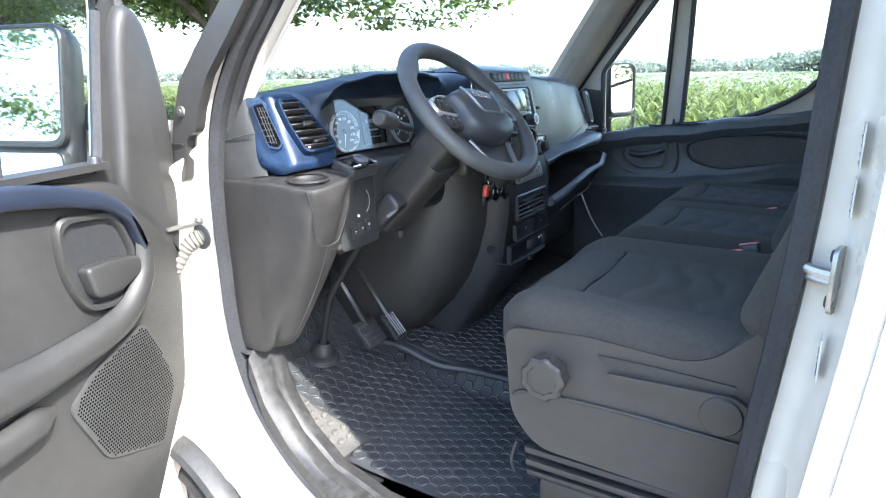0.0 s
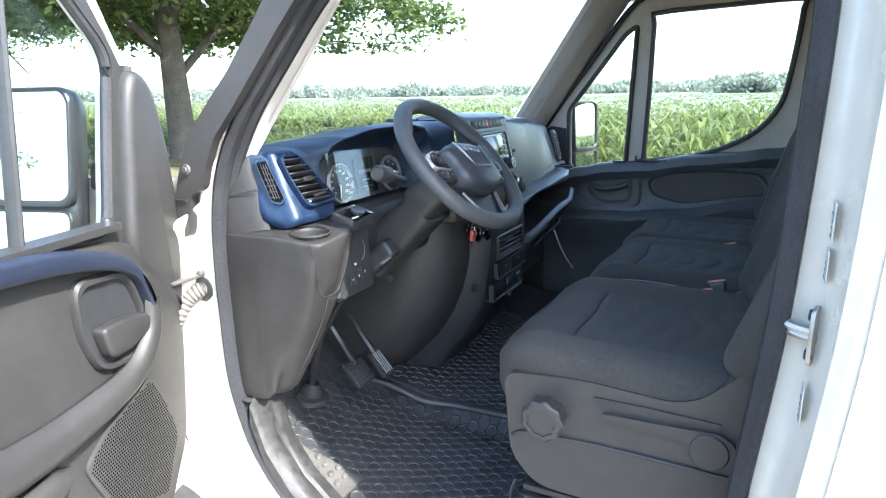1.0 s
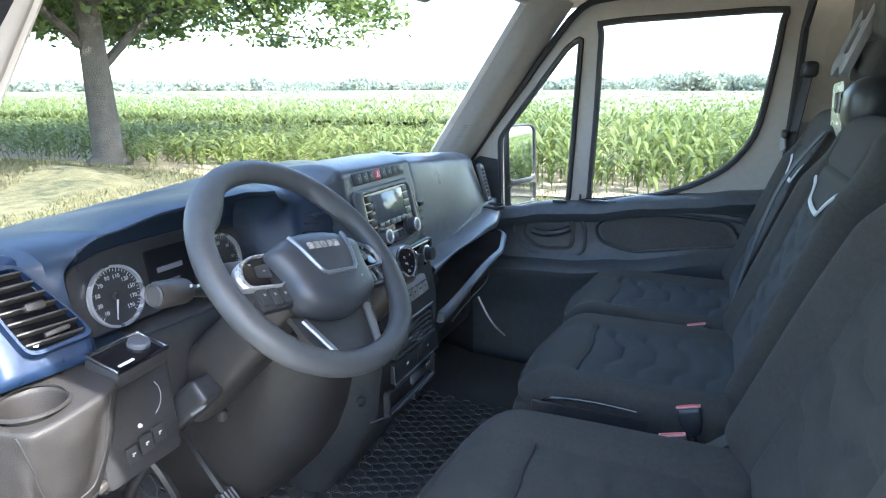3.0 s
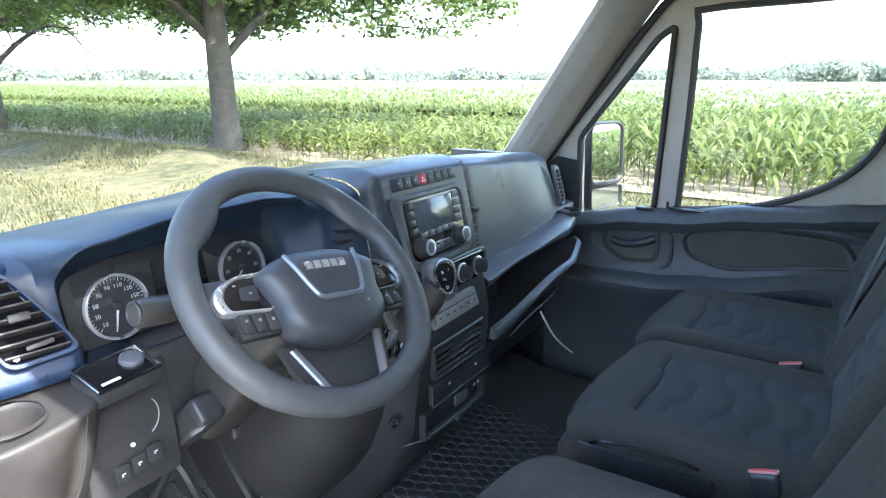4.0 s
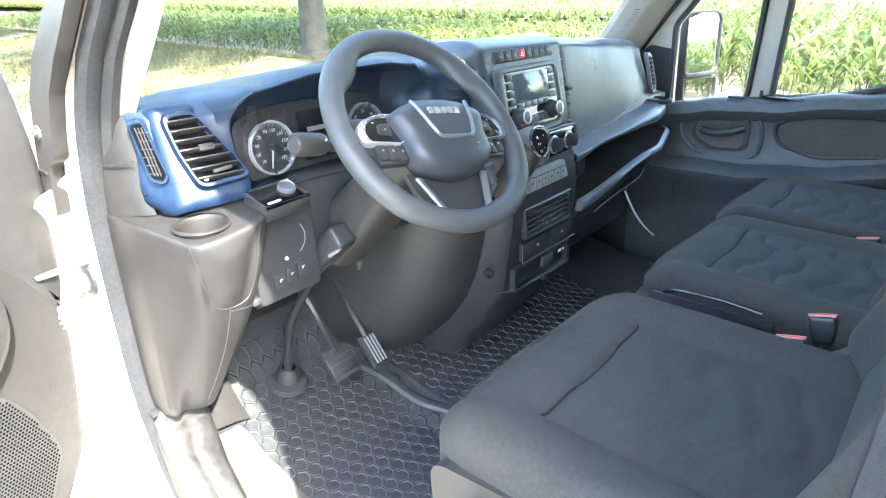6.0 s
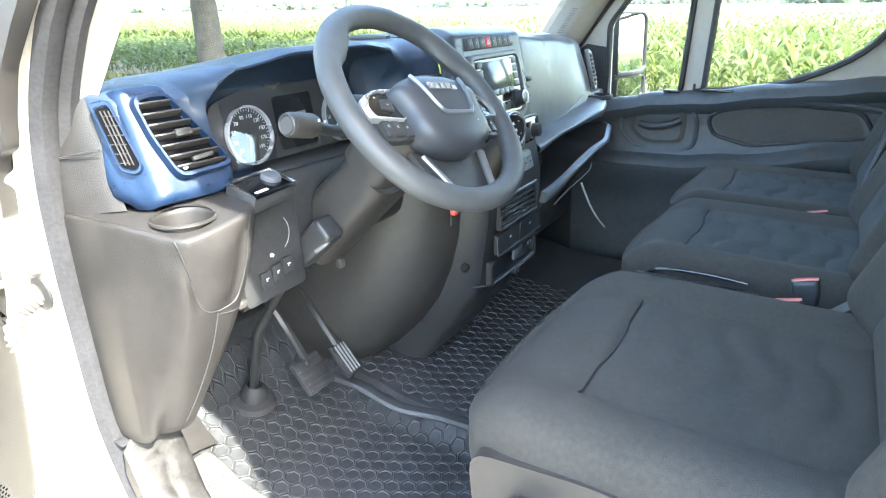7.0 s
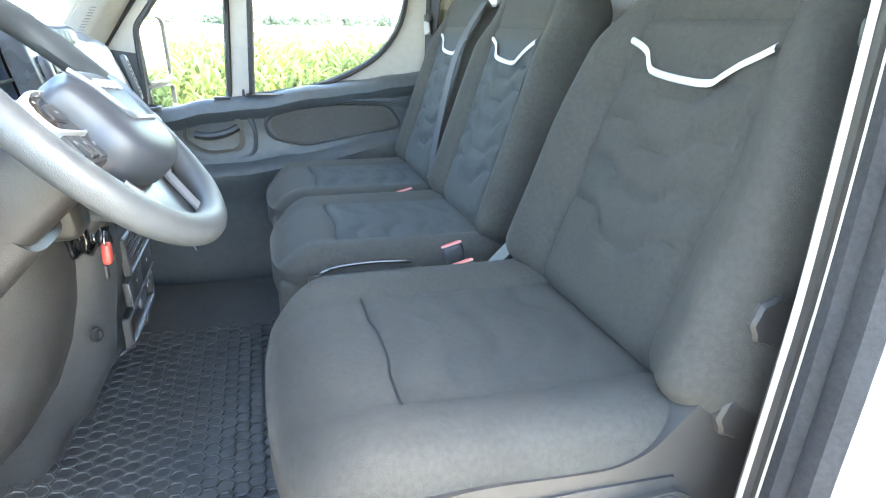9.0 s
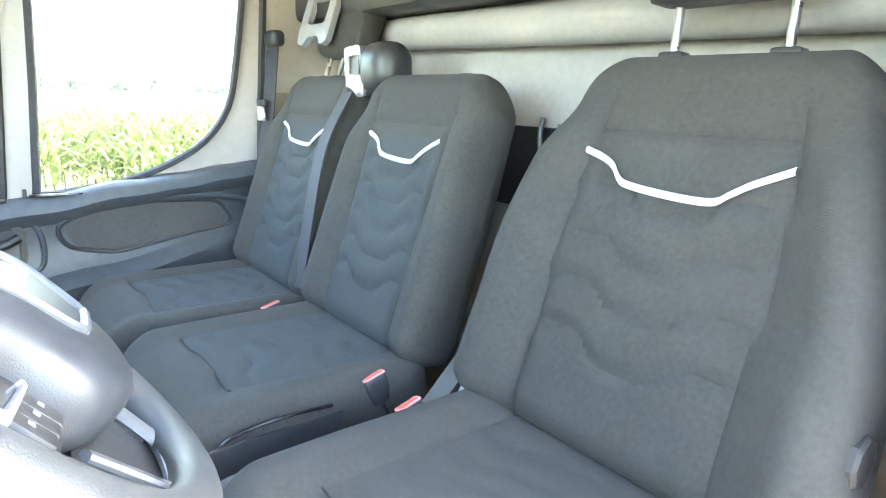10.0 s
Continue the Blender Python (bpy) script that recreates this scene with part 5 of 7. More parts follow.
part("key_row_base", plate(rounded([(-0.084, -0.024), (0.098, -0.022), (0.080, 0.024), (-0.098, 0.022)], 0.008, 4), 0.010, BM2 @ Matrix.Translation((0, 0, -0.003)), bevel=0.003), KEYGREY, hv, "dull silver key row")
# black plate whose colour gives the shade between the keys
part("key_row_shadow", box((0.0, -0.004, 0.0065), (0.158, 0.026, 0.002), 0, BM2), BLACK, hv)
for k in range(6):
    part("key", box((-0.066 + 0.0262 * k, -0.004, 0.009), (0.0245, 0.023, 0.006), 0.002, BM2), KEYGREY, hv)
    part("key_icon", bars(bmesh.new(), [((-0.066 + 0.0262 * k, -0.002, 0.0123), (0.006, 0.004, 0.0005))], BM2), BLACK, hv)
T1, T2, T3 = fascia(-0.020, 1.256), fascia(-0.005, 1.188), fascia(-0.02, 1.125)
part("slot_tray", ring(rounded([(-0.102, -0.034), (0.100, -0.034), (0.094, 0.036), (-0.104, 0.036)], 0.006), rounded([(-0.095, -0.028), (0.093, -0.028), (0.088, 0.030), (-0.097, 0.030)], 0.004), 0.012, T1 @ Matrix.Translation((0, 0, -0.004)), 0.002), BLACK, dash, "black slotted tray")
part("slot_tray_back", box((-0.003, 0, -0.001), (0.19, 0.06, 0.003), 0, T1), GLOSSY, dash)
for k in range(4):
    part("slot_rib", box((-0.003, -0.020 + 0.013 * k, 0.003), (0.184, 0.0035, 0.007), 0.001, T1), DARK, dash)
part("slot_marks", bars(bmesh.new(), [((-0.030 + 0.017 * k, -0.006 - 0.012 * (k % 2), 0.007), (0.009, 0.003, 0.0006)) for k in range(4)], T1), DIM, dash)
for s in (-1, 1):
    part("tray_door", box((s * 0.060, 0, 0.002), (0.117, 0.046, 0.012), 0.003, T2), BLACK, dash, "small black tray door")
    part("tray_mark", bars(bmesh.new(), [((s * 0.055, 0.004, 0.0084), (0.008, 0.005, 0.0006))], T2), MARK, dash)
part("tray_line", tube([T2 @ Vector((-0.119, 0.020, 0.007)), T2 @ Vector((-0.119, -0.024, 0.008)), T2 @ Vector((0.119, -0.024, 0.008))], 0.0015, 6), GREYSILVER, dash)
part("tray_line", tube([T1 @ Vector((-0.103, 0.038, 0.007)), T1 @ Vector((0.095, 0.038, 0.007))], 0.0022, 6), GREYSILVER, dash)
part("low_tray", ring(rounded([(-0.130, -0.030), (0.120, -0.030), (0.120, 0.030), (-0.130, 0.030)], 0.01), rounded([(-0.120, -0.022), (0.108, -0.022), (0.108, 0.024), (-0.120, 0.024)], 0.008), 0.014, T3 @ Matrix.Translation((0, 0, -0.004)), 0.003), BLACK, dash)
part("socket_plate", box((0.02, 0.006, 0.003), (0.05, 0.026, 0.008), 0.003, T3), SLATE, dash)
part("socket_mark", bars(bmesh.new(), [((0.075, 0.012, 0.006), (0.010, 0.007, 0.0006)), ((0.092, 0.012, 0.006), (0.005, 0.006, 0.0006))], T3), MARK, dash)
part("tray_line", tube([T3 @ Vector((-0.200, -0.002, 0.002)), T3 @ Vector((-0.130, -0.022, 0.008)), T3 @ Vector((0.0, -0.030, 0.010)), T3 @ Vector((0.118, -0.030, 0.008))], 0.0016, 6), GREYSILVER, dash)
part("tray_catch", box((0.005, -0.034, 0.008), (0.022, 0.016, 0.010), 0.003, T3), BLACK, dash)
part("side_socket", lathe([(0.012, 0), (0.012, 0.006), (0.008, 0.007), (0.007, 0.001), (0, 0.001)], axes((-0.190, 0.836, 1.150), (1, -0.5, 0), (0, 0, 1)), 18), BLACK, dash)

# centre vents beside the fascia
for k in range(10):
    z = 1.442 + 0.0205 * k
    y = lerp_table([(1.435, 0.846), (1.48, 0.852), (1.58, 0.879), (1.63, 0.900)], z)[0]
    part("slat", box((0.135, y + 0.008, z), (0.034, 0.040, 0.0050), 0.0015, None), DARK, dash)
part("vent_tab", box((0.135, 0.846, 1.523), (0.024, 0.022, 0.011), 0.003), BLACK, dash)
for k in range(6):
    part("slat", box((-0.262 + 0.004 * k, 0.894 - 0.003 * k, 1.48 + 0.017 * k), (0.052, 0.024, 0.004), 0.001, None), BLACK, dash)

# lid edge, far vent and cup ring
FV = axes((0.700, 0.880, 1.492), (1, 0.02, 0), (0, 0.24, 1))
ov = rounded([(-0.016, 0.052), (0.010, 0.048), (0.020, -0.030), (0.010, -0.048), (-0.008, -0.050)], 0.01, 3)
part("far_vent_rim", ring(scaled(ov, 1.28), scaled(ov, 0.97), 0.012, FV @ Matrix.Translation((0, 0, 0.0)), 0.004), SLATE, dash)
part("far_vent_throat", plate(scaled(ov, 0.99), 0.004, FV), HOLESHADE, dash)
for k in range(7):
    part("slat", box((0, -0.038 + 0.0125 * k, 0.008), (0.028, 0.003, 0.008), 0.0008, FV), DARK, dash)
part("lid_seam", tube(spline([(0.172, 0.893, 1.60), (0.178, 0.872, 1.52), (0.182, 0.853, 1.42), (0.20, 0.848, 1.375), (0.34, 0.850, 1.388), (0.50, 0.855, 1.408), (0.62, 0.867, 1.432)], 5), 0.003, 6), BLACK, dash)
brow, shelf = [], []
for i in range(37):
    x = 0.128 + 0.732 * i / 36
    zt = lerp_table([(0.128, 1.380), (0.27, 1.389), (0.69, 1.409), (0.87, 1.412)], x)[0]
    zb = lerp_table([(0.10, 1.345), (0.30, 1.366), (0.56, 1.369), (0.71, 1.363), (0.87, 1.36)], x)[0]
    dy = 0.25 * max(0, x - 0.62) + 0.5 * max(0, x - 0.76)
    brow.append(spline([(x, 0.90 + dy, zt + 0.006), (x, 0.862 + dy, zt), (x, 0.832 + dy, zt - 0.003), (x, 0.808 + dy, zt - 0.012), (x, 0.800 + dy, (zt + zb) / 2 - 0.002), (x, 0.801 + dy, zb + 0.004), (x, 0.812 + dy, zb - 0.004), (x, 0.86 + dy, zb - 0.006)], 3))
    if x < 0.80:
        zl = lerp_table([(0.12, 1.253), (0.57, 1.298), (0.80, 1.322)], x)[0]
        lb = zl - lerp_table([(0.12, 0.030), (0.57, 0.012), (0.80, 0.010)], x)[0]
        shelf.append([Vector((x, y + dy, z)) for y, z in ((0.815, zb - 0.004), (0.97, zb - 0.02), (0.99, zl - 0.008), (0.81, zl - 0.016), (0.792, zl - 0.004), (0.786, zl - 0.006), (0.786, lb), (0.805, lb - 0.04), (0.84, lb - 0.085), (1.0, lb - 0.14))])
part("shelf_brow", loft(brow), SLATE, dash, "broad slate brow over the open shelf", sharp=60)
part("far_cup_ring", lathe([(0.046, -0.004), (0.045, 0.008), (0.039, 0.009), (0.036, 0.004), (0.034, -0.006), (0, -0.007)], Matrix.Translation((0.752, 0.862, 1.404)), 28), BLACK, dash, "dark cup holder ring")
part("brow_deck", block((0.085, 0.075, 0.015), 0.012, 6, None, Matrix.Translation((0.80, 0.960, 1.405))), SLATE, dash)
part("open_shelf", loft(shelf), DARK, dash, "open document shelf", sharp=50)
lipp = [(r[5] + r[6]) / 2 + Vector((0, -0.003, 0.0)) for r in shelf]
part("shelf_lip", loft([[r[4] + Vector((0, 0, 0.002)), r[5] + Vector((0, -0.006, 0.001)), r[5] + Vector((0, -0.010, -0.006)), r[6] + Vector((0, -0.009, 0.002)), r[6] + Vector((0, -0.002, -0.002)), r[6] + Vector((0, 0.012, -0.002))] for r in shelf], closed=True, caps=True), GREYSILVER, dash, "dull silver shelf lip")
part("under_shelf_line", tube(spline([(0.24, 0.800, 1.184), (0.36, 0.802, 1.199), (0.52, 0.802, 1.214), (0.60, 0.82, 1.22)], 4), 0.002, 6), GREYSILVER, dash)
for k in range(14):
    part("shelf_rib", box((0.150 + 0.010 * k, 0.868, 1.296 + 0.001 * k), (0.004, 0.02, 0.066), 0.001), DARK, dash)
part("shelf_rib_back", box((0.215, 0.884, 1.30), (0.15, 0.012, 0.09), 0.003), BLACK, dash)

# tunnel cover below the wheel
side_rows = []
for z, yf, xl in ((0.79, 1.19, -0.27), (0.84, 1.12, -0.30), (0.90, 1.05, -0.325), (0.98, 0.975, -0.34), (1.06, 0.920, -0.345), (1.14, 0.885, -0.345), (1.22, 0.862, -0.34), (1.30, 0.850, -0.33), (1.37, 0.86, -0.32)):
    side_rows.append(spline([(xl, 1.32, z), (xl - 0.005, yf + 0.16, z), (xl + 0.03, yf + 0.055, z), (xl + 0.10, yf, z), (xl + 0.22, yf - 0.012, z), (0.06, yf - 0.006, z), (0.12, yf + 0.04, z)], 4))
part("console_side", loft(side_rows), DARK, dash, "rounded charcoal console side", sharp=60)
part("far_underdash", block((0.36, 0.12, 0.10), 0.04, 8, None, Matrix.Translation((0.50, 1.08, 1.06))), BLACK, dash)

# white cable at the far footwell
cb = spline([(0.352, 0.765, 1.222), (0.368, 0.76, 1.195), (0.415, 0.755, 1.14), (0.480, 0.752, 1.085), (0.56, 0.75, 1.03)], 6)
solo("cable", tube(cb, 0.0028, 8), MARK, "thin pale cable hanging under the far dash", "cable")

# ---- gear lever ----
GAX, GAY, GAZ = -0.165, 0.846, 1.322   # where the gaiter meets the console
gl_t = thing("gear_lever", (-0.15, 0.82, 1.38), "dash-mounted gear lever with chrome-ringed oval plate", "gear lever")
GK = axes((-0.158, 0.735, 1.460), (0.80, -0.60, 0.08), (0.10, 0.30, 0.95))
part("boot", tube(spline([(-0.165, 0.835, 1.335), (-0.168, 0.800, 1.370), (-0.164, 0.768, 1.415), (-0.158, 0.750, 1.447)], 5), 0.030, 14, taper=lambda t: 1.12 - 0.22 * t), DARK, gl_t, "charcoal lever body")
pleats = []
for k in range(15):
    t = k / 14
    rr = 0.040 - 0.014 * t + 0.004 * math.sin(t * 17)
    pleats.append([Vector((GAX + 0.012 * t + rr * 1.25 * math.cos(a) * (1 + 0.10 * math.sin(5 * a + 4 * t)), GAY - 0.055 * t, GAZ + rr * math.sin(a) * (1 + 0.12 * math.sin(4 * a - 5 * t)))) for a in [2 * math.pi * q / 30 for q in range(30)]])
part("gaiter", loft(pleats, closed=True), GLOSSY, gl_t, "creased black leather gaiter", sharp=70)
part("grip", block((0.028, 0.041, 0.034), 0.024, 12, lambda p: Vector((p.x * (1 + 3.0 * p.y), p.y, p.z)), GK @ Matrix.Translation((0, -0.004, -0.0345))), GRIP, gl_t, "satin grey grip")
oval = [(0.018 * math.cos(a) * (1 + 0.25 * math.sin(a)), 0.029 * math.sin(a)) for a in [2 * math.pi * k / 30 for k in range(30)]]
part("plate_ring", ring(scaled(oval, 1.16), scaled(oval, 0.92), 0.007, GK @ Matrix.Translation((0, 0, 0.001)), 0.002), CHROME, gl_t, "chrome ring")
part("plate", plate(oval, 0.004, GK @ Matrix.Translation((0, 0, 0.001))), GLOSSY, gl_t)
for ch, px, py in (("R", -0.005, 0.010), ("N", -0.003, -0.003), ("D", 0.0, -0.018), ("+", 0.007, 0.013), ("-", 0.007, -0.010)):
    part("shift_letter", lettering(ch, 0.008, GK @ Matrix.Translation((px, py, 0.0055))), MARK, gl_t)

# ---- steering wheel ----
WM = axes((-0.508, 0.715, 1.551), (1, 0, 0), (0, 0.674, 0.739)) @ Matrix.Rotation(radians(-10), 4, "Z")
sw = thing("steering_wheel", (-0.508, 0.715, 1.551), "grey leather-grained steering wheel with thumb switches", "steering wheel")
R0 = 0.170
rim = []
for k in range(72):
    a = 2 * math.pi * k / 72
    x, y = R0 * math.cos(a), R0 * math.sin(a)
    if y < -0.120:
        y = -0.120 - (abs(y) - 0.120) * 0.84
    rim.append(Vector((x, y, 0)))
WHEELSKIN = material("grained_wheel_rim", (0.062, 0.066, 0.070), 0.46, vary=0.14, scale=6, bump=0.35, bump_scale=800)
rows = []
for k, p in enumerate(rim):
    a = 2 * math.pi * k / 72
    t = (rim[(k + 1) % 72] - rim[k - 1]).normalized()
    s = t.cross(Vector((0, 0, 1)))
    deg = math.degrees(a)
    thumb = sum(math.exp(-((deg - c) / 12) ** 4) for c in (40, 140))      # thumb rests bulge inwards
    palm = sum(math.exp(-((deg - c) / 20) ** 2) for c in (215, 325))
    ring_row = []
    for b in [2 * math.pi * j / 16 for j in range(16)]:
        inward = max(0.0, -math.cos(b))
        k2 = 1 + 0.10 * palm + 0.62 * thumb * inward
        ring_row.append(WM @ (p + s * 0.0180 * k2 * math.cos(b) + Vector((0, 0, 1)) * 0.0165 * math.sin(b)))
    rows.append(ring_row)
part("rim", loft(rows, closed=True, wrap=True), WHEELSKIN, sw, "grey grained rim")


HUB = material("hub_plastic", (0.042, 0.046, 0.054), 0.36, vary=0.12, scale=6, bump=0.25, bump_scale=900)


half_hub = [(0.0, 0.038), (0.030, 0.037), (0.058, 0.031), (0.080, 0.021), (0.092, 0.012), (0.088, -0.006), (0.081, -0.028), (0.080, -0.052), (0.071, -0.070), (0.050, -0.083), (0.022, -0.091)]
hub_line = [(p.x, p.y) for p in spline([(x, y, 0) for x, y in half_hub] + [(0, -0.093, 0)] + [(-x, y, 0) for x, y in half_hub[:0:-1]], 3, closed=True)]
hub_rows = [[WM @ Vector((x * k, -0.026 + (y + 0.026) * k, z)) for x, y in hub_line] for k, z in ((0.90, -0.016), (0.99, -0.004), (1.0, 0.008), (0.985, 0.019), (0.94, 0.028), (0.86, 0.0335), (0.70, 0.0375), (0.45, 0.040), (0.15, 0.041))]
part("airbag_cover", loft(hub_rows, closed=True, caps=True), HUB, sw, "dark moulded airbag cover", sharp=60)


def hub_top(x, y):
    """Height of the airbag cover near its middle."""
    k = max(abs(x) / 0.088, abs(y + 0.026) / 0.064)
    return lerp_table([(0.15, 0.041), (0.45, 0.040), (0.70, 0.0375), (0.86, 0.0335), (0.94, 0.028), (1.0, 0.010)], k)[0]


part("badge_bars", bars(bmesh.new(), [((-0.030 + 0.0132 * k, 0.006, 0.0405), (0.0095, 0.0105, 0.0025)) for k in range(5)], WM), SILVER, sw, "silver plain badge bars")
chev = spline([(x, y, hub_top(x, y) + 0.0006) for x, y in ((-0.056, 0.026), (-0.050, 0.004), (-0.038, -0.030), (-0.031, -0.038), (-0.024, -0.040), (0.024, -0.040), (0.031, -0.038), (0.038, -0.030), (0.050, 0.004), (0.056, 0.026))], 4)
part("chevron_line", tube([WM @ p for p in chev], 0.0034, 6), GREYSILVER, sw, "dull silver chevron line")
part("cover_print", bars(bmesh.new(), [((0.028, -0.052, 0.0385), (0.024, 0.003, 0.001)), ((0.032, -0.060, 0.0375), (0.010, 0.004, 0.001))], WM), DIM, sw)
for s in (-1, 1):
    part("spoke", block((0.040, 0.034, 0.012), 0.010, 8, None, WM @ Matrix.Translation((s * 0.112, -0.010, -0.010))), BLACK, sw)
    outer_b = rounded([(s * x, y) for x, y in ((0.074, 0.021), (0.112, 0.020), (0.142, 0.008), (0.152, -0.010), (0.146, -0.028), (0.078, -0.032))], 0.010, 4)
    inner_b = rounded([(s * x, y) for x, y in ((0.077, 0.0168), (0.110, 0.0155), (0.131, 0.0055), (0.138, -0.010), (0.134, -0.0235), (0.081, -0.0285))], 0.005, 4)
    part("switch_bezel", ring(outer_b, inner_b, 0.013, WM @ Matrix.Translation((0, 0, 0.0)), 0.003), SILVER if s < 0 else GREYSILVER, sw, "silver switch bezel")
    part("switch_pad", plate(inner_b, 0.010, WM @ Matrix.Translation((0, 0, 0.0)), bevel=0.0015), GLOSSY, sw)
    part("rocker", plate(rounded([(s * x, y) for x, y in ((0.092, 0.005), (0.114, 0.003), (0.118, -0.013), (0.094, -0.017))], 0.004, 3), 0.003, WM @ Matrix.Translation((0, 0, 0.0095)), bevel=0.001), BLACK, sw)
    part("pad_icon", bars(bmesh.new(), [((s * (0.088 + 0.0155 * k), -0.006 + 0.013 * ((k + 1) % 2), 0.0130 if k == 1 else 0.0105), (0.004, 0.0022, 0.0006)) for k in range(3)], WM), DIM, sw)
    part("button_base", box((s * 0.103, -0.044, -0.002), (0.056, 0.030, 0.014), 0.004, WM), BLACK, sw)
    for k in range(3):
        b = part("button", box((s * (0.086 + 0.0172 * k), -0.043 + 0.0015 * k, 0.004), (0.0162, 0.026, 0.010), 0.0025, WM), BLACK, sw)
        part("button_icon", bars(bmesh.new(), [((s * (0.086 + 0.0172 * k), -0.041 + 0.0015 * k, 0.0094), (0.0035, 0.0035, 0.0006))], WM), DIM, b)
    leg = [WM @ Vector(p) for p in ((s * 0.069, -0.080, -0.005), (s * 0.058, -0.108, -0.004), (s * 0.046, -0.138, -0.003), (s * 0.040, -0.146, -0.003))]
    part("lower_spoke", tube(spline(leg, 4), 0.0062, 8, flat=0.6), GREYSILVER, sw, "dull silver lower spoke")
    part("spoke_web", plate([(s * x, y) for x, y in ((0.064, -0.078), (0.084, -0.070), (0.078, -0.104), (0.060, -0.140), (0.046, -0.136))], 0.008, WM @ Matrix.Translation((0, 0, -0.016))), BLACK, sw)
part("lower_spoke_bridge", tube([WM @ Vector((x, -0.146 - 0.003 * (1 - (x / 0.042) ** 2), -0.003)) for x in [-0.042 + 0.084 * k / 8 for k in range(9)]], 0.0062, 8, flat=0.6), GREYSILVER, sw)
part("lower_filler", plate([(-0.066, -0.076), (0.066, -0.076), (0.046, -0.150), (-0.046, -0.150)], 0.006, WM @ Matrix.Translation((0, 0, -0.016))), BLACK, sw)

# ---- steering column ----
col = thing("steering_column", (-0.508, 0.86, 1.42), "charcoal steering column shroud with stalks", "steering column")
CM = axes((-0.508, 0.715, 1.551), (1, 0, 0), (0, 0.674, 0.739))  # column axis along local z


def column_loop(d, w, h, low):
    return [CM @ Vector((w * math.copysign(abs(math.cos(a)) ** 0.55, math.cos(a)), low + h * math.copysign(abs(math.sin(a)) ** 0.55, math.sin(a)), d)) for a in [2 * math.pi * j / 28 for j in range(28)]]


part("shroud", loft([column_loop(-0.03 - 0.015 * k, 0.056 + 0.012 * math.sin(math.pi * k / 9), 0.046, -0.006) for k in range(8)], closed=True, caps=True), DARK, col, "charcoal front shroud")
part("rear_cover", loft([column_loop(-0.128 - 0.024 * k, 0.062 - 0.001 * k, 0.046 + 0.001 * k, -0.016) for k in range(10)], closed=True, caps=True), DARK, col, "charcoal rear column cover")
part("adjuster_box", block((0.022, 0.022, 0.052), 0.010, 8, None, CM @ Matrix.Translation((-0.072, -0.040, -0.285))), BLACK, col)
part("adjuster_lever", tube([CM @ Vector((-0.092, -0.058, -0.275)), CM @ Vector((-0.088, -0.060, -0.250)), CM @ Vector((-0.082, -0.056, -0.238))], 0.004, 8), GREYSILVER, col, "dull silver adjuster lever")
part("lever_tip", block((0.008, 0.006, 0.010), 0.004, 5, None, Matrix.Translation((-0.492, 0.925, 1.255))), DARK, col)
part("ignition_cover", block((0.032, 0.04, 0.028), 0.016, 8, None, Matrix.Translation((-0.425, 0.795, 1.425))), DARK, col)
stalk = [Vector((-0.565, 0.835, 1.515)), Vector((-0.60, 0.832, 1.523)), Vector((-0.635, 0.828, 1.535)), Vector((-0.69, 0.822, 1.546))]
part("stalk", tube(stalk[:3], 0.009, 10), BLACK, col)
part("stalk_knob", tube([stalk[2].lerp(stalk[3], t) for t in (0, 0.1, 0.5, 0.9, 1)], 0.0175, 18, taper=lambda t: (0.9, 1.0, 1.02, 1.0, 0.86)[int(round(t * 4))]), DARK, col, "dark stalk end")
part("stalk_ring", lathe([(0.0115, 0.001), (0.0135, 0.0025), (0.0155, 0.001)], axes(stalk[3], (0, 1, 0.1), (0.1, -0.05, 1)) @ Matrix.Rotation(math.pi, 4, "X"), 20), BLACK, col)
part("stalk_marks", bars(bmesh.new(), [((-0.640, 0.811, 1.545), (0.004, 0.001, 0.004)), ((-0.626, 0.813, 1.541), (0.004, 0.001, 0.004))]), MARK, col)
part("right_stalk", tube(spline([(-0.45, 0.80, 1.44), (-0.38, 0.755, 1.41), (-0.335, 0.735, 1.395), (-0.315, 0.735, 1.41), (-0.325, 0.74, 1.45)], 5), 0.0085, 8), GREYSILVER, col, "satin grey lever")
shaft = [Vector((-0.512, 0.99, 1.29)), Vector((-0.514, 1.15, 1.06)), Vector((-0.510, 1.205, 0.86))]
part("shaft", tube(shaft, 0.010, 10), BLACK, col)
part("shaft_boot", lathe([(0.05, 0), (0.045, 0.012), (0.03, 0.016), (0.028, 0.035), (0.016, 0.05)], Matrix.Translation((-0.510, 1.200, 0.868)) @ Matrix.Rotation(radians(14), 4, "X"), 20), RUBBER, col)

kf = thing("key_fob", (-0.385, 0.752, 1.37), "red rubber key fob hanging from the ignition", "key")
part("ring", tube([Vector((-0.375 + 0.009 * math.cos(a), 0.75, 1.375 + 0.010 * math.sin(a))) for a in [2 * math.pi * k / 14 for k in range(14)]], 0.0013, 5, closed=True, up=(0, 1, 0)), CHROME, kf)
part("fob", block((0.009, 0.006, 0.015), 0.005, 6, None, Matrix.Translation((-0.372, 0.752, 1.354)) @ Matrix.Rotation(radians(8), 4, "Y")), RED, kf)
part("key_blade", box((-0.376, 0.755, 1.330), (0.012, 0.004, 0.02), 0.002), BLACK, kf)

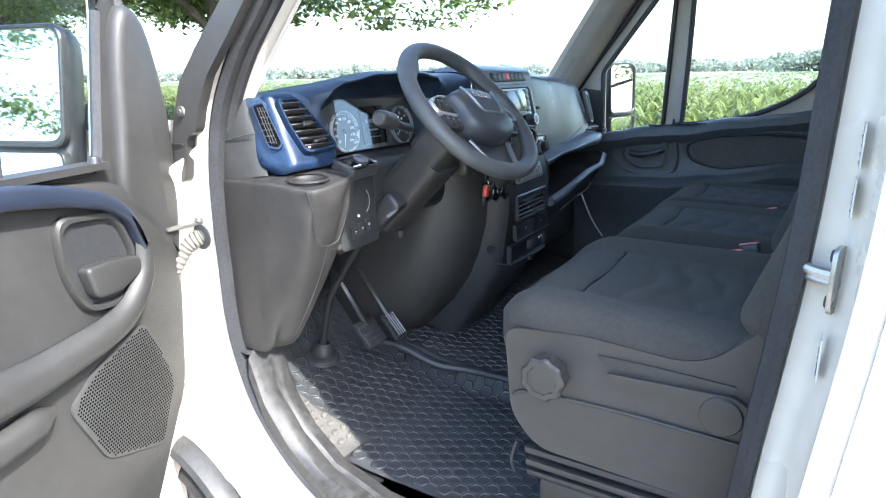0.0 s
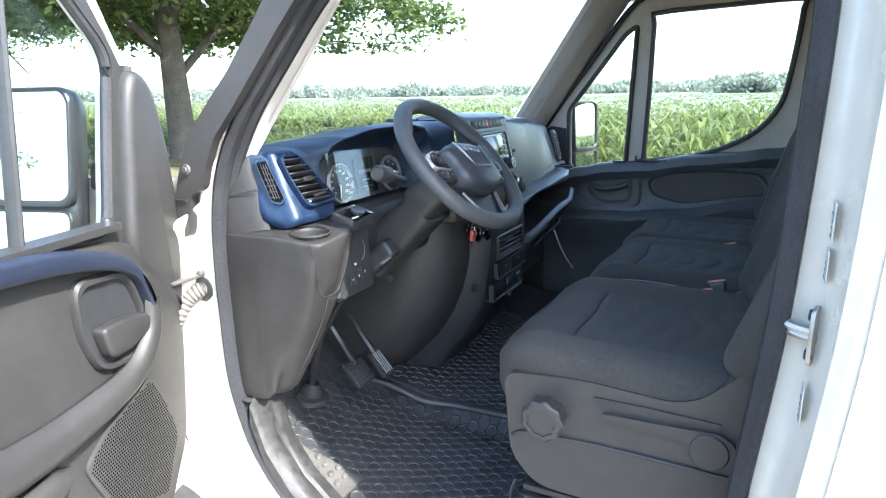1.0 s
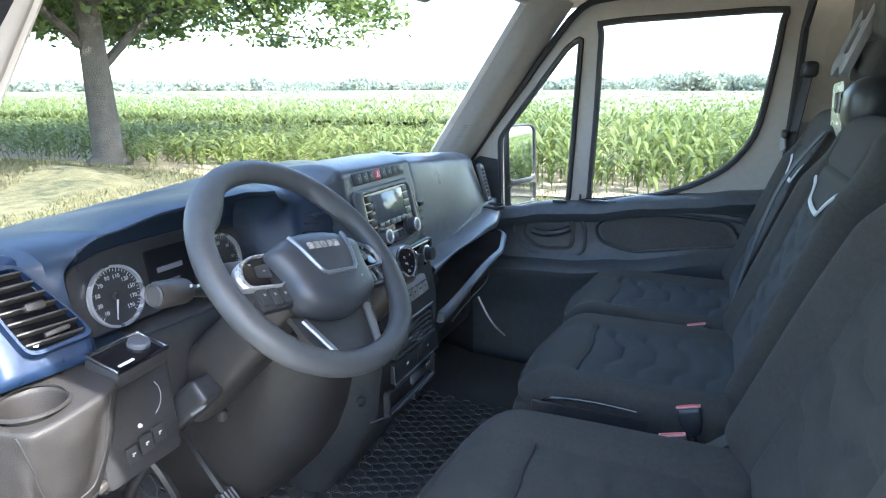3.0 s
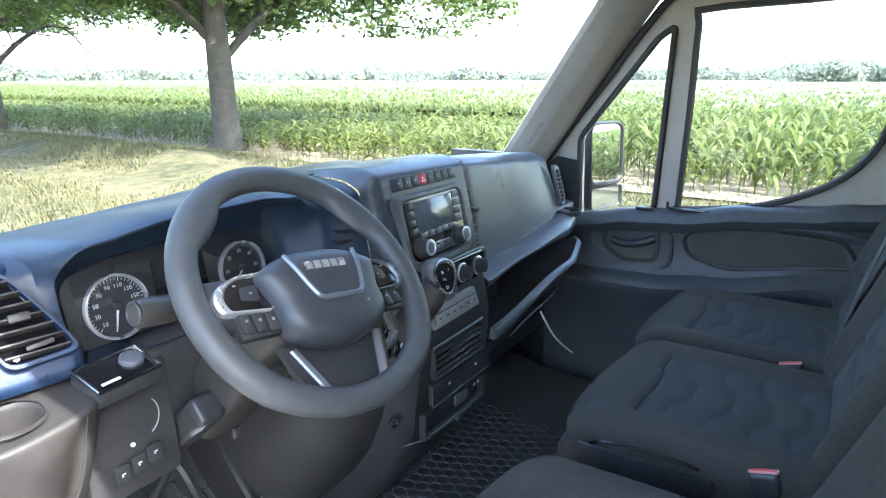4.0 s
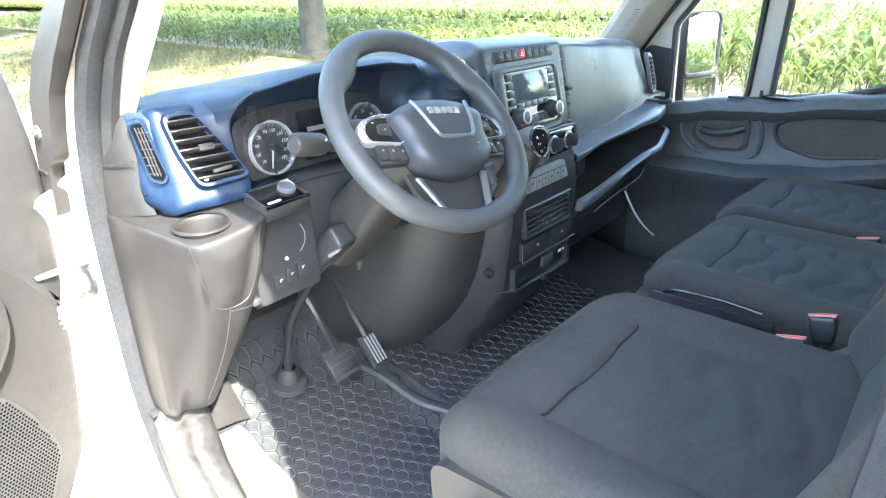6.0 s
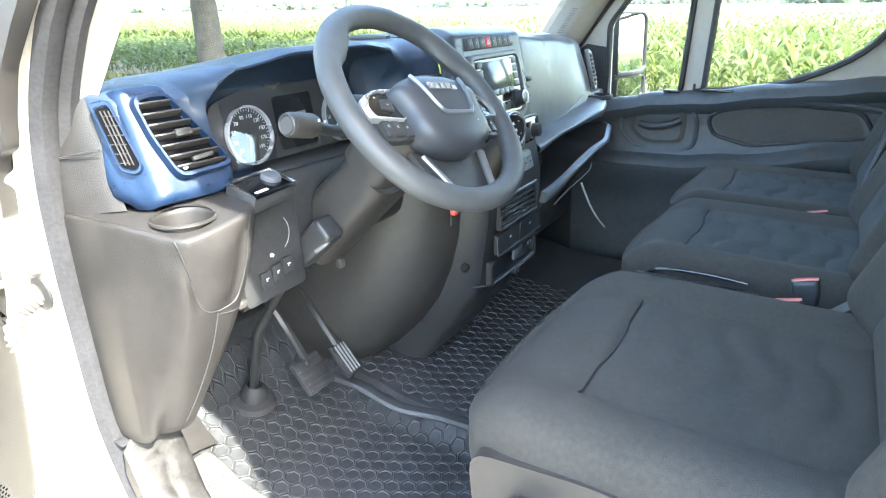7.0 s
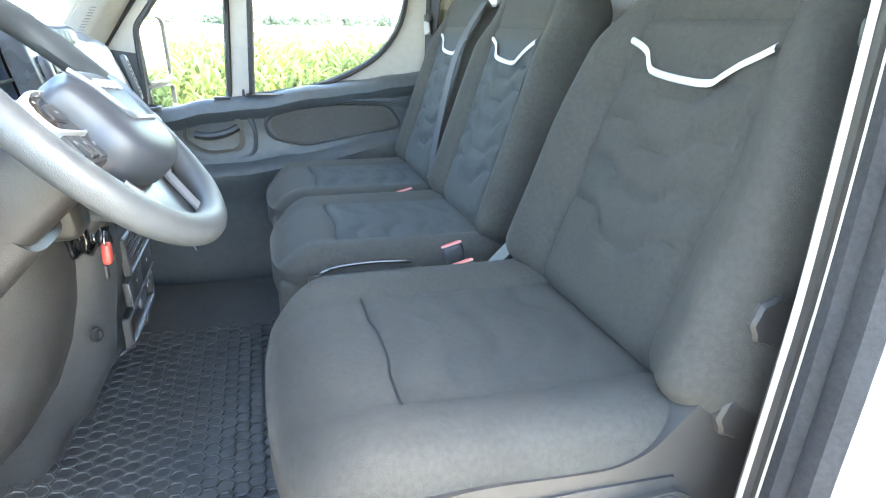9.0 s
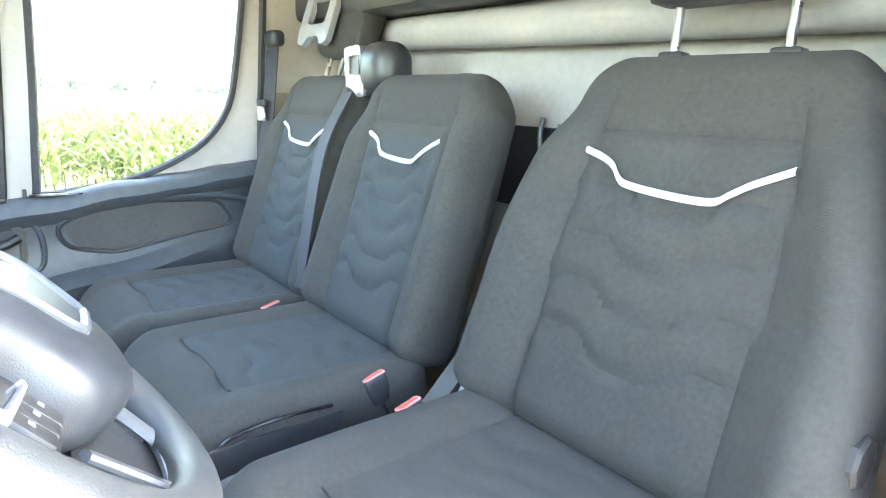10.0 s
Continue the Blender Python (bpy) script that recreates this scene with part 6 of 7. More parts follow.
# ---- pedals ----
def pedal(name, at, size, tilt, label, top):
    t = thing(name, at, label, "pedal")
    m = Matrix.Translation(at) @ Matrix.Rotation(radians(tilt), 4, "X")
    part("pad", box((0, 0, 0), (size[0], 0.016, size[1]), 0.005, m), RUBBER, t)
    for k in range(5):
        part("rib", box((0, -0.010, -size[1] * 0.40 + size[1] * 0.2 * k), (size[0] * 0.86, 0.006, size[1] * 0.09), 0.001, m), RUBBER, t)
    part("arm", tube(spline([Vector(at) + Vector((0, 0.01, 0.02)), Vector(at) + Vector((-0.005, 0.08, 0.12)), Vector(top)], 5), 0.009, 6), BLACK, t)
    return t


pedal("brake_pedal", (-0.441, 1.078, 0.943), (0.078, 0.080), -42, "ribbed black rubber brake pedal", (-0.50, 1.22, 1.20))
pedal("accelerator_pedal", (-0.345, 1.070, 0.930), (0.044, 0.085), -42, "ribbed black accelerator pedal", (-0.33, 1.22, 1.13))
acm = Matrix.Translation((-0.345, 1.070, 0.930)) @ Matrix.Rotation(radians(-42), 4, "X")
part("bright_ribs", bars(bmesh.new(), [((-0.014 + 0.0095 * k, -0.0145, 0.0), (0.003, 0.003, 0.07)) for k in range(4)], acm), DIM, bpy.data.objects["accelerator_pedal"], "worn rib edges")

# ---- floor mats ----
def mat_height(x, y):
    z = lerp_table([(0.0, 0.776), (0.8, 0.776), (0.92, 0.782), (1.05, 0.806), (1.16, 0.844), (1.22, 0.880), (1.29, 0.970), (1.31, 1.05)], y)[0]
    return z + 0.050 * smoothstep(-0.345, -0.27, x)


def floor_mat(name, x0, x1, y0, y1, skip, label):
    t = thing(name, ((x0 + x1) / 2, (y0 + y1) / 2, 0.776), label, "floor mat")
    nx, ny = 24, 40
    bm = loft([[Vector((x0 + (x1 - x0) * i / nx, y0 + (y1 - y0) * j / ny, mat_height(x0 + (x1 - x0) * i / nx, y0 + (y1 - y0) * j / ny) + 0.004)) for j in range(ny + 1)] for i in range(nx + 1)])
    part("sheet", bm, MAT, t)
    hexes = bmesh.new()
    r = 0.0185
    j = 0
    y = y0 + 0.03
    while y < y1 - 0.02:
        x = x0 + 0.03 + (r * 0.9 if j % 2 else 0)
        while x < x1 - 0.02:
            if not skip(x, y):
                o = [Vector((x + r * 1.035 * math.cos(a), y + r * 1.035 * math.sin(a), 0)) for a in [radians(30 + 60 * k) for k in range(6)]]
                i2 = [Vector((x + r * 0.82 * math.cos(a), y + r * 0.82 * math.sin(a), 0)) for a in [radians(30 + 60 * k) for k in range(6)]]
                lift = lambda q, h: Vector((q.x, q.y, mat_height(q.x, q.y) + h))
                loft([[lift(q, 0.003) for q in o], [lift(q, 0.0075) for q in o], [lift(q, 0.0075) for q in i2], [lift(q, 0.003) for q in i2]], closed=True, bm=hexes)
            x += r * 1.8
        y += r * 1.56
        j += 1
    h = part("honeycomb", hexes, MAT, t, "raised honeycomb ribs", normals=False)
    h["kind"] = "stuff"
    return t


floor_mat("floor_mat", -0.76, -0.285, 0.40, 1.30, lambda x, y: False, "black rubber floor mat with honeycomb ribs")
floor_mat("floor_mat", -0.288, 0.80, 0.40, 1.16, lambda x, y: x > 0.45, "black honeycomb rubber mat in the middle footwell")
edge = []
for k in range(13):   # a smooth rest for the foot beside the sill
    y = 0.905 + 0.260 * k / 12
    z = mat_height(-0.72, y)
    xr = -0.668
    edge.append([Vector((-0.800 + 0.03 * smoothstep(1.0, 1.19, y), y, z + 0.016)), Vector((-0.74, y, z + 0.015)), Vector((-0.69, y, z + 0.0145)), Vector((xr - 0.006, y, z + 0.014)), Vector((xr, y, z + 0.011)), Vector((xr + 0.002, y, z + 0.003))])
solo("mat_border", loft(edge), DUSTY, "dusty pale border of the floor mat by the sill", "floor mat", kind="structure")
bead = bmesh.new()
for k in range(6):
    y = 0.950 + 0.030 * k
    for q in range(3):
        lathe([(0.0125, 0), (0.0118, 0.0028), (0.0095, 0.0042), (0, 0.0046)], Matrix.Translation((-0.755 + 0.030 * q + 0.014 * (k % 2), y, mat_height(-0.72, y) + 0.0145)) @ Matrix.Rotation(0.5, 4, "Z") @ Matrix.Diagonal((1, 0.62, 1, 1)), 10, bm=bead)
bd = part("border_bosses", bead, DUSTY, bpy.data.objects["mat_border"], normals=False)
bd["kind"] = "stuff"
# dark hump added past the mat border, where the floor lies in shadow
hump = loft([[Vector((x, y, z + 0.02 * (1 - ((x + 0.74) / 0.10) ** 2))) for x in (-0.84, -0.80, -0.76, -0.72, -0.68, -0.645)] for y, z in ((1.158, 0.862), (1.19, 0.885), (1.23, 0.93), (1.27, 1.0), (1.30, 1.09))])
solo("footwell_hump", hump, ENDTRIM, "dark plastic hump over the wheel arch, added for the footwell's shade", "trim", kind="structure")
fold = spline([(-0.36, 1.10, 0.885), (-0.345, 1.03, 0.872), (-0.33, 0.93, 0.838), (-0.30, 0.84, 0.828), (-0.29, 0.72, 0.826), (-0.285, 0.55, 0.826)], 5)
solo("mat_fold", tube(fold, 0.016, 8, flat=0.6), MAT, "raised fold where two rubber mats meet", "floor mat", kind="structure")


# ---- seats ----
def groove(d, width=0.006, depth=0.006):
    return -depth * math.exp(-(d / width) ** 2) * 1.3


def vee(u, k=1.0):
    """The curved quilting line: low in the middle, raised at the sides."""
    return 0.022 * k * smoothstep(0.03, 0.085, abs(u))


def inset_faces(bm, m, test):
    """Marks the faces of the sewn-in panel with the second material, then places the mesh."""
    bm.normal_update()
    for f in bm.faces:
        if test(f.calc_center_median(), f):
            f.material_index = 1
    bm.transform(m)
    return bm


def cushion(half, m, bolster=0.020, front_seam=0.11, ribs=(0.02, -0.05, -0.12), seam_x=0.135, n=60, depth=0.006):
    """A seat cushion; local x across, y forwards, z up."""
    bend = cushion_bend(half, bolster, front_seam, ribs, seam_x, depth)
    return inset_faces(block(half, 0.045, n, bend), m, lambda c, f: f.normal.z > 0.5 and abs(c.x) < seam_x and c.y < front_seam + vee(c.x, 0.3))


def cushion_bend(half, bolster, front_seam, ribs, seam_x, depth):
    def bend(p):
        topness = smoothstep(0.2, 0.9, p.z / half[2])
        u, y = p.x, p.y
        b = bolster * smoothstep(seam_x - 0.02, seam_x + 0.06, abs(u)) - 0.006 * (1 - (u / half[0]) ** 2) * smoothstep(0.15, -0.15, y)
        g = 0.45 * groove(abs(u) - seam_x) * smoothstep(front_seam + 0.02, front_seam - 0.02, y) + groove(y - front_seam - vee(u, 0.3)) * smoothstep(seam_x + 0.01, seam_x - 0.01, abs(u))
        for r in ribs:
            g += groove(y - r - vee(u, 1.4), 0.010, depth) * smoothstep(seam_x, seam_x - 0.03, abs(u))
        drop = -0.035 * smoothstep(half[1] * 0.55, half[1], y) ** 1.5
        p.z += topness * (b + g + drop)
        p.x *= 1 - 0.05 * smoothstep(0.0, half[1], y) * (1 - topness * 0.4)
        nose = max(0.0, (y / half[1] - 0.55) / 0.45)
        p.x *= 1 - 0.11 * min(1.0, nose) ** 2.2          # corners rounded in plan
        p.y -= 0.028 * abs(u / half[0]) ** 3 * min(1.0, nose)
        p.z += 0.007 * topness * (1 - (u / half[0]) ** 2) * (1 - min(1.0, nose) ** 2)
        return p
    return bend


def cushion_seams(parent, half, m, bolster, front_seam, ribs, seam_x, depth):
    """Sewn lines laid in the cushion's grooves."""
    bend = cushion_bend(half, bolster, front_seam, ribs, seam_x, depth)
    lines = [[(seam_x * q / 12, front_seam + vee(seam_x * q / 12, 0.3)) for q in range(-12, 13)]]
    for line in lines:
        part("seam", tube([m @ (bend(Vector((u, y, half[2]))) + Vector((0, 0, 0.0034))) for u, y in line], 0.0016, 6), PIPING, parent)


def backrest(half, m, narrow=0.16, bolster=0.028, ribs=(), seam_x=0.125, head_seam=None, n=64, depth=0.007):
    """A backrest; local x across, y out of the front, z up."""
    def bend(p):
        front = smoothstep(0.2, 0.9, p.y / half[1])
        h = p.z / half[2]
        fade = smoothstep(half[2] * 0.75, half[2] * 0.35, p.z)
        b = bolster * smoothstep(seam_x, seam_x + 0.08, abs(p.x)) * fade
        g = groove(abs(p.x) - seam_x - 0.02 * smoothstep(-0.5, 0.8, h)) * smoothstep(half[2] * 0.95, half[2] * 0.6, p.z)
        if head_seam is not None:
            g += groove(p.z - head_seam) * smoothstep(seam_x + 0.03, seam_x, abs(p.x))
        for r in ribs:
            g += groove(p.z - r - vee(p.x, 1.5), 0.010, depth) * smoothstep(seam_x, seam_x - 0.02, abs(p.x))
        p.y += front * (b + g)
        p.x *= 1 - narrow * smoothstep(-0.2, 1.0, h) - 0.12 * smoothstep(0.70, 1.0, h) ** 2 + 0.02 * smoothstep(-0.3, -1, h)
        p.z -= 0.03 * smoothstep(0.6, 1.0, abs(p.x) / half[0]) * smoothstep(0.5, 1.0, h)
        return p
    return inset_faces(block(half, 0.05, n, bend), m, lambda c, f: f.normal.y > 0.5 and abs(c.x) < seam_x and (head_seam is None or c.z < head_seam - 0.03))


def badge(m, width, z, y, mat):
    """A silver strip sewn across the backrest."""
    pts = [(-0.5, 0.030), (-0.40, 0.022), (-0.33, 0.012), (-0.28, -0.004), (-0.22, -0.012), (0.0, -0.018), (0.20, -0.018), (0.27, -0.006), (0.34, 0.008), (0.42, 0.020), (0.5, 0.030)]
    path = spline([(x * width, y(x * width), z + dz) for x, dz in pts], 4)
    bm = bmesh.new()
    rows = []
    for p in path:
        rows.append([m @ (p + Vector((0, 0, 0.0052))), m @ (p + Vector((0, 0.003, 0.0028))), m @ (p + Vector((0, 0.003, -0.0028))), m @ (p + Vector((0, 0, -0.0052)))])
    return loft(rows, bm=bm)


def head_posts(parent, m, xs, z0, z1):
    for x in xs:
        part("headrest_post", tube([m @ Vector((x, -0.01, z0 + (z1 - z0) * t)) for t in (0, 0.5, 1)], 0.0065, 10), STEEL, parent, "steel headrest post")
        part("post_guide", block((0.020, 0.013, 0.007), 0.005, 5, None, m @ Matrix.Translation((x, -0.01, z0))), BLACK, parent)


# driver's seat
ds = thing("driver_seat", (-0.48, 0.28, 0.776), "charcoal cloth driver's seat with taupe plastic base", "seat", group="cab seats")
part("cushion", cushion((0.262, 0.252, 0.064), Matrix.Translation((-0.500, 0.312, 1.172)), 0.018, 0.095, (0.0, -0.06, -0.12, -0.18), 0.150, depth=0.0038), (FABRIC, FABRIC), ds, "charcoal woven cushion")
cushion_seams(ds, (0.262, 0.252, 0.064), Matrix.Translation((-0.500, 0.312, 1.172)), 0.018, 0.095, (0.0, -0.06, -0.12, -0.18), 0.150, 0.0038)
BK = Matrix.Translation((-0.500, -0.036, 1.486)) @ Matrix.Rotation(radians(20), 4, "X")
part("backrest", backrest((0.275, 0.062, 0.285), BK, 0.25, 0.035, (0.05, -0.02, -0.09, -0.16), 0.150, 0.165, depth=0.0065), (FABRIC, FABRIC), ds, "charcoal woven backrest")
part("reflective_badge", badge(BK @ Matrix.Rotation(math.pi, 4, "Z") @ Matrix.Diagonal((1, -1, 1, 1)), 0.290, 0.096, lambda x: 0.0655 + 0.03 * smoothstep(0.12, 0.2, abs(x)) * 0.5, REFLECT), REFLECT, ds, "silver reflective strip")
PM = Matrix.Translation((-0.487, -0.100, 1.486)) @ Matrix.Rotation(radians(3), 4, "X")
head_posts(ds, PM, (-0.080, 0.080), 0.276, 0.40)
part("headrest", block((0.135, 0.045, 0.09), 0.04, 10, None, PM @ Matrix.Translation((0, 0.0, 0.45))), FABRIC, ds)
part("headrest_foot", block((0.11, 0.030, 0.015), 0.010, 6, None, PM @ Matrix.Translation((0, 0.0, 0.358))), DARK, ds)
sidep = rounded([(0.507, 1.196), (0.492, 1.03), (0.44, 0.975), (0.02, 0.965), (0.02, 1.30), (0.06, 1.315), (0.165, 1.212), (0.21, 1.199), (0.36, 1.208)], 0.03, 4)
part("side_shell", plate(sidep, 0.045, YZ @ Matrix.Translation((0, 0, -0.765)), bevel=0.010, seg=3), TRIMGREY, ds, "taupe plastic side shell")
part("side_shell", plate(sidep, 0.04, YZ @ Matrix.Translation((0, 0, -0.245))), TRIMGREY, ds)
part("front_shell", box((-0.485, 0.49, 1.07), (0.46, 0.03, 0.15), 0.012), TRIMGREY, ds)
XM = axes((-0.766, 0.420, 1.130), (0, -1, 0), (0, 0, 1))
part("height_knob", lathe([(0.037, 0), (0.037, 0.020), (0.040, 0.024), (0.040, 0.034), (0.036, 0.038), (0.027, 0.039), (0.026, 0.036), (0, 0.036)], XM, 72, lobes=9, depth=-0.10), TRIMGREY, ds, "fluted grey adjuster knob")
part("shell_crease", tube(spline([(-0.766, 0.488, 1.070), (-0.767, 0.455, 1.084), (-0.767, 0.30, 1.090), (-0.767, 0.10, 1.086)], 5), 0.004, 8, flat=0.7), TRIMGREY, ds)
# no hollow here: the recess's shade is a black plate on the shell
slot = rounded([(0.340, 1.182), (0.316, 1.155), (0.135, 1.160), (0.128, 1.178), (0.246, 1.182)], 0.006, 3)
part("lever_slot", plate(slot, 0.004, YZ @ Matrix.Translation((0, 0, -0.7685))), BLACK, ds, "flat black plate for the shade in the recess above the lever")
lev = rounded([(0.320, 1.157), (0.311, 1.149), (0.185, 1.141), (0.168, 1.104), (0.150, 1.096), (0.120, 1.100), (0.104, 1.120), (0.108, 1.150), (0.130, 1.164)], 0.008, 4)
part("height_lever", plate(lev, 0.012, YZ @ Matrix.Translation((0, 0, -0.776)) , bevel=0.0), TRIMGREY, ds, "long taupe lever")
part("lever_disc", lathe([(0.031, 0), (0.031, 0.004), (0.029, 0.006), (0, 0.006)], axes((-0.774, 0.145, 1.130), (0, -1, 0), (0, 0, 1)), 28), TRIMGREY, ds)
for y, z in ((0.045, 1.36), (0.065, 1.25)):
    part("backrest_knob", lathe([(0.030, 0), (0.030, 0.022), (0.026, 0.026), (0, 0.026)], axes((-0.752, y, z), (0, -1, 0), (0, 0, 1)), 30, lobes=8, depth=-0.10), TRIMGREY, ds, "fluted tilt knob")
tear = bmesh.new()
for k in range(5):
    y = 0.350 - 0.011 * k
    tube([Vector((-0.7405, y, 1.2155 - 0.0016 * k)), Vector((-0.7415, y - 0.005, 1.2165 - 0.0016 * k)), Vector((-0.7405, y - 0.010 + 0.003 * (k % 2), 1.2145 - 0.0016 * k))], 0.0011 - 0.0003 * (k % 2), 5, bm=tear)
part("tear", tear, DIM, ds, "worn pale tear in the cover")
for k, z in enumerate((0.955, 0.925, 0.90)):
    part("slide_rail", box((-0.74 + 0.006 * k, 0.22, z), (0.03, 0.50, 0.014), 0.004), BLACK if k != 1 else TRIMGREY, ds)
part("seat_box", box((-0.485, 0.22, 0.835), (0.50, 0.46, 0.125), 0.015), TRIMGREY, ds, "taupe seat box")
part("mount_panel", plate(rounded([(0.03, 0.79), (0.36, 0.79), (0.34, 0.87), (0.05, 0.88)], 0.02), 0.006, YZ @ Matrix.Translation((0, 0, -0.742))), TRIMGREY, ds)
part("wire_loop", tube(spline([(-0.742, 0.49, 0.96), (-0.745, 0.50, 0.92), (-0.74, 0.495, 0.89)], 4), 0.003, 6), BLACK, ds)
for s in (-1, 1):
    part("tilt_bracket", plate(rounded([(0.20, 1.185), (0.16, 1.20), (0.03, 1.31), (-0.02, 1.36), (-0.04, 1.30), (0.0, 1.18)], 0.015, 3), 0.012, YZ @ Matrix.Translation((0, 0, -0.755 if s < 0 else -0.222)), bevel=0.003), DARK, ds)

# passenger bench
bs = thing("bench_seat", (0.32, 0.28, 0.776), "charcoal cloth double passenger bench", "seat", group="cab seats")
for cx, w in ((0.105, 0.222), (0.550, 0.215)):
    part("cushion", cushion((w, 0.240, 0.068), Matrix.Translation((cx, 0.305, 1.158)), 0.014, 0.10, (0.03, -0.04, -0.11, -0.17), 0.135, 58, depth=0.0055), (FABRIC, INSERT), bs, "charcoal woven cushion")
    cushion_seams(bs, (w, 0.240, 0.068), Matrix.Translation((cx, 0.305, 1.158)), 0.014, 0.10, (0.03, -0.04, -0.11, -0.17), 0.135, 0.0055)
    BB = Matrix.Translation((cx, -0.018, 1.470)) @ Matrix.Rotation(radians(19), 4, "X")
    part("backrest", backrest((w + 0.002, 0.058, 0.280), BB, 0.08, 0.026, (0.055, 0.0, -0.06, -0.12, -0.18), 0.125, 0.165, 62), (FABRIC, INSERT), bs, "quilted charcoal backrest")
    part("reflective_badge", badge(BB @ Matrix.Rotation(math.pi, 4, "Z") @ Matrix.Diagonal((1, -1, 1, 1)), 0.250, 0.104, lambda x: 0.0615, REFLECT), REFLECT, bs, "silver reflective strip")
part("bench_base", box((0.325, 0.26, 0.94), (0.80, 0.42, 0.32), 0.03), BLACK, bs)
part("front_valance", block((0.42, 0.025, 0.10), 0.02, 8, None, Matrix.Translation((0.325, 0.51, 1.07))), FABRIC, bs)
part("cubby_rim", tube(spline([(-0.118, 0.48, 1.175), (-0.122, 0.44, 1.205), (-0.122, 0.36, 1.212), (-0.122, 0.28, 1.208)], 5), 0.003, 8), GLOSSY, bs, "black glossy edge strip")
part("cubby_dark", box((-0.125, 0.37, 1.165), (0.008, 0.22, 0.06), 0.002), BLACK, bs)
# far headrest with open grey frame, and its posts
HB = Matrix.Translation((0.575, -0.018, 1.470)) @ Matrix.Rotation(radians(19), 4, "X")
head_posts(bs, HB, (0.015, 0.085), 0.283, 0.36)
fr_o = rounded([(-0.082, -0.075), (-0.045, -0.082), (-0.028, -0.058), (0.034, -0.058), (0.052, -0.082), (0.092, -0.075), (0.088, 0.16), (-0.078, 0.16)], 0.02, 4)
fr_i = rounded([(-0.050, -0.012), (-0.046, -0.020), (-0.030, -0.024), (0.036, -0.024), (0.052, -0.020), (0.056, -0.012), (0.054, 0.125), (-0.048, 0.125)], 0.014, 4)
part("headrest", block((0.12, 0.040, 0.11), 0.035, 10, None, HB @ Matrix.Translation((0.01, -0.005, 0.45))), FABRIC, bs)
FH = HB @ Matrix.Translation((0.075, 0.048, 0.43)) @ Matrix(((1, 0, 0, 0), (0, 0, 1, 0), (0, 1, 0, 0), (0, 0, 0, 1)))
part("headrest_frame", ring(fr_o, fr_i, 0.022, FH, 0.006), KEYGREY, bs, "pale grey plastic frame with openings")
part("frame_bar", box((0.003, 0.052, 0.008), (0.105, 0.020, 0.014), 0.004, FH), KEYGREY, bs)
head_posts(bs, Matrix.Translation((0.105, -0.018, 1.470)) @ Matrix.Rotation(radians(19), 4, "X"), (-0.06,), 0.283, 0.290)

# belt tower between the bench backs
bt = thing("belt_guide", (0.36, -0.06, 1.69), "black shoulder belt tower with silver guide", "seat belt")
part("tower", block((0.065, 0.05, 0.06), 0.045, 10, None, Matrix.Translation((0.315, -0.095, 1.755))), BLACK, bt)
part("guide", ring(rounded([(-0.030, -0.055), (0.030, -0.055), (0.034, 0.055), (-0.022, 0.062)], 0.012, 3), rounded([(-0.018, -0.005), (0.018, -0.005), (0.02, 0.036), (-0.012, 0.040)], 0.008, 3), 0.03, axes((0.372, -0.045, 1.745), (1, 0.2, 0), (0, 0.05, 1)), 0.006), SILVER, bt, "silver belt guide")
part("guide_slot", box((0.372, -0.05, 1.762), (0.04, 0.01, 0.045)), BLACK, bt)


def strap(name, pts, width, parent=None, label="", out=(0, -1, 0), mat=BELT):
    path = spline(pts, 6)
    rows = []
    for i, p in enumerate(path):
        t = (path[min(i + 1, len(path) - 1)] - path[max(0, i - 1)]).normalized()
        s = t.cross(Vector(out)).normalized()
        nn = Vector(out).normalized() * 0.0012
        rows.append([p + s * width / 2 + nn, p - s * width / 2 + nn, p - s * width / 2 - nn, p + s * width / 2 - nn])
    return part(name, loft(rows, closed=True, caps=True), mat, parent, label)


fb = thing("seat_belt", (0.80, -0.05, 1.2), "dark seat belt hanging at the far pillar", "seat belt", group="seat belts")
strap("webbing", [(0.80, -0.03, 1.83), (0.802, -0.005, 1.6), (0.80, 0.03, 1.40), (0.79, 0.06, 1.22)], 0.048, fb, "", (-0.35, 1, 0))
part("loop_cover", block((0.035, 0.02, 0.022), 0.014, 6, None, Matrix.Translation((0.79, -0.03, 1.84))), BLACK, fb)
part("tongue", plate(rounded([(-0.018, -0.02), (0.018, -0.02), (0.014, 0.02), (-0.014, 0.02)], 0.006), 0.004, axes((0.802, 0.012, 1.635), (1, 0.3, 0), (0, 0.1, 1))), SILVER, fb, "bright belt tongue")
part("tongue_sleeve", block((0.026, 0.008, 0.012), 0.006, 5, None, Matrix.Translation((0.802, 0.008, 1.665))), BLACK, fb)
mb = thing("seat_belt", (0.36, -0.02, 1.2), "dark seat belt running down the middle seat back", "seat belt", group="seat belts")
strap("webbing", [(0.372, -0.028, 1.70), (0.36, 0.045, 1.58), (0.345, 0.095, 1.40), (0.33, 0.125, 1.26)], 0.046, mb, "", (0, 1, 0.35))
lb = thing("seat_belt", (-0.80, 0.0, 1.1), "dark seat belt on the pillar beside the driver's seat", "seat belt", group="seat belts")
strap("webbing", [(-0.775, -0.02, 1.86), (-0.800, 0.0, 1.55), (-0.815, 0.015, 1.25), (-0.82, 0.03, 0.95)], 0.048, lb, "", (0.4, 1, 0))
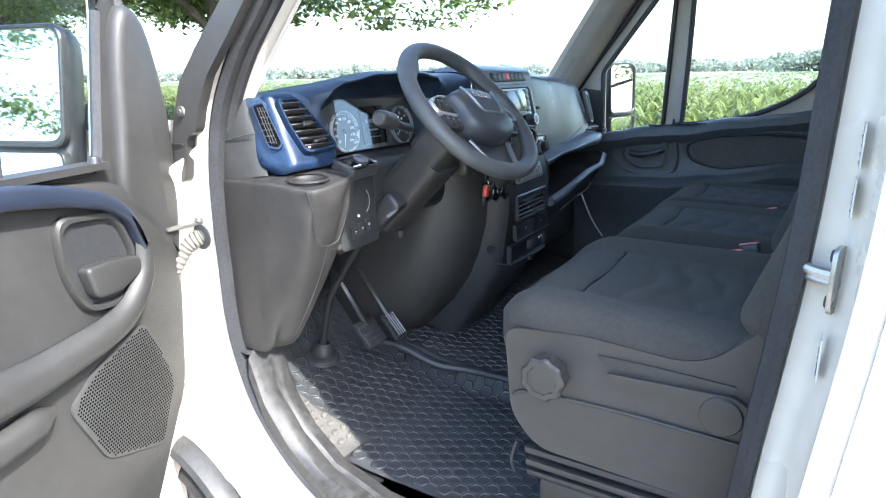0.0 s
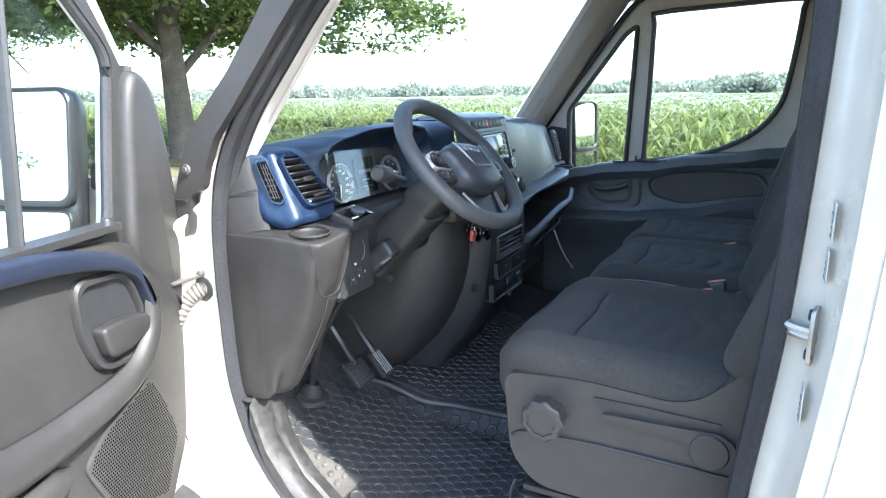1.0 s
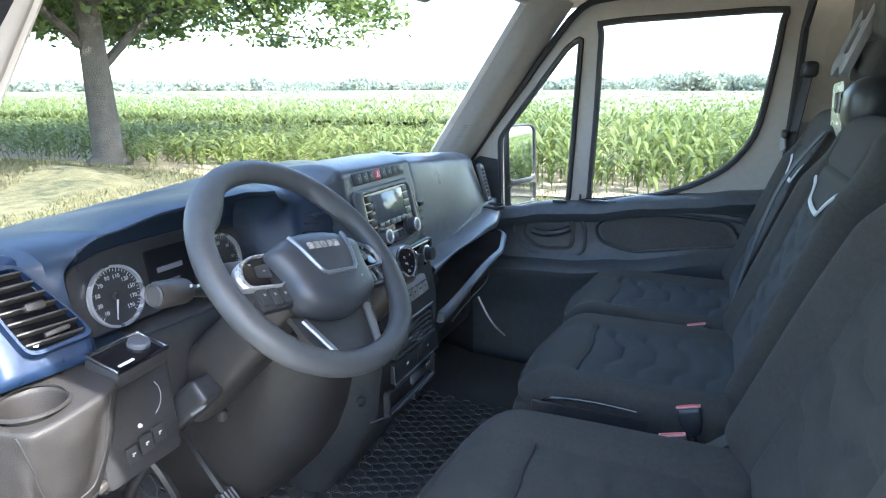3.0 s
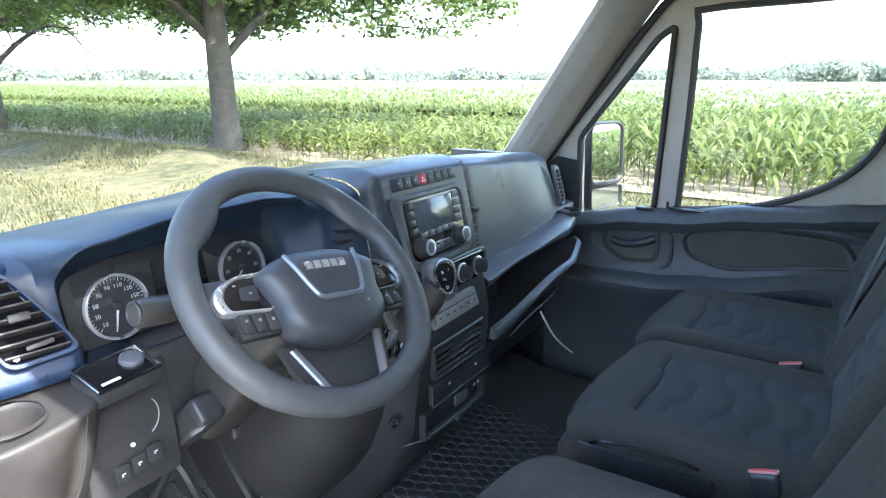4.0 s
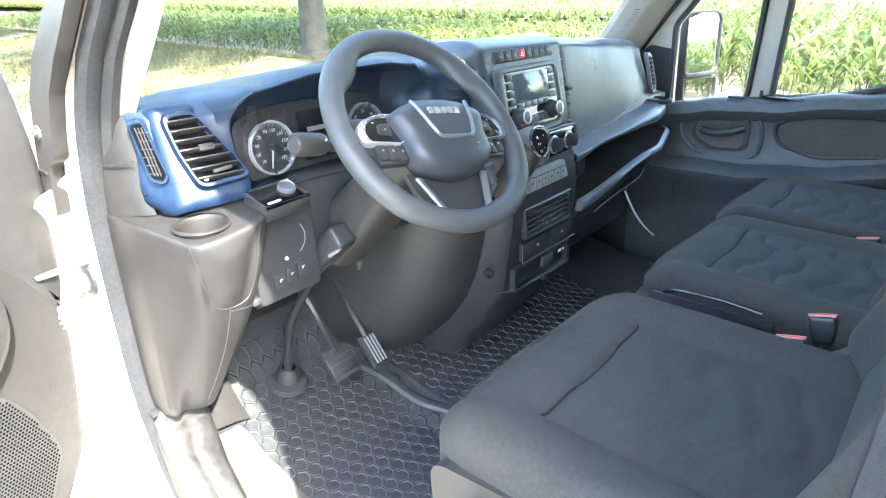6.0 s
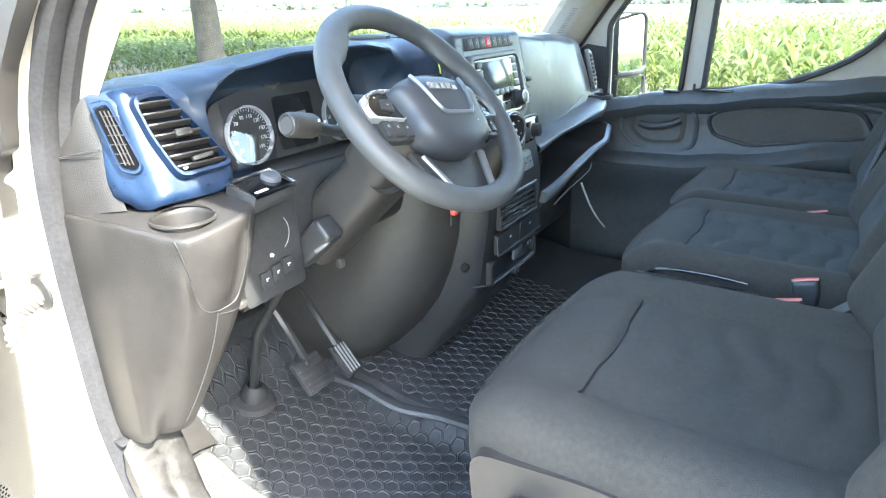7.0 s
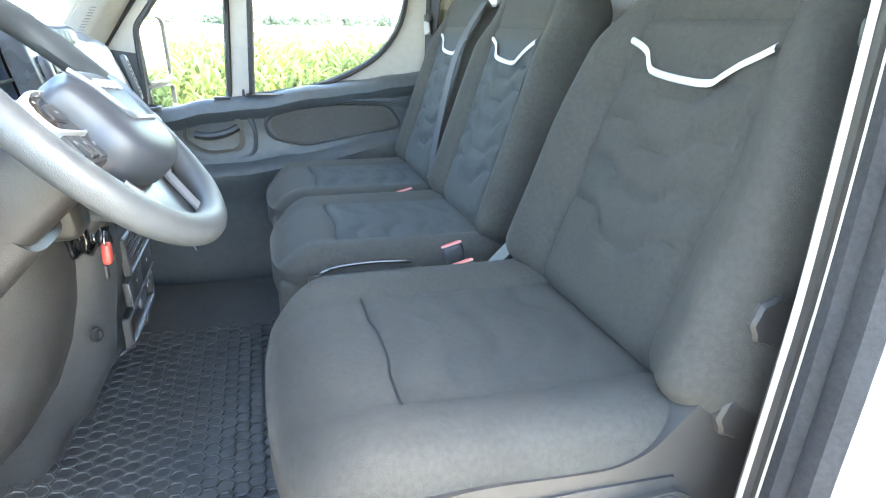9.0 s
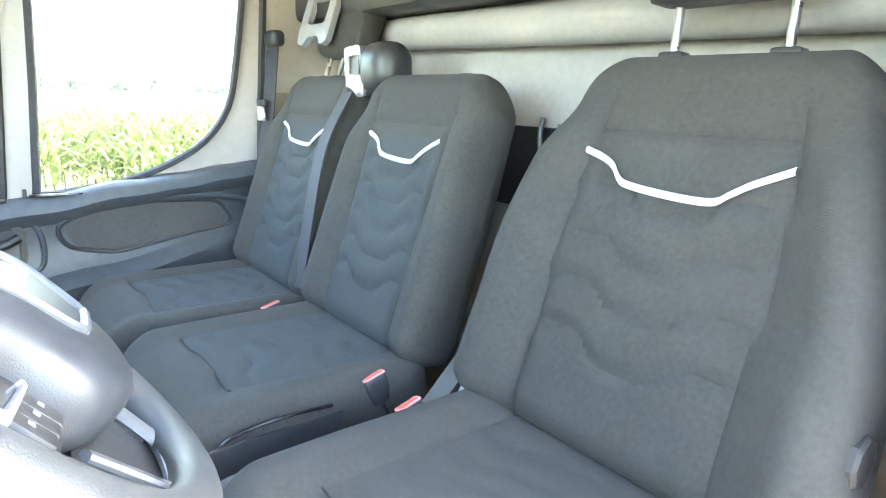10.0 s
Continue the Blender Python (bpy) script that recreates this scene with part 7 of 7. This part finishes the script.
part("tongue", plate(rounded([(-0.014, -0.022), (0.014, -0.022), (0.010, 0.022), (-0.010, 0.022)], 0.005), 0.004, axes((-0.792, 0.012, 1.60), (1, -0.4, 0), (0, 0.1, 1))), SILVER, lb, "bright belt tongue")
part("sleeve", block((0.024, 0.008, 0.014), 0.006, 5, None, Matrix.Translation((-0.790, 0.006, 1.645))), BLACK, lb)

# buckles
def buckle(at, lean_x, label, body):
    """A buckle standing up between the cushions, its press button on top, long side fore and aft."""
    t = thing("belt_buckle", at, label, "belt buckle", group="belt buckles")
    m = Matrix.Translation(at) @ Matrix.Rotation(radians(lean_x), 4, "Y") @ Matrix.Rotation(radians(-14), 4, "X")
    part("housing", block((0.0095, 0.022, 0.026), 0.006, 8, lambda p: Vector((p.x, p.y * (1 + 12 * min(0, p.z)), p.z)), m @ Matrix.Translation((0, 0, -0.026))), body, t)
    part("surround", ring(rounded([(-0.0085, -0.0215), (0.0085, -0.0215), (0.0085, 0.0215), (-0.0085, 0.0215)], 0.003, 3), rounded([(-0.0055, -0.018), (0.0055, -0.018), (0.0055, 0.018), (-0.0055, 0.018)], 0.002, 3), 0.003, m @ Matrix.Translation((0, 0, -0.0015)), 0.001), PINK, t, "pale red rim")
    part("button", block((0.0058, 0.0185, 0.004), 0.002, 6, None, m @ Matrix.Translation((0, 0, -0.0015))), RED, t, "red release button")
    part("stalk", tube([m @ Vector((0, 0, -0.045)), m @ Vector((0.0, -0.012, -0.12))], 0.008, 8, flat=0.6), BLACK, t)
    return t


buckle((-0.240, 0.214, 1.242), 16, "grey belt buckle with red button beside the driver's seat", TRIMGREY)
buckle((-0.104, 0.193, 1.229), 12, "black belt buckle with red button on the bench", BLACK)
buckle((0.341, 0.191, 1.229), 10, "black belt buckle with red button between the passenger seats", BLACK)
solo("belt_anchor_sleeve", plate([(0, 0), (0.05, 0.02), (0.03, 0.10), (-0.02, 0.02)], 0.02, axes((-0.235, 0.12, 1.19), (0.2, -1, 0), (0, 0, 1)), 0.004), GREYSILVER, "pale blue-grey anchor cover between the seats", "seat belt")
solo("hanger_hook", tube(spline([(-0.03, -0.262, 1.66), (-0.03, -0.255, 1.62), (-0.045, -0.25, 1.58), (-0.075, -0.25, 1.575), (-0.085, -0.255, 1.65)], 4), 0.006, 8), GREYSILVER, "grey metal loop on the bulkhead", "hook")


# ---- outside ----
EDGE = 9.5   # where the corn begins
bm = bmesh.new()
xs = [-900, -200, -60, -25, -12, -6, -3.2, -1, 0.5, 1.4, 1.9, 2.4, 3.2, 4.4, 5.8, 7.2, 8.4, 9.4, 10.2, 12, 20, 60, 200, 900]
ys = [-900, -200, -60, -25, -12, -6, -3, 0, 2, 4, 6, 8, 9, 10, 11, 12, 13, 14, 16, 18, 20, 23, 26, 30, 36, 45, 70, 200, 900]


def ground_z(x, y):
    if abs(x) > 100 or abs(y) > 100:
        return 0.0
    bank = 0.35 * math.exp(-((x - 7.2) / 1.3) ** 2) * smoothstep(9.5, 12, y)
    return bank + 0.03 * noise.noise(Vector((x * 0.3, y * 0.3, 0)))


loft([[Vector((x, y, ground_z(x, y))) for y in ys] for x in xs], bm=bm)
solo("ground", bm, GRASS, "dry yellow-green grass verge reaching the horizon", "ground", kind="structure")
road_rows = []
for k in range(60):
    y = -40 + 2.0 * k
    w = 2.0 + 0.25 * noise.noise(Vector((0, y * 0.21, 3)))
    road_rows.append([Vector((-2.9 + 0.12 * noise.noise(Vector((5, y * 0.3, 0))), y, 0.045)), Vector((-1.5, y, 0.06)), Vector((0.4, y, 0.06)), Vector((w, y, 0.045))])
solo("road", loft(road_rows), ROAD, "pale dusty track beside the field", "road", kind="structure")
solo("soil_strip", loft([[Vector((x, y, ground_z(x, y) + 0.03)) for y in [-30 + 2.5 * k for k in range(60)]] for x in (9.0, 9.8, 12, 16, 22)]), SOIL, "dry bare soil under the corn", "soil", kind="structure")

rng = random.Random(7)


def blade(verts, faces, base, heading, length, width, rise, droop, segs=4):
    """A strap leaf that rises and arches over."""
    i0 = len(verts)
    dx, dy = math.cos(heading), math.sin(heading)
    sx, sy = -dy, dx
    for k in range(segs + 1):
        t = k / segs
        r = length * (t * 0.85)
        z = rise * math.sin(min(1.0, t * 1.15) * math.pi * 0.62) - droop * t * t
        w = width * (0.55 + 0.9 * t) * (1 - t) ** 0.6 + 0.002
        for s in (-1, 1):
            verts.append((base[0] + dx * r + sx * w * s, base[1] + dy * r + sy * w * s, base[2] + z + (0.012 if s > 0 else 0)))
    for k in range(segs):
        a = i0 + 2 * k
        faces.append((a, a + 1, a + 3, a + 2))


def stuff(name, verts, faces, mat, label, category):
    me = bpy.data.meshes.new(name)
    me.from_pydata(verts, [], faces)
    me.materials.append(mat)
    me.polygons.foreach_set("use_smooth", [True] * len(faces))
    return tagged(new(name, me), label, category, kind="stuff")


verts, faces = [], []


def corn(x, y, h, leaves, segs):
    lean_a = rng.uniform(0, 6.28)
    i0 = len(verts)
    for k in range(2):
        for j in range(3):
            a = 2.1 * j
            rr = 0.013 if k == 0 else 0.005
            verts.append((x + rr * math.cos(a) + 0.04 * k * math.cos(lean_a), y + rr * math.sin(a) + 0.04 * k * math.sin(lean_a), 0.0 if k == 0 else h * 0.85))
    for j in range(3):
        faces.append((i0 + j, i0 + (j + 1) % 3, i0 + 3 + (j + 1) % 3, i0 + 3 + j))
    plane = rng.uniform(0, 3.14)
    for k in range(leaves):
        t = (k + 0.6) / leaves
        a = plane + (math.pi if k % 2 else 0) + rng.uniform(-0.5, 0.5)
        L = rng.uniform(0.50, 0.85) * (1 - 0.35 * abs(t - 0.55))
        blade(verts, faces, (x + 0.04 * t * math.cos(lean_a), y + 0.04 * t * math.sin(lean_a), h * (0.10 + 0.76 * t)), a, L, rng.uniform(0.032, 0.058) * (0.6 + 0.4 * min(1, h)), rng.uniform(0.22, 0.42) * min(1, h), rng.uniform(0.18, 0.45) * min(1, h), segs)


for row in range(14):
    x = EDGE + 0.3 + 0.72 * row
    y = -16.0
    while y < 44:
        near = row < 7 and y < 14
        if rng.random() < (0.93 if row else 0.8):
            corn(x + rng.uniform(-0.10, 0.10), y + rng.uniform(-0.05, 0.05), rng.uniform(0.92, 1.22) * (0.85 if row == 0 else 1) * (1 - 0.40 * smoothstep(3.0, 9.0, y)), 9 if near else 6, 4 if near else 3)
        y += 0.24 if near else 0.30
stuff("corn_plants", verts, faces, CORNLEAF, "dense rows of green waist-high corn plants", "corn")
verts, faces = [], []
for k in range(26000):
    d = 18.8 + 150 * rng.random() ** 2.2
    x = d
    y = rng.uniform(-0.9 * d - 10, 3.2 * d + 30)
    h = rng.uniform(0.85, 1.05)
    for j in range(2):
        blade(verts, faces, (x, y, h - 0.45), rng.uniform(0, 6.28), rng.uniform(0.4, 0.7) * (1 + d / 70), 0.04 * (1 + d / 45), 0.42, rng.uniform(0.1, 0.35), 2)
stuff("corn_tops", verts, faces, CORNLEAF, "leafy tops of the corn field", "corn")
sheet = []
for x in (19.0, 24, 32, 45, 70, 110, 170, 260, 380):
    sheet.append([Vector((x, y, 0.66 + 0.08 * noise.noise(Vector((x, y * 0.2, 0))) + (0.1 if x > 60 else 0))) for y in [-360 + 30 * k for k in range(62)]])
solo("corn_field", loft(sheet), CORNSHEET, "wide green corn field seen from the road, paled for haze", "corn field", kind="stuff")

# grass on the verge
verts, faces = [], []
for k in range(90000):
    y = rng.uniform(2.0, 34) if k % 5 else rng.uniform(-6, 2)
    x = 2.0 + 7.6 * rng.random() ** 0.85
    patch = noise.noise(Vector((x * 0.5, y * 0.5, 1)))
    if patch < -0.25:
        continue
    L = rng.uniform(0.03, 0.10) * (1.0 + 0.8 * max(0, patch)) * (1.8 if rng.random() < 0.05 else 1)
    a = rng.uniform(0, 6.28)
    i0 = len(verts)
    z = ground_z(x, y)
    w = 0.006 + 0.006 * rng.random()
    lx, ly = math.cos(a), math.sin(a)
    verts += [(x - ly * w, y + lx * w, z), (x + ly * w, y - lx * w, z), (x + lx * L * 0.7, y + ly * L * 0.7, z + L)]
    faces.append((i0, i0 + 1, i0 + 2))
stuff("verge_grass", verts, faces, GRASSLEAF, "tufts of dry grass on the verge", "grass")


# trees
def tree(at, height, girth, crown, seed, label, leaf_count=5200, low=2.3, stem=None, low_limbs=0):
    """A roadside tree: flared trunk, forked limbs and a crown of many small leaves."""
    r = random.Random(seed)
    t = thing("tree", at, label, "tree", group="roadside trees")
    base = Vector(at)
    sway = Vector((r.uniform(-0.3, 0.3), r.uniform(-0.3, 0.3), 0))
    trunk = spline([base + Vector((0, 0, -0.05)), base + Vector((0, 0, 0.25)), base + sway * 0.3 + Vector((0, 0, height * 0.22)), base + sway + Vector((0, 0, height * 0.45)), base + sway * 1.6 + Vector((0, 0, height * 0.8))], 8)
    bm = tube(trunk, girth, 14, taper=lambda s: (1.55 - 0.55 * smoothstep(0, 0.12, s)) * (1 - 0.72 * s))
    if stem:   # a second, slanting stem from the same foot
        top = base + Vector((stem[0], stem[1], height * 0.55))
        tube(spline([base + Vector((stem[0] * 0.10, stem[1] * 0.10, -0.05)), base.lerp(top, 0.35), base.lerp(top, 0.7) + Vector((0, 0, 0.2)), top], 6), girth * 0.62, 12, bm=bm, taper=lambda q: 1.25 - 0.85 * q)
    tips = []
    for k in range(15):
        s = 0.46 + 0.50 * k / 14
        p0 = trunk[int(s * (len(trunk) - 1))]
        a = 2.4 * k + r.uniform(-0.4, 0.4)
        L = crown * r.uniform(0.65, 1.0) * (1 - 0.45 * max(0, s - 0.5))
        up = r.uniform(0.12, 0.60) * L
        d = Vector((math.cos(a), math.sin(a), 0))
        limb = spline([p0, p0 + d * L * 0.35 + Vector((0, 0, up * 0.7)), p0 + d * L * 0.7 + Vector((0, 0, up)), p0 + d * L + Vector((0, 0, up * 0.7 - 0.12 * L))], 5)
        tube(limb, girth * 0.30 * (1.2 - 0.6 * s), 7, bm=bm, taper=lambda q: 1 - 0.85 * q)
        for q in range(4, len(limb), 2):
            b = a + r.choice((-1, 1)) * r.uniform(0.5, 1.2)
            tw = [limb[q], limb[q] + Vector((math.cos(b), math.sin(b), r.uniform(-0.25, 0.3))) * L * 0.22, limb[q] + Vector((math.cos(b), math.sin(b), r.uniform(-0.4, 0.2))) * L * 0.42]
            tube(tw, girth * 0.07, 5, bm=bm, taper=lambda q: 1 - 0.7 * q)
            tips += [tw[1], tw[2], limb[q]]
        tips.append(limb[-1])
    for k in range(low_limbs):   # long limbs that spread low over the verge
        p0 = base + sway * 0.4 + Vector((0, 0, 3.5 + 0.18 * k))
        a = 2.4 * k + 0.9
        L = crown * r.uniform(0.80, 0.98)
        d = Vector((math.cos(a), math.sin(a), 0))
        limb = spline([p0, p0 + d * L * 0.3 + Vector((0, 0, 0.75)), p0 + d * L * 0.65 + Vector((0, 0, 0.80)), p0 + d * L + Vector((0, 0, 0.25))], 6)
        tube(limb, girth * 0.30, 7, bm=bm, taper=lambda q: 1 - 0.85 * q)
        for q in range(3, len(limb), 2):
            for turn in (-1, 1):
                b = a + turn * r.uniform(0.5, 1.2)
                way = Vector((math.cos(b), math.sin(b), r.uniform(-0.22, 0.22)))
                tw = [limb[q], limb[q] + way * L * 0.15, limb[q] + way * L * 0.30 - Vector((0, 0, 0.15))]
                tube(tw, girth * 0.06, 5, bm=bm, taper=lambda q: 1 - 0.7 * q)
                tips += [tw[1], tw[2]]
        tips.append(limb[-1])
    part("trunk", bm, BARK, t, "grey-brown ridged bark", sharp=70)
    vs, fs = [], []
    clumps = [(p, r.uniform(0.45, 0.95)) for p in tips]
    for k in range(leaf_count):
        c, cr = clumps[k % len(clumps)]
        v = Vector((r.gauss(0, 1), r.gauss(0, 1), r.gauss(0, 0.75)))
        p = c + v * cr * 0.48
        p.z -= r.random() * 0.25
        if p.z < base.z + low:
            continue
        s = r.uniform(0.07, 0.15)
        e1 = Vector((r.gauss(0, 1), r.gauss(0, 1), r.gauss(0, 0.6))).normalized()
        e2 = e1.cross(Vector((r.gauss(0, 1), r.gauss(0, 1), r.gauss(0, 1)))).normalized()
        i0 = len(vs)
        vs += [p - e1 * s, p + e2 * s * 0.45 - e1 * s * 0.2, p + e1 * s, p - e2 * s * 0.45 + e1 * s * 0.15]
        fs.append((i0, i0 + 1, i0 + 2, i0 + 3))
    me = bpy.data.meshes.new("crown")
    me.from_pydata(vs, [], fs)
    me.materials.append(LEAF)
    cr = new("crown", me)
    cr.parent, cr.matrix_parent_inverse = t, INVERSE[t]
    cr["label"], cr["kind"] = "loose crown of small lobed leaves", "stuff"
    return t


tree((9.5, 13.5, 0.05), 13, 0.43, 6.8, 3, "tall roadside tree at the edge of the corn", 60000, 3.0, None, 7)
tree((9.45, 26.0, 0.05), 12, 0.40, 6.2, 11, "tall roadside tree with a flared trunk and slanting second stem", 30000, 3.7, (-2.6, 2.6), 5)
tree((9.5, 39.0, 0.0), 11, 0.33, 4.6, 15, "roadside tree farther along the verge", 7000)
tree((-22.5, 19.3, 0.0), 15, 0.30, 5.6, 21, "leafy tree on the near side of the track", 16000, 5.6)
tree((9.3, -10.9, 0.0), 11, 0.24, 4.4, 27, "roadside tree behind the van", 9000)
tree((8.0, -26.0, 0.0), 11, 0.33, 4.4, 33, "roadside tree far behind the van", 6000)


# distant woods along the horizon
def woods(name, spots, seed, label):
    r = random.Random(seed)
    vs, fs = [], []
    for x, y, h, w in spots:
        n = 64
        for k in range(n):
            u = Vector((r.gauss(0, 0.42), r.gauss(0, 0.42), 0))
            z = h * r.random() ** 0.8
            rad = w * (1 - 0.45 * (z / h) ** 2)
            c = Vector((x + u.x * rad, y + u.y * rad, z))
            for q in range(3):
                s = w * r.uniform(0.07, 0.17)
                e1 = Vector((r.gauss(0, 1), r.gauss(0, 1), r.gauss(0, 1))).normalized()
                e2 = e1.cross(Vector((r.gauss(0, 1), r.gauss(0, 1), r.gauss(0, 1)))).normalized()
                i0 = len(vs)
                p = c + Vector((r.gauss(0, 0.1), r.gauss(0, 0.1), r.gauss(0, 0.1))) * w
                vs += [p - e1 * s, p + e2 * s, p + e1 * s, p - e2 * s]
                fs.append((i0, i0 + 1, i0 + 2, i0 + 3))
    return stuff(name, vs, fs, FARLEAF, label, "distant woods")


spots = []
for k in range(420):
    a = radians(-30 + 130 * k / 420 + rng.uniform(-0.2, 0.2))   # from east round to north-west
    d = rng.uniform(520, 640)
    tall = 5 + 9 * max(0, noise.noise(Vector((k * 0.11, 0, 0)))) + rng.uniform(0, 4)
    spots.append((d * math.cos(a), d * math.sin(a), tall, rng.uniform(7, 12)))
woods("distant_woods", spots, 5, "green woods along the horizon, leaves paled to suggest haze")
spots = []
for k in range(70):
    a = radians(-25 + 30 * k / 70)
    spots.append((210 * math.cos(a) + rng.uniform(-8, 8), 210 * math.sin(a), rng.uniform(4, 6.5), rng.uniform(3, 4.5)))
for a in (35, 47, 20):
    for k in range(3):
        spots.append((190 * math.cos(radians(a + k)), 190 * math.sin(radians(a + k)), rng.uniform(3.5, 5), 2.6))
woods("field_bushes", spots, 9, "rounded bushes in the middle of the field, leaves paled for haze")
